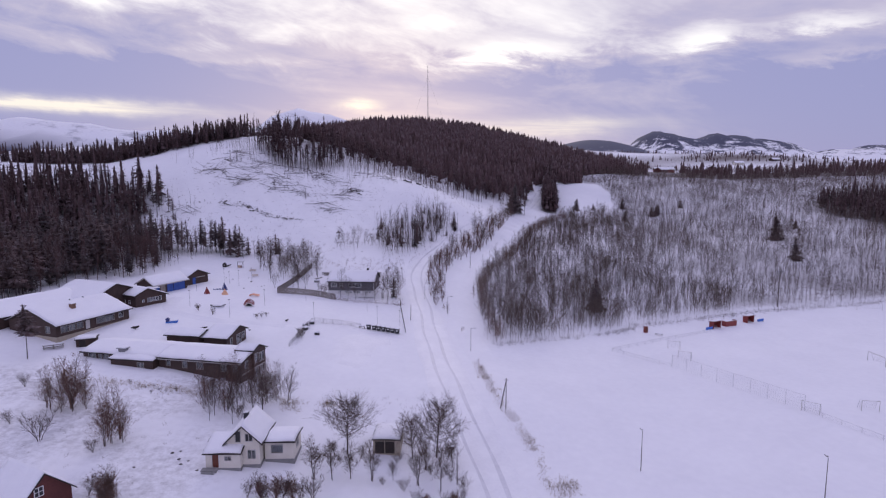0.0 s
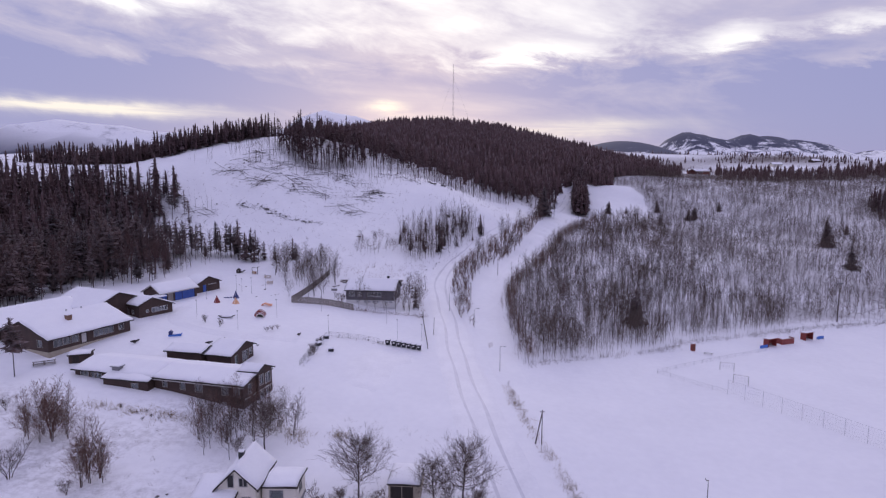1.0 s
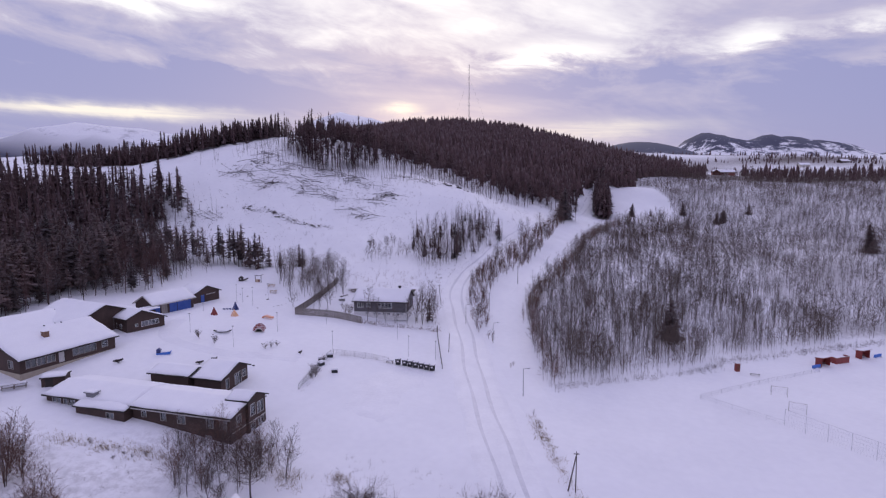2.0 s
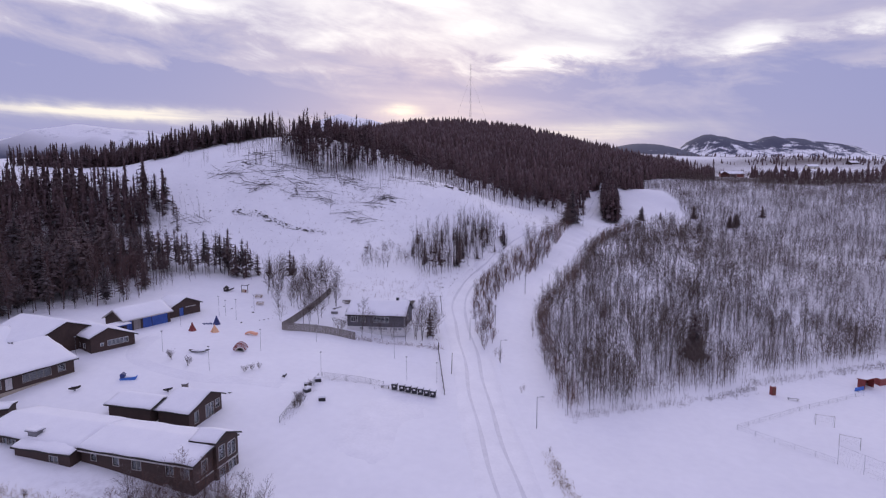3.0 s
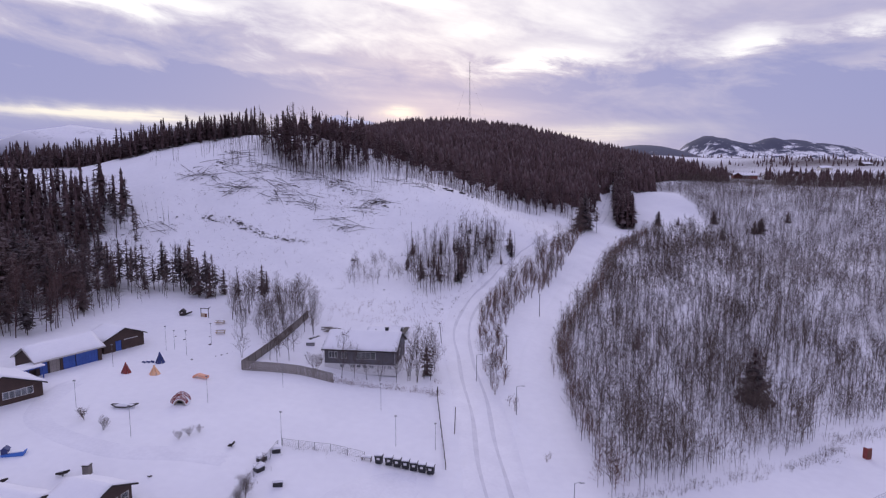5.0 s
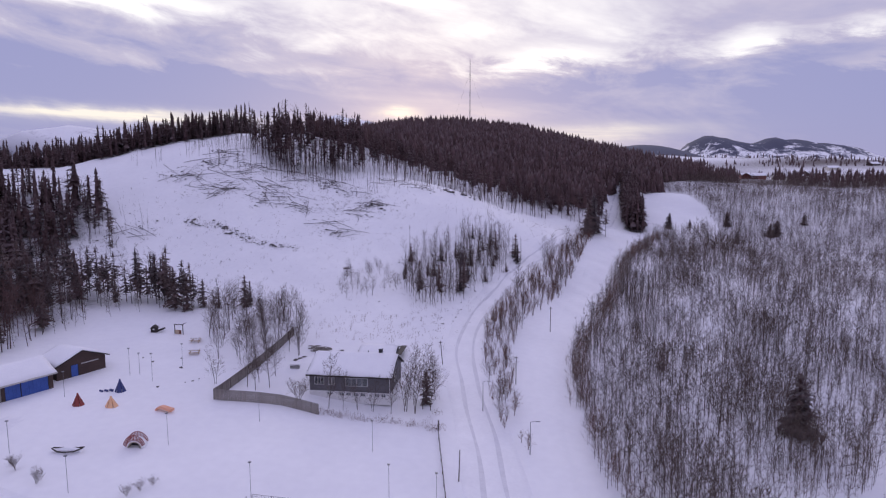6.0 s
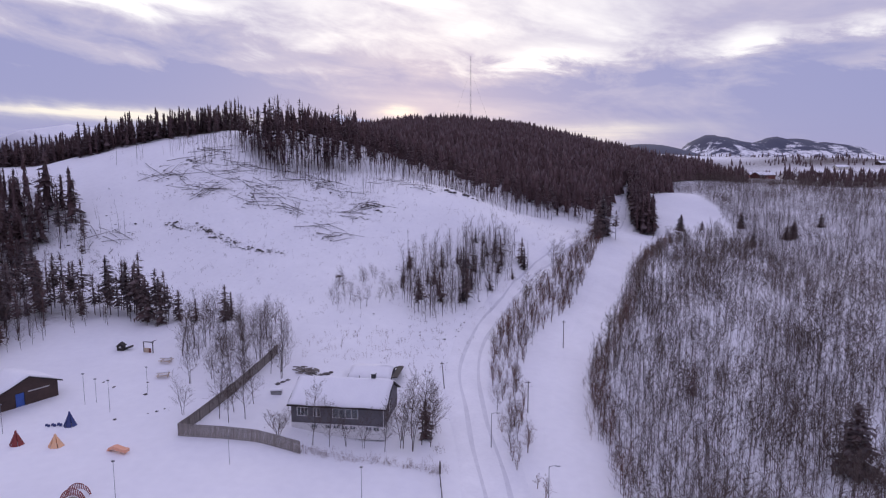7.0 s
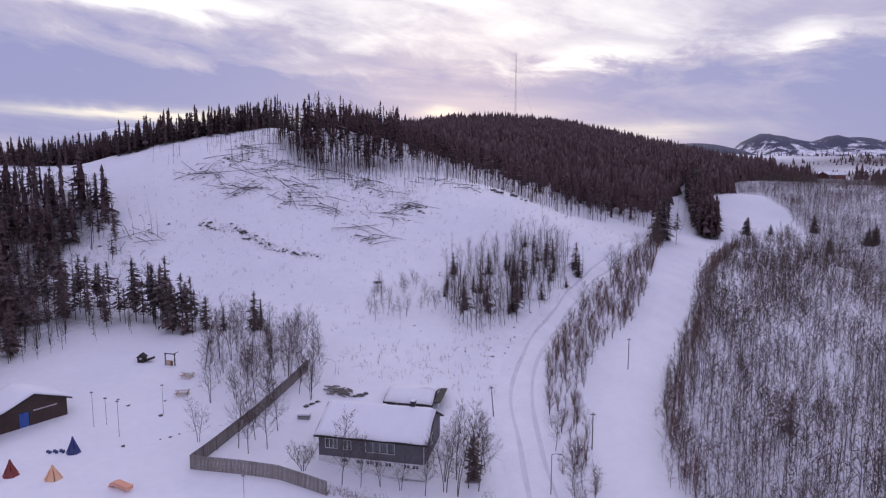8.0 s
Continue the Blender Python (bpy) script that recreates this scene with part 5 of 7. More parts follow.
mixed = np.concatenate([scatter(CREST, 3600, 28, 2.5), scatter(EDGE, 130, 25, 2.0)])
mixed = mixed[(mixed[:, 1] < 520) & (np.random.default_rng(32).uniform(size=len(mixed)) > 0.8 * clearing(mixed[:, 0], mixed[:, 1]))]
stuff("bare_wood", crowns, mixed, np.random.default_rng(27).uniform(0.6, 1.15, len(mixed)), 26, HAZE, "leafless broadleaved trees among the spruces", "wood")
far_crest = crest_spots[~front_crest & (crest_spots[:, 1] < 770)]
stuff("spruce_wood", tiny, far_crest, np.random.default_rng(37).uniform(0.6, 1.15, len(far_crest)), 38, FARNEEDLES, "dense dark spruce wood over the far crest", "wood")
# woods beyond the fields, the dark stand east of the scrub, and the stand that closes the road's cutting
for k, (belt, count) in enumerate(zip(BELTS, (330, 520, 620, 420))):
    p = scatter(belt, count, 40 + k, 1.9)
    p = p[(np.abs(p[:, 0] - 213 * p[:, 1] / 558) > 15) | (p[:, 1] > 562)]
    stuff("spruce_wood", plain if k < 2 else tiny, p, np.random.default_rng(45 + k).uniform(*((0.8, 1.3) if k == 0 else (0.45, 1.0)), len(p)), 50 + k, FARNEEDLES, ("narrow dark spruce stand beside the road's cutting", "dark spruce stand above the pitch", "dark tree belt between distant snowy fields", "dark trees behind the snow mound")[k], "wood")
fringe = np.concatenate([scatter(BELTS[2], 1700, 63, 1.8), scatter(BELTS[3], 160, 64, 2.0), scatter(BELTS[1], 120, 65, 2.5)])
fringe = fringe[(np.abs(fringe[:, 0] - 213 * fringe[:, 1] / 558) > 15) | (fringe[:, 1] > 562)]
stuff("bare_wood", crowns, fringe, np.random.default_rng(66).uniform(0.35, 0.85, len(fringe)), 67, HAZE, "leafless trees fringing the distant belts", "wood")
for x, y, s in ((36.5, 302, 1.25), (38.4, 306, 1.15), (35.4, 298.5, 1.0), (37.6, 300, 1.2), (39.4, 309, 1.1), (34.6, 295.6, 0.8)):
    plant(rnd.choice(wood_masters), x, y, s, rnd.uniform(0, 360))
plant(slim_masters[3], 43.4, 306, 0.85, 120)
far_spots = scatter([(150, 560), (420, 540), (900, 760), (1300, 1400), (500, 1400), (200, 800)], 4300, 60, 3.0)
far_spots = far_spots[(np.abs(far_spots[:, 0] - 213) > 16) | (far_spots[:, 1] > 575)]
far_spots = far_spots[np.sin(far_spots[:, 0] / 60 + 2 * np.sin(far_spots[:, 1] / 90)) * np.sin(far_spots[:, 1] / 45 + far_spots[:, 0] / 160) > -0.05]
stuff("spruce_wood", tiny, far_spots, np.random.default_rng(61).uniform(0.25, 0.6, len(far_spots)), 62, FARNEEDLES, "scattered woods on the distant plain", "wood")

# single trees and bushes
big_bare = [tree_thing("bare_tree", bare_tree(300 + i, 8.8, 5.6, 60, 14, 6, 0.05, 1, 0.26, 0.6, 1.2), BARK, TWIGS, "leafless garden tree with a wide crown", "garden trees") for i in range(3)]
young_bare = [tree_thing("young_tree", bare_tree(310 + i, 6.0, 2.6, 34, 10, 5, 0.06, 1 + i % 2, 0.22, 0.95, 0.9), BARK, TWIGS, "slim leafless young tree", "young trees") for i in range(4)]
birch_shapes = [bare_tree(320 + i, 8.8, 3.1, 34, 8, 2, 0.08, 1 + i % 2, 0.2, 0.8, 0.5) for i in range(5)]
garden_birch = [tree_thing("birch", bare_tree(326 + i, 9.4, 3.0, 60, 10, 3, 0.06 + 0.03 * i, 2 + i, 0.06, 0.95, 0.5), BARK, REDTWIGS, "fine-twigged bare birch clump standing in snow", "garden birches") for i in range(3)]
birch = [tree_thing("birch", shape, BARK, TWIGS, "slender bare birch standing in snow", "birches") for shape in birch_shapes]
bushy = [tree_thing("bare_shrub", bare_tree(330 + i, 3.6, 2.2, 40, 9, 3, 0.28, 5, 0.1, 0.9, 0.6), TWIGS, TWIGS, "leafless many-stemmed shrub in snow", "shrubs") for i in range(3)]
red_bush = [tree_thing("reddish_shrub", bare_tree(340 + i, 4.4, 1.9, 22, 7, 1, 0.12, 4, 0.06, 1.0, 0.5), REDTWIGS, REDTWIGS, "reddish leafless roadside shrub", "roadside shrubs") for i in range(4)]
small_spruce = [tree_thing("small_spruce", spruce_shape(350 + i, 5.5 + 0.8 * i, 1.25 + 0.1 * i, 15, 8, 3, 0.05, 0.35, body=0.3), BARK, NEEDLES, "small dark spruce dusted with snow", "small spruces") for i in range(3)]

for x, y, s in ((-14.2, 78.2, 1.0), (-1.1, 78.8, 1.0), (-4.6, 78.2, 0.72), (-29.2, 86.8, 0.85)):
    plant(rnd.choice(big_bare), x, y, s, rnd.uniform(0, 360))
for x, y, s in ((-17.6, 71.2, 0.95), (-15.2, 71.4, 0.85), (-12.8, 72.1, 0.8), (-9.8, 72.0, 0.9), (-3.6, 71.7, 0.9), (-0.4, 70.8, 1.0), (-7.0, 72.4, 0.45), (1.2, 76.5, 0.8), (-2.6, 75.5, 0.7)):
    plant(rnd.choice(young_bare), x, y, s * 1.1, rnd.uniform(0, 360))
for x, y, s in ((-23.6, 66.8, 0.8), (-25.0, 66.2, 0.7), (-16.8, 67.0, 0.8), (-6.8, 76.8, 0.5), (-3.0, 79.4, 0.8), (0.6, 79.2, 0.8), (-1.8, 74.4, 0.55), (1.0, 73.2, 0.6), (2.6, 71.2, 0.6), (-5.4, 70.2, 0.5), (-12.2, 77.4, 0.6), (-16.0, 77.8, 0.6), (-14.8, 75.6, 0.4), (-17.6, 75.2, 0.5), (-8.2, 71.2, 0.35), (-20.6, 66.4, 0.9), (-18.4, 66.0, 0.8), (-22.4, 65.6, 0.7), (-3.5, 67.5, 0.5), (0.5, 67.2, 0.6), (2.4, 68.8, 0.5), (-57.5, 75.6, 1.15), (-42.0, 63.6, 1.1), (-40.4, 62.8, 0.8), (-44.0, 64.6, 0.7), (-48.8, 73.6, 0.6), (-70.3, 91.0, 0.6), (-64.5, 79.5, 0.6), (-66.2, 77.0, 0.5), (-35.2, 87.6, 0.7), (-33.0, 86.0, 0.6)):
    plant(rnd.choice(bushy), x, y, s, rnd.uniform(0, 360))
for x, y, s in ((-58.6, 84.6, 0.95), (-60.6, 85.6, 0.9), (-57.4, 85.8, 0.85), (-62.4, 84.6, 0.7), (-59.4, 83.4, 0.6), (-47.6, 76.0, 1.0), (-48.4, 76.8, 0.9), (-47.0, 77.2, 0.7), (-48.0, 75.2, 0.85), (-46.2, 76.4, 0.75), (-59.6, 86.4, 0.9), (-61.4, 84.0, 0.8), (-58.0, 84.0, 0.8), (-56.4, 84.8, 0.7)):
    plant(rnd.choice(garden_birch), x, y, s, rnd.uniform(0, 360))
for x, y, s in ((-29.6, 160.4, 0.95), (-27.4, 160.6, 0.65), (-25.2, 161.4, 0.55), (-22.8, 161.2, 0.6), (-19.8, 160.6, 0.75), (-17.6, 161.6, 1.0), (-16.2, 161.0, 0.9), (-15.0, 162.8, 1.1), (-13.8, 162.4, 0.95), (-16.6, 164.2, 1.0), (-18.0, 163.6, 0.8), (-13.2, 166.2, 0.8), (-14.6, 168.0, 0.7),
                (-53.3, 173.4, 0.8), (-57.3, 187.4, 0.95), (-59.4, 187.4, 0.9), (-50.3, 179.4, 0.9), (-41.0, 168.6, 0.8), (-43.9, 163.4, 0.85), (-42.2, 162.6, 0.8), (-40.5, 164.2, 0.85), (-42.8, 165.8, 0.7), (-40.6, 179.8, 1.0), (-49.2, 163.4, 0.65), (-47.6, 181.6, 0.95), (-45.9, 183.8, 1.0), (-49.2, 185.8, 0.8), (-52.6, 182.6, 0.7), (-39.8, 177.6, 0.9), (-55.4, 190.8, 0.85), (-51.8, 191.2, 0.9), (-47.0, 190.4, 0.8), (-62.6, 192.8, 0.7), (-44.6, 174.6, 0.7)):
    plant(rnd.choice(birch), x, y, 1.12 * s, rnd.uniform(0, 360))
for x, y in scatter([(-42, 94), (-38.6, 83.5), (-31, 83.6), (-29.8, 91), (-25, 91.4), (-25.6, 94), (-33, 96.4), (-41, 97)], 44, 70, 0.9):
    plant(rnd.choice(garden_birch[:1] + birch), x, y, rnd.uniform(0.45, 0.8), rnd.uniform(0, 360))
for x, y in scatter([(-62, 185), (-52, 176), (-45, 170), (-40, 176), (-41, 187), (-46, 195), (-60, 197)], 42, 68, 1.3):
    plant(rnd.choice(birch), x, y, rnd.uniform(0.55, 0.95), rnd.uniform(0, 360))
copse_shapes = [sapling(321 + i, 8.2 + 0.4 * i, 20, 7, 0.95, 0.06, 0.18, 1.1) for i in range(4)]
edge_birch = scatter([(-104, 131), (-100, 150), (-90, 170), (-85, 190), (-75, 196), (-62, 192), (-58, 198), (-70, 204), (-90, 198), (-96, 172), (-107, 140)], 60, 71, 1.6)
stuff("birch_copse", copse_shapes, edge_birch, np.random.default_rng(78).uniform(0.4, 0.85, len(edge_birch)), 79, TWIGS, "bare birches along the foot of the spruce wood", "copse")
solo = tree_thing("pine_tree", spruce_shape(360, 10.8, 1.9, 18, 7, 3, 0.45, 0.45), BARK, NEEDLES, "lone conifer with a bare stem beside the school")
plant(solo, -77.6, 101.8, 1.0)
plant(bushy[0], -34.6, 161.2, 0.95, 40)

dense_bush = [tree_thing("dense_shrub", bare_tree(380 + i, 3.0, 1.7, 90, 8, 3, 0.20, 12, 0.08, 1.0, 0.6), TWIGS, REDTWIGS, "dense reddish-brown leafless shrub", "dense shrubs") for i in range(2)]
for x, y, s in ((-21.4, 66.2, 1.05), (-19.2, 66.6, 0.95), (-41.4, 63.4, 1.3), (-40.0, 62.4, 1.0), (-23.2, 66.4, 0.8), (-2.2, 67.0, 0.6), (1.4, 67.8, 0.6)):
    plant(rnd.choice(dense_bush), x, y, s, rnd.uniform(0, 360))
for x, y in ((-52.5, 93.4), (-51.2, 92.9), (-50.0, 93.6), (-48.6, 92.4), (-47.4, 92.0), (-49.4, 91.2), (-54.4, 93.9), (-46.0, 92.8)):
    plant(rnd.choice(bushy), x, y, rnd.uniform(0.12, 0.25), rnd.uniform(0, 360))
spruce_solo = [tree_thing("broad_spruce", spruce_shape(370 + i, 8.2, 2.5, 20, 10, 4, 0.02, 0.22), BARK, NEEDLES, "broad dark spruce standing among bare birches", "lone spruces") for i in range(2)]
for x, y, s in ((45.9, 168.2, 1.3), (80.2, 344, 0.95), (112, 360, 0.95), (105.6, 332.5, 0.75), (126, 346, 0.85), (129.4, 347.5, 0.95), (151, 366, 0.8), (159.3, 273.8, 1.55), (146, 235, 1.2), (132, 352, 0.8), (185, 300, 0.7), (92, 352, 0.55), (205, 250, 0.9), (214, 240, 0.8)):
    plant(rnd.choice(spruce_solo), x, y, s, rnd.uniform(0, 360))
plant(slim_masters[0], 28.6, 182.4, 0.85, 30)
for x, y, s in ((-59, 199.6, 1.2), (-58.2, 200.6, 0.8), (-71.2, 197, 1.5), (-68.6, 199.2, 1.2), (-64.8, 198.8, 0.7), (37.8, 305, 1.25), (39.6, 308.4, 1.4), (36.4, 307, 1.1), (41.6, 311.0, 1.2), (-14.6, 164.4, 1.1), (1.4, 239, 0.5), (4.8, 251.6, 1.2), (5.2, 247.6, 0.9), (-25.4, 234, 0.9), (-18.4, 228, 1.0), (-11, 220, 1.0)):
    plant(rnd.choice(small_spruce), x, y, s, rnd.uniform(0, 360))

# copse on the cut-over slope above the road
COPSE = [(-19, 204), (-12, 212), (-6, 222), (1, 240), (3, 255), (-3, 262), (-12, 252), (-20, 240), (-27, 228), (-25, 214)]
copse = scatter(COPSE, 250, 72, 0.9)
for x, y in copse[::8]:
    plant(rnd.choice(small_spruce + slim_masters[:1]), x, y, rnd.uniform(0.5, 1.05), rnd.uniform(0, 360))
copse = np.array([p for k, p in enumerate(copse) if k % 8])
stuff("birch_copse", copse_shapes, copse, np.random.default_rng(76).uniform(0.5, 1.05, len(copse)), 77, TWIGS, "copse of bare birches on the cut-over slope", "copse")
for x, y in scatter([(-40, 206), (-34, 203), (-24, 214), (-26, 228), (-33, 226), (-41, 219)], 26, 73, 1.2):
    plant(rnd.choice(birch), x, y, rnd.uniform(0.35, 0.6), rnd.uniform(0, 360))

# bushes between the road and the track
STRIP = [(-2.4, 158), (-0.4, 160), (0.8, 168), (0.4, 182), (1.6, 195), (6.0, 208), (13, 222), (22, 248), (31, 276), (37, 298), (33, 296), (25, 276), (12, 248), (4.5, 229), (-1.6, 212), (-4.4, 199), (-5.2, 188), (-4.4, 172)]
for k, (x, y) in enumerate(scatter(STRIP, 300, 74, 0.95)):
    plant(rnd.choice(red_bush * 2 + birch[:1]), x, y, rnd.uniform(0.45, 1.0) * (0.95 if y < 200 else 1.2), rnd.uniform(0, 360))
for x, y, s in ((1.0, 153.6, 0.75), (0.2, 155.4, 0.5), (4.6, 138.6, 0.35), (5.2, 139.6, 0.3), (7.4, 117, 0.3), (7.9, 112, 0.35)):
    plant(rnd.choice(red_bush), x, y, s, rnd.uniform(0, 360))

# loose undergrowth: saplings on the slope, hedge rows, dry grass
sprig = [wisp(400 + i, 1.6, 3, 5, 1, 1.3, 0.012, 0.6) for i in range(5)]
tuft = [wisp(410 + i, 0.7, 7, 2, 1, 1.0, 0.014, 0.7) for i in range(4)]


def along(points, count, width, seed):
    rng = np.random.default_rng(seed)
    line = spline(points, 0.5)
    i = rng.integers(0, len(line), count)
    return line[i] + rng.normal(0, width, (count, 2))


fringe_line = along([(12.5, 134), (10.8, 150), (10.2, 172), (13.2, 188), (24.8, 219), (45.8, 278), (68, 320)], 420, 0.9, 123) + np.array([1.2, -0.3])
stuff("birch_thicket", bushy_top, fringe_line, np.random.default_rng(124).uniform(0.35, 0.85, len(fringe_line)), 125, REDTWIGS, "reddish bushes fringing the thicket along the track", "thicket")
slope = scatter([(-60, 199), (-40, 190), (-12, 184), (-8, 200), (-2, 226), (8, 262), (28, 300), (-10, 300), (-60, 290), (-110, 262), (-120, 250), (-100, 228), (-72, 212)], 1500, 80, 0.8)
stuff("saplings", sprig, slope, 0.25 + 0.9 * np.random.default_rng(81).uniform(0, 1, len(slope)) ** 2, 82, TWIGS, "sparse bare saplings poking through snow", "saplings")
back_yard = scatter([(-40, 184), (-14, 182), (-12, 196), (-16, 202), (-38, 198)], 70, 83, 0.5)
stuff("saplings", sprig, back_yard, np.random.default_rng(84).uniform(0.5, 1.2, len(back_yard)), 85, REDTWIGS, "reddish saplings behind the house", "saplings")
hedge = np.concatenate([along([(-31, 158.2), (-24, 158.0), (-17, 157.2), (-12, 156.4)], 130, 0.35, 86), along([(-12.2, 156.5), (-13.6, 168), (-14.0, 180)], 50, 0.5, 87)])
stuff("hedge", sprig, hedge, np.random.default_rng(88).uniform(0.4, 0.95, len(hedge)), 89, REDTWIGS, "low leafless hedge along the garden", "hedge")
verge = np.concatenate([along([(6.6, 117), (7.8, 110.6), (9.6, 100), (11.6, 92), (13.0, 86.4), (14.2, 81.5), (14.9, 73.4), (16.4, 68)], 170, 0.34, 90), along([(16.5, 72), (18, 74)], 50, 0.8, 91)])
stuff("dry_grass", tuft, verge, np.random.default_rng(92).uniform(0.5, 1.5, len(verge)), 93, STRAW, "dry yellow grass along the road ditch", "grass")
bank = np.concatenate([along([(-62, 95), (-56.8, 93.8), (-52, 93.6), (-47, 93.4), (-43, 92.6)], 90, 0.7, 94), along([(-20.4, 93), (-19.2, 92.6)], 25, 0.4, 95), along([(-25, 91), (-28, 93)], 40, 0.8, 96)])
stuff("dry_grass", tuft, bank, np.random.default_rng(97).uniform(0.7, 1.6, len(bank)), 98, STRAW, "dry yellow grass showing on the bank", "grass")
pitch_edge = along([(12, 130), (25, 137.5), (38, 143.5), (48, 149), (56, 156), (76, 165.5), (110, 179), (146, 184.5)], 620, 0.8, 99)
stuff("undergrowth", sprig, pitch_edge, np.random.default_rng(100).uniform(0.4, 1.1, len(pitch_edge)), 101, STEMS, "bare scrub along the edge of the thicket", "scrub")
field_bits = np.concatenate([scatter([(-66, 90), (-60, 72), (-36, 66), (-34, 76), (-46, 90)], 90, 102), scatter([(-22, 92), (-6, 90), (-4, 98), (-22, 98)], 45, 103), along([(-30.6, 132.8), (-24.5, 133.6), (-21, 133)], 40, 0.5, 104), along([(-31.6, 130), (-32, 121), (-32.6, 116)], 60, 0.5, 105)])
stuff("saplings", sprig, field_bits, np.random.default_rng(106).uniform(0.2, 0.6, len(field_bits)), 107, TWIGS, "thin weeds standing in the snow", "weeds")

# felled and dead timber on the cut-over hillside
log_meshes = []
for k in range(6):
    r = random.Random(500 + k)
    length = 6 + 1.5 * k
    g = Geo().tube([(-length / 2, 0, 0.12), (-length * 0.15, r.uniform(-0.2, 0.2), 0.2), (length * 0.2, r.uniform(-0.3, 0.3), 0.16), (length / 2, 0, 0.05)], (0.085, 0.075, 0.06, 0.025), 5)
    log_meshes.append(g.mesh("fallen_log"))
    log_meshes[-1].materials.append(LOGS)
# heaps: x, y, number of logs, heading, spread
HEAPS = ((-107, 262, 9, 12, 3), (-101, 261, 9, 8, 3.5), (-93, 258, 10, 30, 3), (-87, 260, 10, 45, 3), (-88, 268, 12, 8, 4), (-96, 279, 14, 20, 3.5), (-99, 270, 8, 5, 3), (-83, 275, 12, 40, 4), (-74, 264, 14, 0, 4.5), (-69, 259.5, 12, 5, 4), (-62.5, 257, 8, -20, 2),
         (-60.5, 273, 9, 60, 1.6), (-68, 277, 12, 10, 4.5), (-55, 277, 10, 5, 3.5), (-42, 264.5, 16, 25, 2.2), (-44, 257, 7, 5, 2.5), (-52.6, 249, 6, -5, 2), (-47.6, 243.5, 9, 20, 1.8), (-49.4, 271, 7, -30, 3), (-74, 257, 7, 0, 3), (-39, 288, 8, 10, 4), (-108, 230, 8, -25, 4), (-104, 234, 6, 0, 3), (-24, 284, 6, 20, 4))
for cx, cy, count, heading, spread in HEAPS:
    for k in range(int(1.24 * count)):
        x, y = cx + rnd.gauss(0, spread), cy + rnd.gauss(0, spread * 0.6)
        turn = heading + rnd.gauss(0, 34)
        ex, ey = math.cos(math.radians(turn)), math.sin(math.radians(turn))
        tilt = math.degrees(math.atan2(on(x + 3 * ex, y + 3 * ey) - on(x - 3 * ex, y - 3 * ey), 6)) + rnd.gauss(0, 2.5)
        ob = new("fallen_log", rnd.choice(log_meshes))
        ob.matrix_basis = pose(x, y, on(x, y) + rnd.uniform(0.05, 0.45), 0, 0, turn) @ pose(0, 0, 0, rnd.uniform(-30, 30), -tilt, 0)
        q = rnd.choice((0.15, 0.2, 0.3, 0.4, 0.55, 0.8, 1.0))
        ob.scale = (q, rnd.uniform(0.8, 1.2), rnd.uniform(0.8, 1.1))
        tagged(ob, "felled bare log lying in snow on the slope", "log", "felled logs")



def rubble(seed, n=5):
    """A low heap of angular stumps or stones."""
    r = random.Random(seed)
    g = Geo()
    bm = bmesh.new()
    bmesh.ops.create_icosphere(bm, subdivisions=2, radius=1)
    for v in bm.verts:
        q = v.co.copy()
        v.co *= 0.75 + 0.5 * noise.noise(q * 1.4 + Vector((seed, 0, 0)))
        v.co.z *= 0.55
    me = bpy.data.meshes.new("stone")
    bm.to_mesh(me)
    bm.free()
    me.materials.append(ROCK)
    return me


stones = [rubble(520 + k) for k in range(4)]


def stone(x, y, s, label="dark stone half buried in snow", name="stone", group="stones"):
    ob = new(name, rnd.choice(stones))
    ob.matrix_basis = pose(x, y, on(x, y) + 0.12 * s, 0, 0, rnd.uniform(0, 360))
    ob.scale = (s, s * rnd.uniform(0.6, 1.0), s * rnd.uniform(0.5, 0.9))
    return tagged(ob, label, "stone", group)


stone(-41, 222.5, 1.0, "dark boulder on the open slope", "boulder")
for k in range(9):
    stone(-14.4 + rnd.gauss(0, 2.2), 284.5 + rnd.gauss(0, 0.8), rnd.uniform(0.7, 1.6), "bare rock outcrop under the wood", "rock", "outcrop")
for k in range(12):
    stone(-41 + rnd.gauss(0, 2.5), 264 + rnd.gauss(0, 1.4), rnd.uniform(0.4, 0.9), "dark stump and root heap in snow", "root_heap", "root heaps")
for x, y in ((-36, 72.3), (-36.8, 73.4), (-35.4, 73.2), (-38.3, 74.8), (-37.4, 75.4), (-33.4, 71.2), (-41.7, 70.9)):
    stone(x, y, rnd.uniform(0.2, 0.35))
for x, y in along([(-95, 243), (-89, 243), (-82, 242), (-76, 239), (-67, 235), (-59, 233)], 60, 0.8, 108):
    stone(x, y, rnd.uniform(0.25, 0.75), "dark brash and stumps along the old track", "stump", "stumps")
for cx, cy, count, heading, spread in HEAPS:
    for k in range(5):
        stone(cx + rnd.gauss(0, spread * 1.4), cy + rnd.gauss(0, spread), rnd.uniform(0.2, 0.6), "dark root plate and stump among felled logs", "stump", "stumps")
for x, y in scatter([(-30, 200), (-12, 196), (-4, 222), (4, 240), (-4, 250), (-30, 250), (-60, 250), (-110, 255), (-100, 270), (-60, 280), (-30, 275)], 90, 109):
    stone(x, y, rnd.uniform(0.12, 0.4), "snow-topped stump on the cut-over slope", "stump", "stumps")
dead_shapes = [brush(530 + i, 9 + 0.8 * i, 1, 10, 1, 0.7, 0.06) for i in range(4)]
dead = [tree_thing("dead_tree", shape, BARK, TWIGS, "bare dead stem still standing on the slope", "dead stems") for shape in dead_shapes]
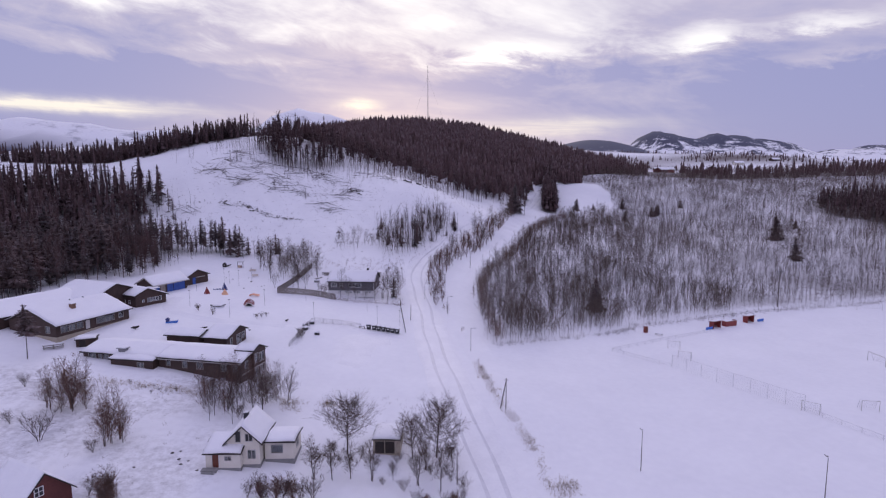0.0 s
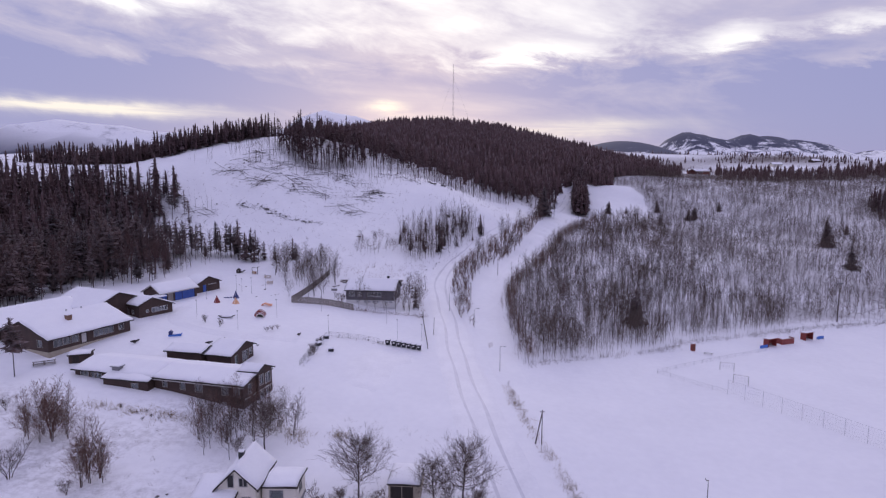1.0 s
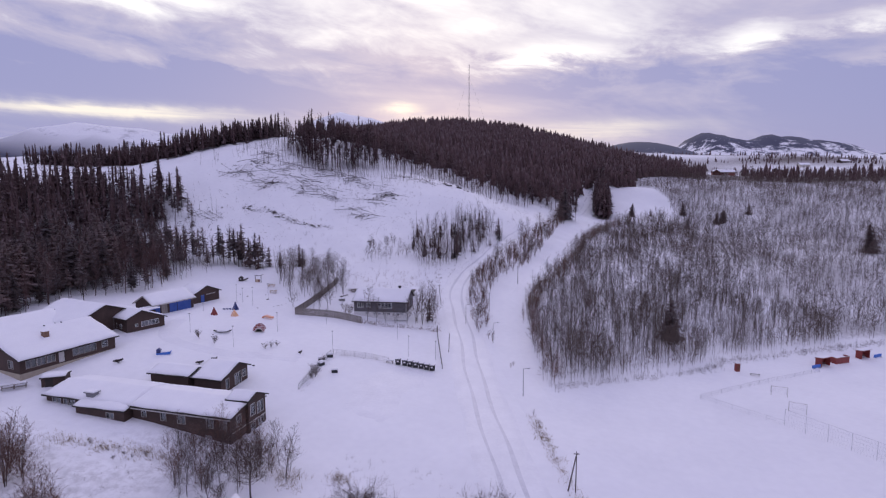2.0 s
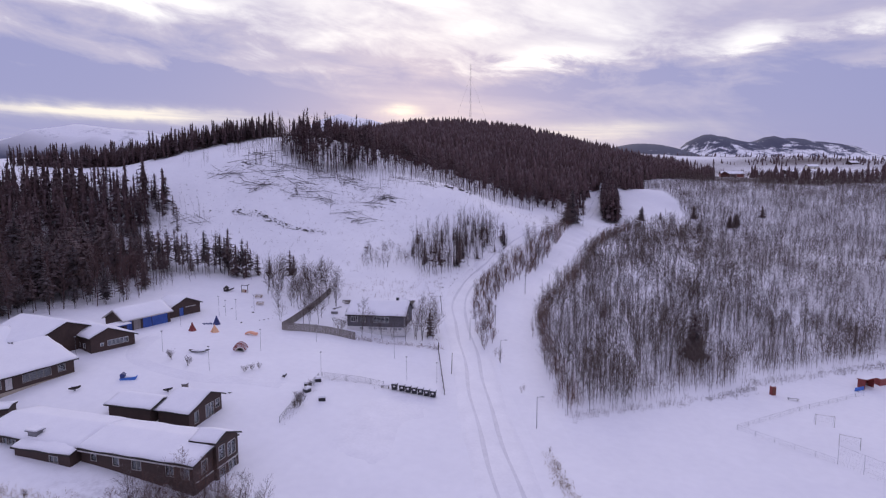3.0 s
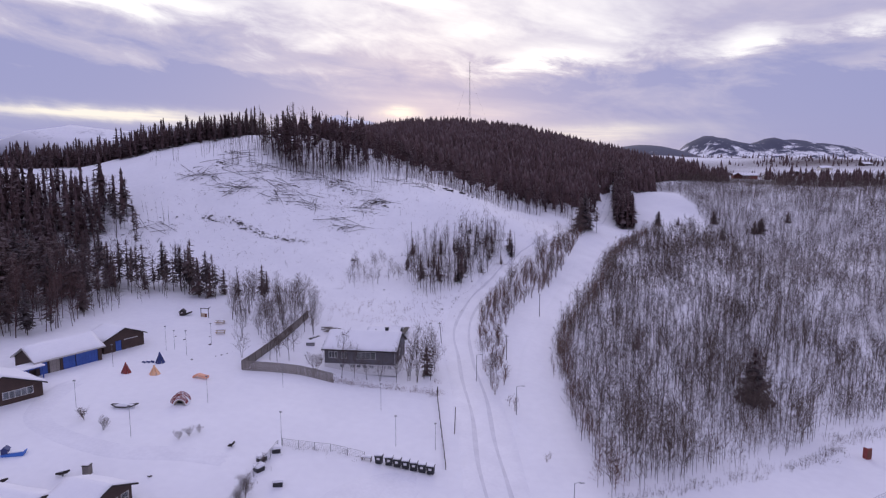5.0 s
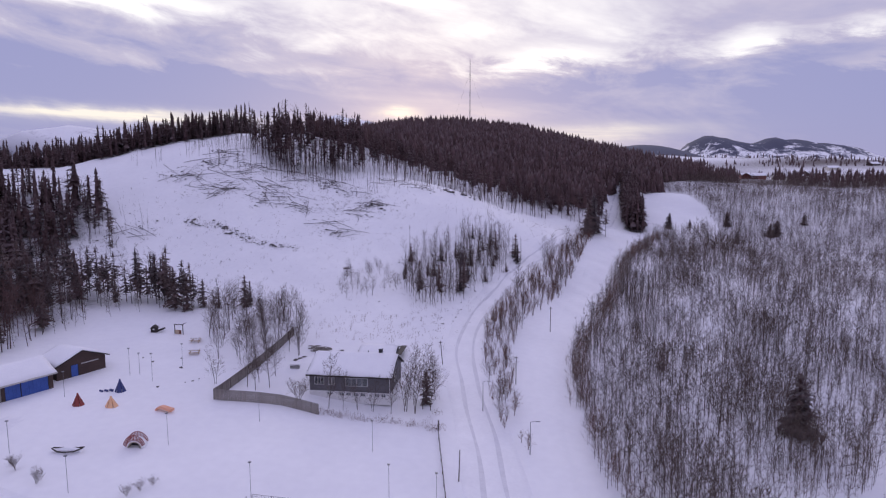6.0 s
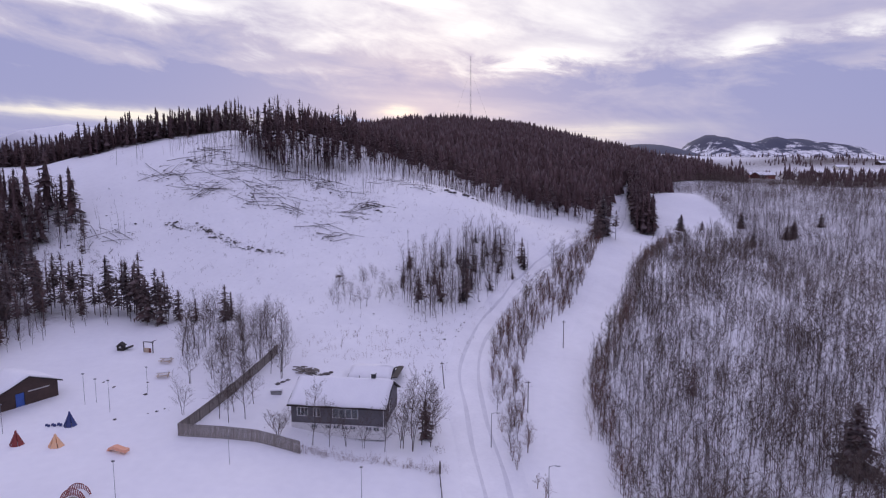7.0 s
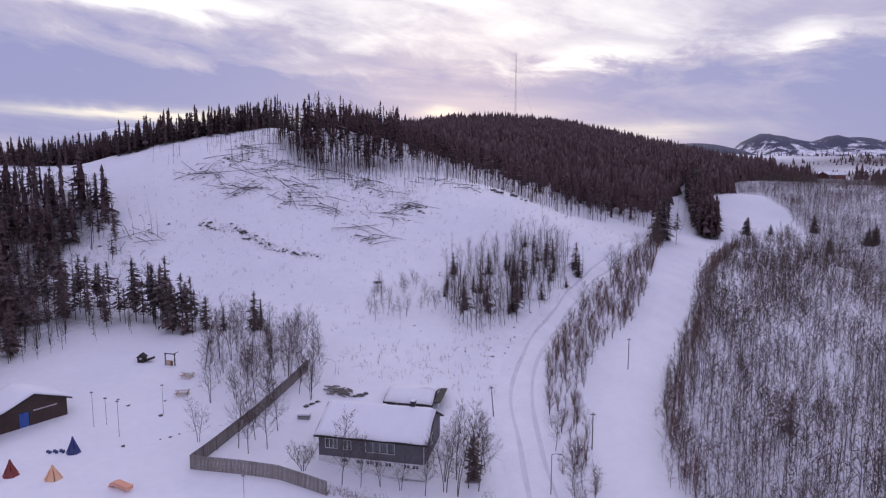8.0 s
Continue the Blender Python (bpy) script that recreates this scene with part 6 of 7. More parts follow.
FACE = [(-112, 268), (-96, 268), (-80, 268), (-62, 266), (-44, 272), (-30, 278), (-12, 280), (4, 296), (16, 316), (-14, 316), (-46, 304), (-63, 284), (-74, 276), (-90, 286), (-98, 305), (-110, 290)]
for x, y in np.concatenate([scatter([(-112, 270), (-96, 270), (-80, 270), (-60, 272), (-50, 284), (-60, 290), (-78, 290), (-98, 305), (-110, 290)], 150, 110), scatter([(-50, 280), (-12, 286), (8, 300), (16, 316), (-40, 310)], 100, 111), scatter([(-130, 262), (-116, 258), (-112, 270), (-128, 275)], 10, 112), scatter([(-116, 226), (-104, 222), (-100, 236), (-112, 244)], 14, 119)]):
    plant(rnd.choice(dead), x, y, rnd.uniform(0.3, 1.0), rnd.uniform(0, 360))
face_spots = scatter(FACE, 420, 120)
stuff("dead_stems", dead_shapes, face_spots, 0.2 + 0.75 * np.random.default_rng(121).uniform(0, 1, len(face_spots)) ** 1.5, 122, TWIGS, "thin dead stems and poles still standing on the cut-over face", "dead stems")
thin_tops = [tree_thing("thin_spruce", spruce_shape(540 + i, 13 + 1.5 * i, 0.75, 20, 4, 1, 0.15, 0.5, body=0.08, thin=0.45), BARK, NEEDLES, "tall thin half-bare spruce still standing on the brow", "thin spruces") for i in range(2)]
for x, y, s in ((-101.5, 303, 0.95), (-99.0, 305, 0.8), (-97.2, 301, 1.05), (-103.5, 308, 0.7), (-95.5, 299, 0.9), (-26.5, 240.4, 0.55), (6.0, 247.9, 0.6), (3.8, 250, 0.5)):
    plant(rnd.choice(thin_tops), x, y, s, rnd.uniform(0, 360))
brash = np.concatenate([scatter([(-112, 258), (-96, 254), (-60, 254), (-40, 260), (-36, 270), (-60, 290), (-96, 275)], 450, 113), along([(-95, 243), (-82, 242), (-72, 237), (-59, 233)], 120, 0.9, 116), np.array([(h[0], h[1]) for h in HEAPS for _ in range(14)]) + np.random.default_rng(118).normal(0, 2.5, (14 * len(HEAPS), 2)), scatter([(-118, 236), (-96, 222), (-84, 214), (-100, 214), (-120, 226)], 160, 117)])
stuff("brash", tuft, brash, np.random.default_rng(114).uniform(0.6, 1.6, len(brash)), 115, TWIGS, "cut branches and brash lying on the snowy slope", "brash")

# ---- fences, poles and lamps ----


def board_fence(name, points, height, label, gap=0.16):
    """A close-boarded fence: posts, two rails and boards, following the ground."""
    ob = thing(name, label, "fence", pose(0, 0, 0))
    board = Geo().box(-0.068, 0.068, -0.012, 0.012, -0.1, height).mesh("board")
    board.materials.append(FENCEWOOD)
    post = Geo().box(-0.06, 0.06, -0.06, 0.06, -0.3, height - 0.1).mesh("post")
    post.materials.append(FENCEWOOD)
    for (x0, y0), (x1, y1) in zip(points, points[1:]):
        length, turn = math.hypot(x1 - x0, y1 - y0), math.degrees(math.atan2(y1 - y0, x1 - x0))
        n = int(length / gap)
        for i in range(n):
            f = (i + 0.5) / n
            x, y = x0 + (x1 - x0) * f, y0 + (y1 - y0) * f
            q = new("board", board)
            q.parent = ob
            q.matrix_basis = pose(x, y, on(x, y) + 0.03 * math.sin(i * 2.3), 0, 0, turn + 1.5 * math.sin(i * 1.7))
        for i in range(int(length / 2.4) + 1):
            f = min(1, i * 2.4 / length)
            x, y = x0 + (x1 - x0) * f, y0 + (y1 - y0) * f
            q = new("post", post)
            q.parent = ob
            q.matrix_basis = pose(x, y, on(x, y), 0, 0, turn) @ pose(0, 0.09, 0)
        for h in (0.4, height - 0.35):
            pts = [(x0 + (x1 - x0) * f, y0 + (y1 - y0) * f) for f in np.linspace(0, 1, max(2, int(length / 2)))]
            off = pose(0, 0, 0, 0, 0, turn) @ Vector((0, 0.03, 0))
            part("rail", Geo().tube([(x + off.x, y + off.y, on(x, y) + h) for x, y in pts], [0.035] * len(pts), 4), FENCEWOOD, ob)
    return ob


def mesh_fence(name, points, height, label, step=2.5, wires=5, mat=STEEL, category="fence", radius=0.035):
    """A light wire fence: posts, wires and a top rail, following the ground."""
    ob = thing(name, label, category, pose(0, 0, 0))
    post = Geo().tube([(0, 0, -0.3), (0, 0, height)], (radius, radius), 6).mesh("post")
    post.materials.append(mat)
    stops = []
    for (x0, y0), (x1, y1) in zip(points, points[1:]):
        n = max(1, round(math.hypot(x1 - x0, y1 - y0) / step))
        stops += [(x0 + (x1 - x0) * i / n, y0 + (y1 - y0) * i / n) for i in range(n)]
    stops.append(points[-1])
    for x, y in stops:
        q = new("post", post)
        q.parent = ob
        q.matrix_basis = pose(x, y, on(x, y))
    for k in range(wires):
        h = height * (k + 1) / wires
        r = radius * 0.6 if k == wires - 1 else 0.008
        part("top_rail" if k == wires - 1 else "wire", Geo().tube([(x, y, on(x, y) + h - 0.02) for x, y in stops], [r] * len(stops), 4), mat, ob)
    mesh = Geo()
    for (x0, y0), (x1, y1) in zip(stops, stops[1:]):
        for i in range(8):
            a, b = i / 8, (i + 1) / 8
            for f, g, h0, h1 in ((a, b, 0.0, height), (a, b, height, 0.0)):
                xa, ya, xb, yb = x0 + (x1 - x0) * f, y0 + (y1 - y0) * f, x0 + (x1 - x0) * g, y0 + (y1 - y0) * g
                mesh.tube([(xa, ya, on(xa, ya) + h0), (xb, yb, on(xb, yb) + h1)], (0.006, 0.006), 3, caps=False)
    part("netting", mesh, mat, ob)
    return ob


board_fence("board_fence", [(-43.6, 186.2), (-46.8, 157.6), (-36.6, 158.6), (-34.0, 158.2), (-30.4, 157.6)], 1.75, "weathered grey-brown board fence round the garden")
mesh_fence("wire_fence", [(-32.6, 116.0), (-31.4, 132.6)], 1.1, "low wire fence along the school yard, half snowed in")
mesh_fence("wire_fence", [(-31.0, 133.2), (-24.6, 133.6), (-19.9, 132.9)], 1.1, "low wire fence behind the bins")
mesh_fence("wire_fence", [(-12.1, 156.2), (-9.2, 133.4)], 1.0, "dark leaning wire fence beside the road", mat=POLEWOOD, step=3, radius=0.06)
mesh_fence("pitch_fence", [(51, 122.2), (61, 108), (66.6, 99.6)], 3.0, "tall light net fence along the sports pitch", step=3.4, mat=FROSTED)
mesh_fence("pitch_rail", [(73.7, 152.6), (56, 142.4), (40.6, 132.4), (51, 122.2)], 0.9, "low rail round the sports pitch", step=3.0, wires=2, mat=FROSTED)
mesh_fence("pitch_rail", [(66.6, 99.6), (72.7, 88.3), (82, 74)], 0.9, "low snowed-in rail beside the pitch", step=3.0, wires=2, mat=FROSTED)
mesh_fence("pitch_rail", [(109, 180), (130, 184.5), (150, 186), (190, 190)], 1.0, "low rail along the far end of the pitch", step=3.0, wires=2, mat=FROSTED)


def lamp_post(x, y, h, label, arm=0.9, turn=0, lean=0, group="street lamps", mat=STEEL, name="street_lamp"):
    ob = thing(name, label, "lamp", pose(x, y, on(x, y), lean, 0, turn), group)
    part("pole", Geo().tube([(0, 0, -0.3), (0, 0, h * 0.5), (0, 0, h)], (0.07, 0.055, 0.04), 8), mat, ob)
    if arm:
        part("arm", Geo().tube([(0, 0, h - 0.02), (arm * 0.5, 0, h + 0.12), (arm, 0, h + 0.15)], (0.035, 0.03, 0.03), 6), mat, ob)
        part("lamp_head", Geo().box(arm - 0.15, arm + 0.4, -0.12, 0.12, h + 0.1, h + 0.2), mat, ob)
        part("snow_cap", Geo().box(arm - 0.12, arm + 0.37, -0.1, 0.1, h + 0.204, h + 0.27), ROOFSNOW, ob)
    return ob


lamp_post(6.2, 125.0, 5.2, "slim grey street lamp at the junction", 0.7, 0)
lamp_post(1.2, 152.4, 4.8, "slim grey street lamp beside the shrubs", 0.9, 0)
lamp_post(29.2, 78.4, 6.2, "wooden lamp pole standing in the snowfield", 0.3, 90, mat=POLEWOOD)
lamp_post(52.0, 71.5, 6.2, "wooden lamp pole standing in the snowfield", 0.3, 90, mat=POLEWOOD)
lamp_post(1.8, 72.4, 5.4, "wooden lamp pole with a wide head in the garden", 0.5, 180, mat=POLEWOOD)
lamp_post(-5.4, 163.6, 5.0, "slim street lamp beside the ploughed road", 0.8, 0)


def pole(x, y, h, label, r=0.08, lean=0.0, turn=0.0, name="wooden_pole", group="poles", mat=POLEWOOD, cap=True):
    ob = thing(name, label, "pole", pose(x, y, on(x, y), 0, lean, turn), group)
    part("shaft", Geo().tube([(0, 0, -0.3), (0, 0, h * 0.6), (0, 0, h)], (r, r * 0.85, r * 0.7), 8), mat, ob)
    if cap:
        part("crosspiece", Geo().box(-0.35, 0.35, -0.05, 0.05, h - 0.35, h - 0.25), mat, ob)
    return ob


stay = pole(10.9, 94.5, 5.6, "double wooden pole with a slanting stay", cap=True)
part("stay_pole", Geo().tube([(-1.0, 0.2, -0.3), (-0.05, 0, 5.0)], (0.1, 0.08), 8), POLEWOOD, stay)
pole(0.5, 174.4, 5.2, "thin wooden pole along the track")
pole(9.6, 200.8, 5.6, "thin wooden pole along the track")
pole(36, 293, 6.4, "wooden pole with crosspiece along the track")
pole(-3.1, 197.6, 4.0, "short wooden pole beside the road")
pole(-8.5, 143.5, 4.2, "plain wooden pole beside the road", lean=2, cap=False)
pole(-12.9, 179.4, 4.6, "leaning wooden pole at the garden corner", lean=-5)
pole(-12.0, 156.3, 1.6, "short stout fence post at the garden corner", cap=False, r=0.14)
for k, (x, y, h) in enumerate(((109, 182, 11.5), (182, 215, 11.5))):
    flood = pole(x, y, h, "tall floodlight mast at the edge of the pitch", r=0.16, name="floodlight_mast", group="floodlights")
    part("floodlight", Geo().box(-0.9, 0.9, -0.12, 0.12, h, h + 0.35), STEEL, flood)
for x, y, h in ((-20.3, 147.9, 4.4), (-16.4, 137.4, 4.4), (-10.9, 138.0, 3.8), (-31.2, 133.4, 4.6), (-37.6, 152.4, 3.6), (-62.6, 137.3, 4.0), (-50.5, 130.9, 4.2), (-45.9, 142.9, 4.2), (-64.0, 163.8, 4.6), (-59.2, 162.2, 4.6), (-67.9, 153.8, 3.8), (-57.8, 169.2, 4.0), (-62.8, 164.6, 3.6), (-76.4, 120.6, 3.6), (-75.0, 131.0, 3.8)):
    ob = thing("yard_pole", "thin grey steel pole in the school yard", "pole", pose(x, y, on(x, y)), "yard poles")
    part("shaft", Geo().tube([(0, 0, -0.2), (0, 0, h)], (0.03, 0.025), 6), STEEL, ob)
    part("head", Geo().box(-0.16, 0.16, -0.1, 0.1, h, h + 0.12), STEEL, ob)

# guyed mast on the wooded hill
mx, my = -19.0, 745.0
mast = thing("radio_mast", "tall thin guyed radio mast on the wooded hill", "mast", pose(mx, my, on(mx, my)))
g = Geo()
for a in range(3):
    t = a * 2.094
    g.tube([(0.8 * math.cos(t), 0.8 * math.sin(t), -1), (0.5 * math.cos(t), 0.5 * math.sin(t), 77)], (0.14, 0.10), 5)
part("lattice", g, STEEL, mast)
braces = Geo()
for k in range(38):
    z, t = k * 2.0, k * 2.094
    braces.tube([(0.75 * math.cos(t), 0.75 * math.sin(t), z), (0.75 * math.cos(t + 2.094), 0.75 * math.sin(t + 2.094), z + 2)], (0.05, 0.05), 4)
part("braces", braces, STEEL, mast)
for a in range(3):
    t = a * 2.094 + 0.5
    part("guy_wire", Geo().tube([(0, 0, 62), (30 * math.cos(t), 30 * math.sin(t), -6)], (0.04, 0.04), 4), STEEL, mast)

# ---- school yard ----


def wheelie_bin(x, y, rz, label="black wheeled waste bin with snow on the lid"):
    ob = thing("waste_bin", label, "bin", pose(x, y, on(x, y), 0, 0, rz), "row of waste bins")
    b = Geo()
    v = [(-0.42, -0.34, 0.1), (0.42, -0.34, 0.1), (0.42, 0.34, 0.1), (-0.42, 0.34, 0.1), (-0.5, -0.42, 1.08), (0.5, -0.42, 1.08), (0.5, 0.42, 1.08), (-0.5, 0.42, 1.08)]
    b.add(v, ((3, 2, 1, 0), (4, 5, 6, 7), (0, 1, 5, 4), (1, 2, 6, 5), (2, 3, 7, 6), (3, 0, 4, 7)))
    part("body", b, BLACK, ob)
    part("lid", Geo().box(-0.53, 0.53, -0.47, 0.45, 1.084, 1.16), BLACK, ob)
    part("sign_plate", Geo().box(-0.2, 0.2, -0.44, -0.40, 0.62, 0.92), WHITE, ob)
    part("snow_cap", Geo().box(-0.48, 0.48, -0.4, 0.42, 1.164, 1.32), ROOFSNOW, ob)
    for wx in (-0.36, 0.36):
        part("wheel", Geo().tube([(wx - 0.04, 0.36, 0.06), (wx + 0.04, 0.36, 0.06)], (0.12, 0.12), 10), BLACK, ob)
    return ob


for k in range(7):
    f = k / 6
    wheelie_bin(-17.9 + 6.6 * f + (0.25 if k else 0), 132.6 - 0.7 * f, -6 + rnd.uniform(-4, 4))
trailer = thing("bench", "snow-covered wooden bench beside the bins", "bench", pose(-19.6, 132.8, on(-19.6, 132.8), 0, 0, -5))
part("seat", Geo().box(-0.7, 0.7, -0.25, 0.25, 0.42, 0.48), FENCEWOOD, trailer)
part("snow_cap", Geo().box(-0.66, 0.66, -0.22, 0.22, 0.484, 0.7), ROOFSNOW, trailer)
for lx in (-0.6, 0.6):
    part("leg", Geo().box(lx - 0.05, lx + 0.05, -0.2, 0.2, -0.1, 0.42), FENCEWOOD, trailer)

kit = {n: surface(n, d, l, 2.0, 0.55) for n, d, l in (("red_paint", (0.17, 0.025, 0.022), (0.30, 0.055, 0.045)), ("orange_plastic", (0.74, 0.34, 0.20), (0.86, 0.46, 0.31)), ("yellow_plastic", (0.78, 0.42, 0.22), (0.88, 0.54, 0.32)),
                                                             ("dark_blue_plastic", (0.02, 0.03, 0.12), (0.05, 0.07, 0.22)), ("bright_blue_plastic", (0.03, 0.12, 0.45), (0.07, 0.22, 0.65)), ("pale_wood", (0.42, 0.32, 0.22), (0.58, 0.46, 0.34)))}

# arched play tunnel: concrete pipe under a red railed hump
x, y = -49.4, 141.2
tunnel = thing("play_tunnel", "red-railed play bridge over a round tunnel", "play tunnel", pose(x, y, on(x, y), 0, 0, 8))
half = np.linspace(0, math.pi, 15)
outer = [(1.75 * math.cos(t), 0, 1.25 * math.sin(t)) for t in half]
inner = [(1.25 * math.cos(t), 0, 0.95 * math.sin(t)) for t in half[::-1]]
part("hump", Geo().prism(outer + inner, (0, 2.2, 0)), ROOFSNOW, tunnel, "snow-covered hump of the bridge")
part("pipe", Geo().prism([(p[0] * 0.99, -0.06, p[2] * 0.99) for p in inner[::-1]] + [(p[0] * 0.86, -0.06, p[2] * 0.86) for p in inner], (0, 2.2, 0)), BEIGE, tunnel, "pale concrete tunnel pipe")
# added black plate that stands in for the darkness inside the tunnel
part("tunnel_dark", Geo().prism([(p[0] * 0.85, 1.6, p[2] * 0.85) for p in inner], (0, 0.05, 0)), BLACK, tunnel)
for yy in (-0.03, 2.23):
    arc = [(1.95 * math.cos(t), yy, 0.12 + 1.75 * math.sin(t)) for t in half[1:-1]]
    part("handrail", Geo().tube(arc, [0.06] * len(arc), 5), kit["red_paint"], tunnel)
    for k in range(17):
        t = 0.3 + (math.pi - 0.6) * k / 16
        low_p, top_p = Vector((1.45 * math.cos(t), yy, 1.08 * math.sin(t))), Vector((1.95 * math.cos(t), yy, 0.12 + 1.75 * math.sin(t)))
        part("baluster", Geo().tube([low_p, top_p], (0.085, 0.085), 4), kit["red_paint"], tunnel)


def play_cone(name, x, y, h, r, mat, label, snow=True, sides=6):
    ob = thing(name, label, "play tent", pose(x, y, on(x, y), 0, 0, 20))
    ring = [(r * math.cos(2 * math.pi * k / sides), r * math.sin(2 * math.pi * k / sides), 0) for k in range(sides)]
    for k in range(sides):
        a, b = Vector(ring[k]), Vector(ring[(k + 1) % sides])
        top = Vector((0, 0, h))
        ta, tb = top + (a - top) * 0.14, top + (b - top) * 0.14
        out = ((a + b) / 2).normalized() * 0.04
        q = [a + (b - a) * 0.06 - Vector((0, 0, 0.1)), a + (b - a) * 0.94 - Vector((0, 0, 0.1)), ta + (tb - ta) * 0.9, ta + (tb - ta) * 0.1]
        part("panel", Geo().prism(q, out), mat, ob)
    part("top_cap", Geo().tube([(0, 0, h * 0.8), (0, 0, h * 1.02)], (r * 0.22, r * 0.12), 6), mat, ob)
    return ob


play_cone("play_tent", -64.2, 151.6, 1.75, 0.85, kit["red_paint"], "small red pointed play tent dusted with snow")
play_cone("play_cone", -59.6, 152.2, 1.5, 0.95, kit["yellow_plastic"], "orange-yellow play cone in the snow")
climb = play_cone("slide_tower", -61.7, 157.6, 1.9, 0.85, kit["dark_blue_plastic"], "dark blue play tower with climbing holds")
for k in range(6):
    part("hold", Geo().box(-1.2 - 0.35 * k, -0.95 - 0.35 * k, -0.2 + 0.3 * (k % 2), 0.1 + 0.3 * (k % 2), 0.05, 0.4), kit["dark_blue_plastic"], climb)
ox, oy = -51.6, 152.2
hump2 = thing("play_wave", "orange arched play wave in the snow", "play wave", pose(ox, oy, on(ox, oy), 0, 0, -12))
wave = [(-1.9, 0.1), (-1.4, 0.75), (-0.5, 1.05), (0.3, 0.9), (1.1, 0.75), (1.9, 0.7)]
for k, ((xa, za), (xb, zb)) in enumerate(zip(wave, wave[1:])):
    part("segment", Geo().prism([(xa, -0.5, za), (xb - 0.03, -0.5, zb), (xb - 0.03, -0.5, zb - 0.5), (xa, -0.5, za - 0.45)], (0, 1.0, 0)), kit["orange_plastic"], hump2)

tunnel.scale = (0.68, 0.5, 0.92)
hump2.scale = (0.75, 0.75, 0.75)
# sandpit rim like a boat, swing sets, benches, well-like play house
bx, by = -56.3, 138.8
boat = thing("play_boat", "grey boat-shaped sandpit rim filled with snow", "sandpit", pose(bx, by, on(bx, by), 0, 0, 5))
for s in (-0.55, 0.55):
    part("side_board", Geo().tube([(-1.9, s * 0.2, 0.55), (-1.0, s, 0.32), (0, s * 1.1, 0.27), (1.0, s, 0.32), (1.9, s * 0.2, 0.6)], [0.09] * 5, 5), DARKTRIM, boat)
part("snow_fill", Geo().tube([(-1.5, 0, 0.25), (0, 0, 0.22), (1.5, 0, 0.25)], (0.2, 0.5, 0.2), 10), ROOFSNOW, boat)


def spring_toy(x, y, label, s=1.0, name="spring_rocker", mat=None):
    ob = thing(name, label, "rocker", pose(x, y, on(x, y), 0, 0, rnd.uniform(0, 90)), "spring rockers")
    m = mat or DARKTRIM
    part("spring", Geo().tube([(0, 0, -0.1), (0, 0, 0.3 * s)], (0.12 * s, 0.12 * s), 8), STEEL, ob)
    part("body", Geo().tube([(-0.7 * s, 0, 0.45 * s), (-0.2 * s, 0, 0.35 * s), (0.4 * s, 0, 0.4 * s), (0.7 * s, 0, 0.5 * s)], (0.1 * s, 0.2 * s, 0.18 * s, 0.1 * s), 7), m, ob)
    part("seat", Geo().box(-0.3 * s, 0.15 * s, -0.22 * s, 0.22 * s, 0.53 * s, 0.6 * s), m, ob)
    part("snow_cap", Geo().box(-0.28 * s, 0.13 * s, -0.2 * s, 0.2 * s, 0.604 * s, 0.7 * s), ROOFSNOW, ob)
    return ob


spring_toy(-57.9, 118.6, "dark spring rocker capped with snow")
spring_toy(-52.6, 121.2, "dark spring rocker capped with snow")
spring_toy(-66.4, 118.8, "dark play seat half buried in snow", 1.2)
spring_toy(-43.2, 122.8, "small dark stool in the snow", 0.4, "low_stool")
# rocker shape reused here for a pair of low grey sign boxes
spring_toy(-37.2, 131.4, "low dark rocker shape in place of two grey sign boxes", 0.9)
bin_yard = thing("litter_bin", "brown wooden litter bin in the yard", "bin", pose(-50.2, 122.0, on(-50.2, 122.0)))
part("body", Geo().box(-0.38, 0.38, -0.35, 0.35, -0.1, 1.1), FENCEWOOD, bin_yard)
part("lid", Geo().box(-0.42, 0.42, -0.4, 0.4, 1.104, 1.18), DARKTRIM, bin_yard)
part("snow_cap", Geo().box(-0.36, 0.36, -0.33, 0.33, 1.184, 1.3), ROOFSNOW, bin_yard)
sx, sy = -61.6, 124.0
hut = thing("play_boat", "bright blue play boat with a small dark hut, snowed in", "play boat", pose(sx, sy, on(sx, sy), 0, 0, 18))
part("hull", Geo().prism([(-0.8, -0.6, -0.1), (2.4, -0.6, -0.1), (2.7, -0.6, 0.62), (-0.9, -0.6, 0.35)], (0, 1.2, 0)), kit["bright_blue_plastic"], hut)
part("deck_snow", Geo().box(0.2, 2.5, -0.5, 0.5, 0.52, 0.7), ROOFSNOW, hut)
part("cabin", Geo().box(-0.8, 0.2, -0.5, 0.5, 0.3, 1.1), kit["dark_blue_plastic"], hut)
part("cabin_roof", Geo().prism([(-0.95, -0.6, 1.1), (0.35, -0.6, 1.1), (-0.3, -0.6, 1.65)], (0, 1.2, 0)), kit["dark_blue_plastic"], hut)
hut.scale = (0.72, 0.72, 0.72)


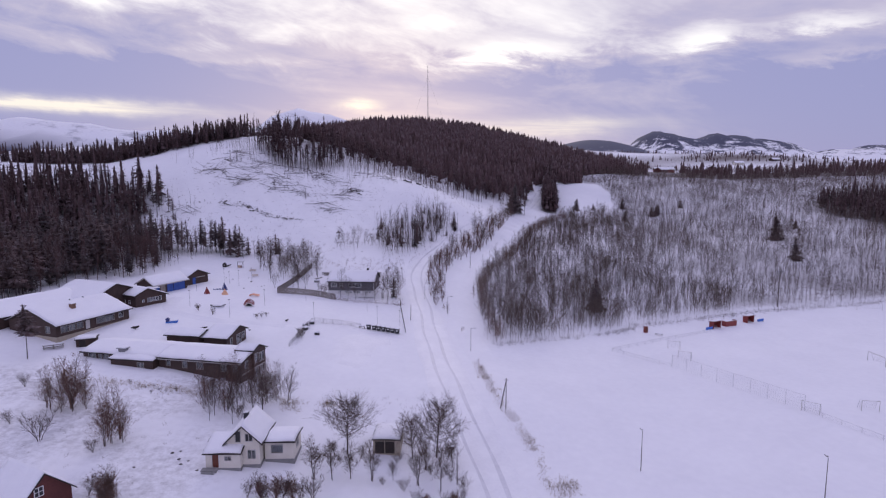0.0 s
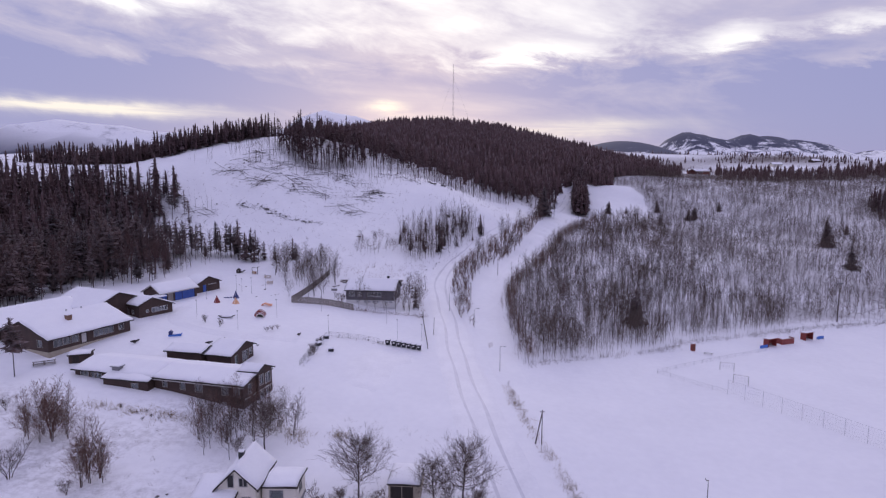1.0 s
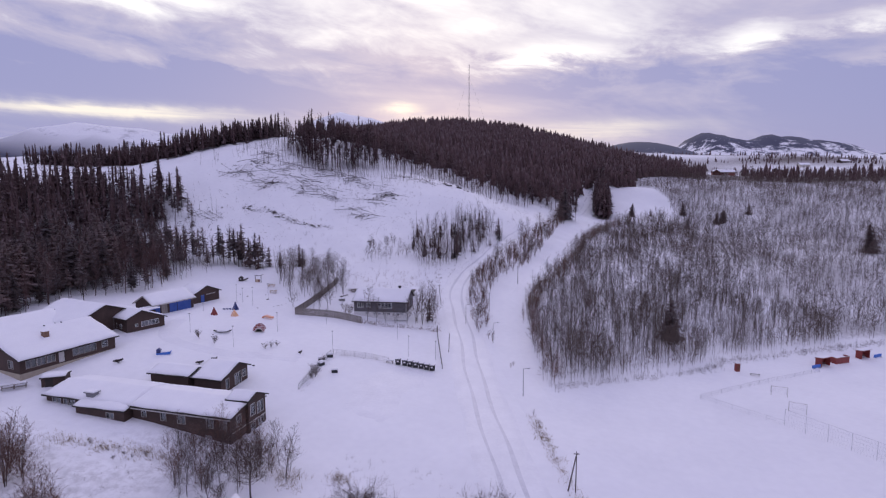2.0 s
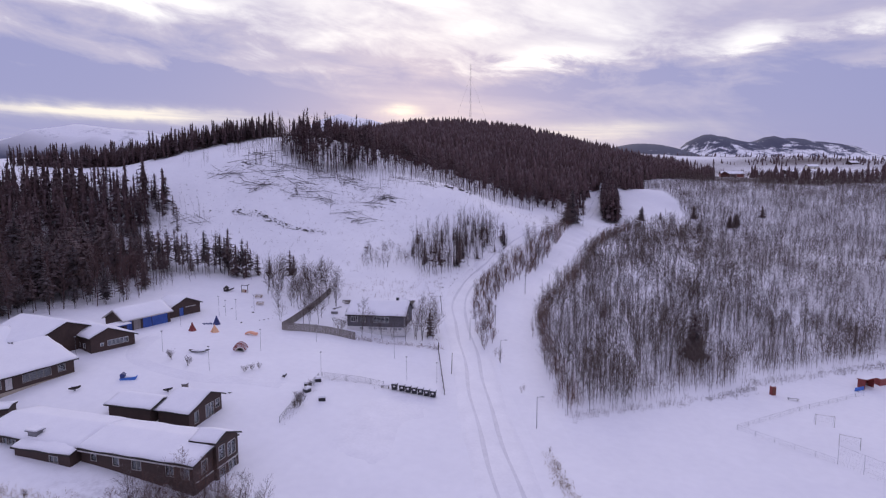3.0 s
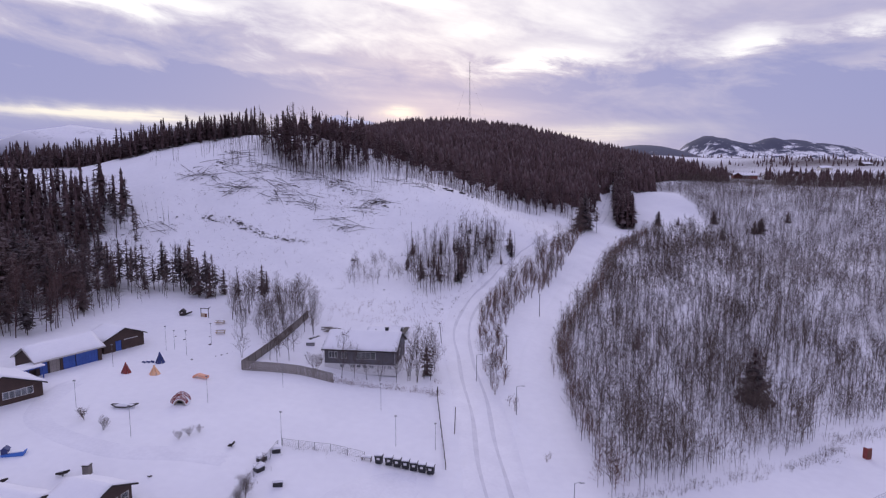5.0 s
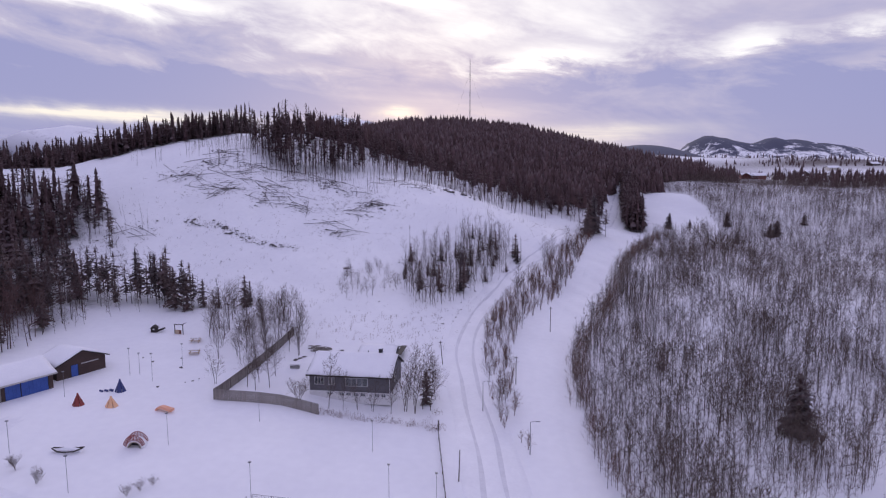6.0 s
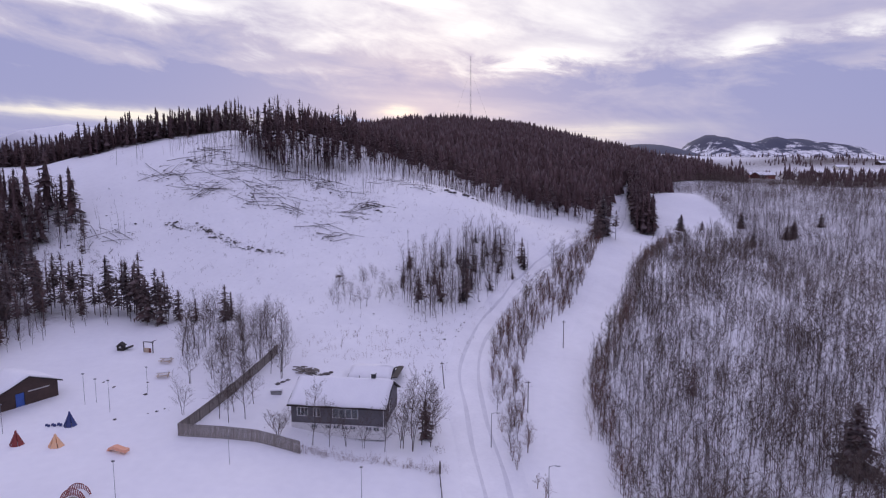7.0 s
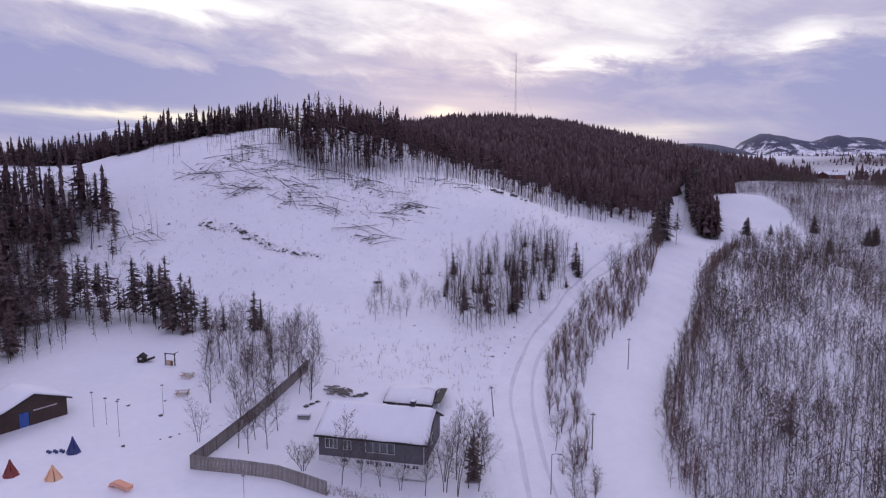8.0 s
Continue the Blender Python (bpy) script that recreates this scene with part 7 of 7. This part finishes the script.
def picnic(x, y, rz, label, group="benches", wood=None):
    wood = wood or kit["pale_wood"]
    ob = thing("picnic_table", label, "table", pose(x, y, on(x, y), 0, 0, rz), group)
    part("tabletop", Geo().box(-0.9, 0.9, -0.38, 0.38, 0.7, 0.76), wood, ob)
    part("snow_cap", Geo().box(-0.86, 0.86, -0.34, 0.34, 0.764, 0.95), ROOFSNOW, ob)
    for s in (-0.75, 0.75):
        part("bench_board", Geo().box(-0.9, 0.9, s - 0.13, s + 0.13, 0.4, 0.45), wood, ob)
        part("leg", Geo().box(s - 0.06, s + 0.06, -0.7, 0.7, 0.33, 0.40).box(s - 0.05, s + 0.05, -0.3, -0.2, -0.1, 0.33).box(s - 0.05, s + 0.05, 0.2, 0.3, -0.1, 0.33), wood, ob)
    return ob


picnic(-58.6, 175.0, 15, "pale wooden picnic table covered with snow")
picnic(-61.2, 180.6, -5, "low wooden bench table under snow")
for k, (bx, by, rz) in enumerate(((-76.9, 106.6, 35), (-75.6, 107.6, 35))):
    picnic(bx, by, rz, "dark wooden picnic table with snow beside the school", wood=FENCEWOOD)
px, py = -71.6, 184.4
den = thing("play_house", "small dark play house with a lean-to, snow on it", "play house", pose(px, py, on(px, py), 0, 0, 10))
part("wall", Geo().box(-0.55, 0.55, -0.5, 0.5, -0.1, 0.85), DARKTRIM, den)
part("roof", Geo().prism([(-0.75, -0.6, 0.8), (0.75, -0.6, 0.8), (0, -0.6, 1.45)], (0, 1.2, 0)), DARKTRIM, den)
part("window", Geo().box(-0.18, 0.18, -0.53, -0.505, 0.5, 0.8), CURTAIN, den)
part("lean_to", Geo().prism([(0.6, -0.3, 0.0), (2.0, -0.3, 0.55), (2.0, -0.3, 0.85), (0.6, -0.3, 0.4)], (0, 0.6, 0)), DARKTRIM, den)
wx, wy = -66.3, 184.0
kiosk = thing("play_kiosk", "open play kiosk with pale panels and dark roof beam", "play house", pose(wx, wy, on(wx, wy), 0, 0, -6))
for s in (-0.9, 0.9):
    part("post", Geo().box(s - 0.06, s + 0.06, -0.06, 0.06, -0.2, 1.9), DARKTRIM, kiosk)
part("beam", Geo().box(-1.0, 1.1, -0.1, 0.1, 1.9, 2.0), DARKTRIM, kiosk)
part("roof_flap", Geo().prism([(0.8, -0.4, 1.95), (1.4, -0.4, 2.25), (1.4, -0.4, 2.33), (0.8, -0.4, 2.03)], (0, 0.8, 0)), DARKTRIM, kiosk)
part("panel", Geo().box(-0.84, 0.05, -0.04, 0.04, 0.0, 0.85), kit["pale_wood"], kiosk)
part("door", Geo().box(0.08, 0.5, -0.04, 0.04, 0.0, 0.8), REDBROWN, kiosk)
for x, y, s in ((-57.2, 160.2, 0.35), (-53.2, 163.6, 0.3), (-52.6, 164.6, 0.25), (-54.0, 162.8, 0.2), (-57.8, 168.6, 0.4), (-63.8, 170.2, 0.35), (-66.4, 171.6, 0.3), (-59.8, 172.6, 0.25)):
    stone(x, y, s, "dark stepping stump in the snow of the yard", "stepping_stump", "stepping stumps")
for x, y, s in ((-59.0, 134.0, 0.55), (-54.9, 131.8, 0.5), (-44.4, 131.6, 0.35), (-43.6, 132.8, 0.35), (-42.8, 134.0, 0.3)):
    plant(rnd.choice(bushy), x, y, s, rnd.uniform(0, 360))
# gate corner with snowed-in carts and bushes
for x, y, rz, l in ((-31.3, 131.6, 20, "dark gate frame capped with snow"), (-32.3, 129.2, 70, "dark gate leaf in the snow"), (-28.6, 124.6, 15, "dark box under a thick cap of snow"), (-31.8, 127.0, 60, "dark boards under snow at the fence")):
    ob = thing("snowed_box", l, "box", pose(x, y, on(x, y), 0, 0, rz), "gear at the gate")
    part("box", Geo().box(-0.55, 0.55, -0.4, 0.4, -0.1, 0.55), BLACK, ob)
    part("snow_cap", Geo().box(-0.6, 0.6, -0.45, 0.45, 0.554, 0.85), ROOFSNOW, ob)
for x, y, s in ((-31.4, 121.6, 0.55), (-31.9, 122.8, 0.5), (-32.0, 120.6, 0.45), (-32.0, 128.2, 0.4)):
    plant(rnd.choice(bushy), x, y, s, rnd.uniform(0, 360))

# ---- beside the grey house ----
fire_mesh = Geo().tube([(-0.8, 0, 0.1), (0, 0.05, 0.12), (0.8, 0, 0.1)], (0.11, 0.12, 0.10), 6).mesh("firewood")
fire_mesh.materials.append(FENCEWOOD)
for k in range(46):
    q = new("firewood", fire_mesh)
    lx, ly = -36.4 + rnd.gauss(0, 1.2), 180.4 + rnd.gauss(0, 0.6)
    q.matrix_basis = pose(lx, ly, on(lx, ly) + 0.02 + 0.1 * (k % 4), 0, 0, rnd.uniform(-70, 70))
    q.scale = (rnd.uniform(0.5, 1.1), 0.9, 1.0)
    tagged(q, "brown split log in a snowy wood heap", "log", "wood heap")
for x, y, s in ((-33.0, 180.4, 0.7), (-32.4, 181.0, 0.5), (-33.8, 180.0, 0.5), (-39.2, 176.4, 0.6), (-39.8, 175.6, 0.5), (-38.6, 177.2, 0.45)):
    stone(x, y, s, "garden rubble heap capped with snow", "rubble", "rubble")
cart = thing("garden_box", "grey garden box with a cap of snow", "box", pose(-38.9, 172.6, on(-38.9, 172.6), 0, 0, 10))
part("box", Geo().box(-0.8, 0.8, -0.45, 0.45, -0.1, 0.55), CONCRETE, cart)
part("snow_cap", Geo().box(-0.85, 0.85, -0.5, 0.5, 0.554, 0.8), ROOFSNOW, cart)
part("lid_edge", Geo().box(-0.83, 0.83, -0.48, -0.452, 0.45, 0.55), DARKTRIM, cart)

# ---- sports pitch ----


def dugout(x, y, rz, w, label):
    ob = thing("dugout", label, "dugout", pose(x, y, on(x, y), 0, 0, rz), "dugouts")
    part("back_wall", Geo().box(-w / 2, w / 2, 0.9, 1.0, -0.2, 1.9), kit["red_paint"], ob)
    for s in (-1, 1):
        part("side_wall", Geo().box(s * w / 2 - 0.05, s * w / 2 + 0.05, -0.5, 0.9, -0.2, 1.9), kit["red_paint"], ob)
    part("roof", Geo().prism([(-w / 2 - 0.2, -0.8, 2.05), (-w / 2 - 0.2, 1.15, 1.8), (-w / 2 - 0.2, 1.15, 1.9), (-w / 2 - 0.2, -0.8, 2.15)], (w + 0.4, 0, 0)), kit["red_paint"], ob)
    part("snow_cap", Geo().prism([(-w / 2 - 0.15, -0.75, 2.155), (-w / 2 - 0.15, 1.1, 1.91), (-w / 2 - 0.15, 1.1, 2.05), (-w / 2 - 0.15, -0.75, 2.3)], (w + 0.3, 0, 0)), ROOFSNOW, ob)
    part("bench", Geo().box(-w / 2 + 0.1, w / 2 - 0.1, 0.5, 0.85, 0.4, 0.46), FENCEWOOD, ob)
    return ob


dugout(77.3, 157.4, 28, 3.0, "red timber dugout open to the pitch")
dugout(90.6, 164.6, 28, 3.0, "red timber dugout open to the pitch")
fx, fy = 82.6, 160.2
booth = thing("scorer_booth", "red boarded booth between the dugouts", "booth", pose(fx, fy, on(fx, fy), 0, 0, 24))
part("front", Geo().box(-2.2, 2.2, -0.6, -0.5, -0.2, 1.5), kit["red_paint"], booth)
part("side", Geo().box(-2.2, -2.1, -0.5, 0.9, -0.2, 1.5), kit["red_paint"], booth)
part("side", Geo().box(2.1, 2.2, -0.5, 0.9, -0.2, 1.5), kit["red_paint"], booth)
part("trim", Geo().box(-2.24, 2.24, -0.64, -0.604, 1.42, 1.54), PALETRIM, booth)
part("snow_fill", Geo().box(-2.08, 2.08, -0.48, 0.88, 1.0, 1.2), ROOFSNOW, booth)
for x, y in ((74.6, 155.4), (94.6, 165.8)):
    ob = thing("blue_barrier", "bright blue plastic barrier board by the pitch", "barrier", pose(x, y, on(x, y), 0, 0, 25), "barriers")
    part("board", Geo().box(-1.3, 1.3, -0.08, 0.08, 0.05, 0.75), kit["bright_blue_plastic"], ob)
    for s in (-0.9, 0.9):
        part("foot", Geo().box(s - 0.06, s + 0.06, -0.4, 0.4, -0.1, 0.1), STEEL, ob)
rx, ry = 54.8, 150.0
post = thing("electric_cabinet", "red utility cabinet at the edge of the pitch", "cabinet", pose(rx, ry, on(rx, ry), 0, 0, 15))
part("body", Geo().box(-0.45, 0.45, -0.35, 0.35, -0.2, 1.75), kit["red_paint"], post)
part("door", Geo().box(-0.38, 0.38, -0.39, -0.354, 0.15, 1.6), REDBROWN, post)
part("snow_cap", Geo().box(-0.42, 0.42, -0.32, 0.32, 1.754, 1.9), ROOFSNOW, post)
rx, ry = 57.6, 147.8
bench2 = thing("bench", "low snow-topped bench beside the pitch", "bench", pose(rx, ry, on(rx, ry), 0, 0, -20))
part("seat", Geo().box(-1.0, 1.0, -0.2, 0.2, 0.35, 0.42), FENCEWOOD, bench2)
part("snow_cap", Geo().box(-0.95, 0.95, -0.17, 0.17, 0.424, 0.55), ROOFSNOW, bench2)
for s in (-0.8, 0.8):
    part("leg", Geo().box(s - 0.05, s + 0.05, -0.15, 0.15, -0.1, 0.35), FENCEWOOD, bench2)


def goal(x, y, rz, w, h, label):
    ob = thing("football_goal", label, "goal", pose(x, y, on(x, y), 0, 0, rz), "goals")
    part("frame", Geo().tube([(-w / 2, 0, -0.1), (-w / 2, 0, h), (w / 2, 0, h), (w / 2, 0, -0.1)], [0.06] * 4, 6), PALETRIM, ob)
    for s in (-1, 1):
        part("stay", Geo().tube([(s * w / 2, 0, h), (s * w / 2, h * 0.35, h * 0.95), (s * w / 2, h * 0.75, 0)], [0.03] * 3, 5), FROSTED, ob)
    net = Geo()
    for k in range(1, 10):
        a = -w / 2 + w * k / 10
        net.tube([(a, 0, h), (a, h * 0.35, h * 0.9), (a, h * 0.75, 0)], [0.008] * 3, 3, caps=False)
    for k in range(1, 6):
        f = k / 6
        net.tube([(-w / 2, h * (0.35 + 0.4 * f), h * 0.9 * (1 - f)), (w / 2, h * (0.35 + 0.4 * f), h * 0.9 * (1 - f))], [0.008] * 2, 3, caps=False)
    part("net", net, FROSTED, ob)
    return ob


goal(67.2, 98.8, -42, 2.9, 2.0, "small white goal with a thin net by the fence")
goal(78.8, 99.6, -10, 3.0, 2.0, "small white goal standing on the snowy pitch")
goal(100.6, 127.4, -85, 5.0, 2.2, "white goal tipped in the snow")
goal(57.0, 136.2, -20, 2.8, 1.9, "small white goal standing on the snowy pitch")
goal(56.2, 128.0, -30, 2.8, 1.9, "small white goal standing on the snowy pitch")
goal(136, 178, -15, 7.0, 2.3, "full-size white goal at the far end of the pitch")

# distant farm beyond the scrub
farm_x, farm_y = 213.0, 558.0
farm = thing("farmhouse", "low distant farmhouse with red wall and snowy roof", "house", pose(farm_x - 9, farm_y, on(farm_x, farm_y) - 0.2, 0, 0, -8))
block(farm, 18, 8, -1.5, [(0, 3.2), (4, 5.2), (8, 3.2)], FARMRED, {"front": [win(2, 1.0, 1.4, 1.2, 2), win(6, 1.0, 1.4, 1.2, 2), win(11, 1.0, 1.4, 1.2, 2)]}, seed=30)
for k, (x, y, rz) in enumerate(((232, 560, 10), (262, 600, -20), (300, 640, 25), (352, 700, 0), (205, 545, 40), (420, 740, 15))):
    far_house = thing("distant_house", "small distant house with snow on its roof", "house", pose(x, y, on(x, y) - 0.2, 0, 0, rz), "distant houses")
    block(far_house, 11, 7, -1.5, [(0, 3.0), (3.5, 5.0), (7, 3.0)], (CREAM, REDBARN, BROWN)[k % 3], {"front": [win(2, 1.0, 1.4, 1.2, 2), win(6.5, 1.0, 1.4, 1.2, 2)]}, seed=31 + k)
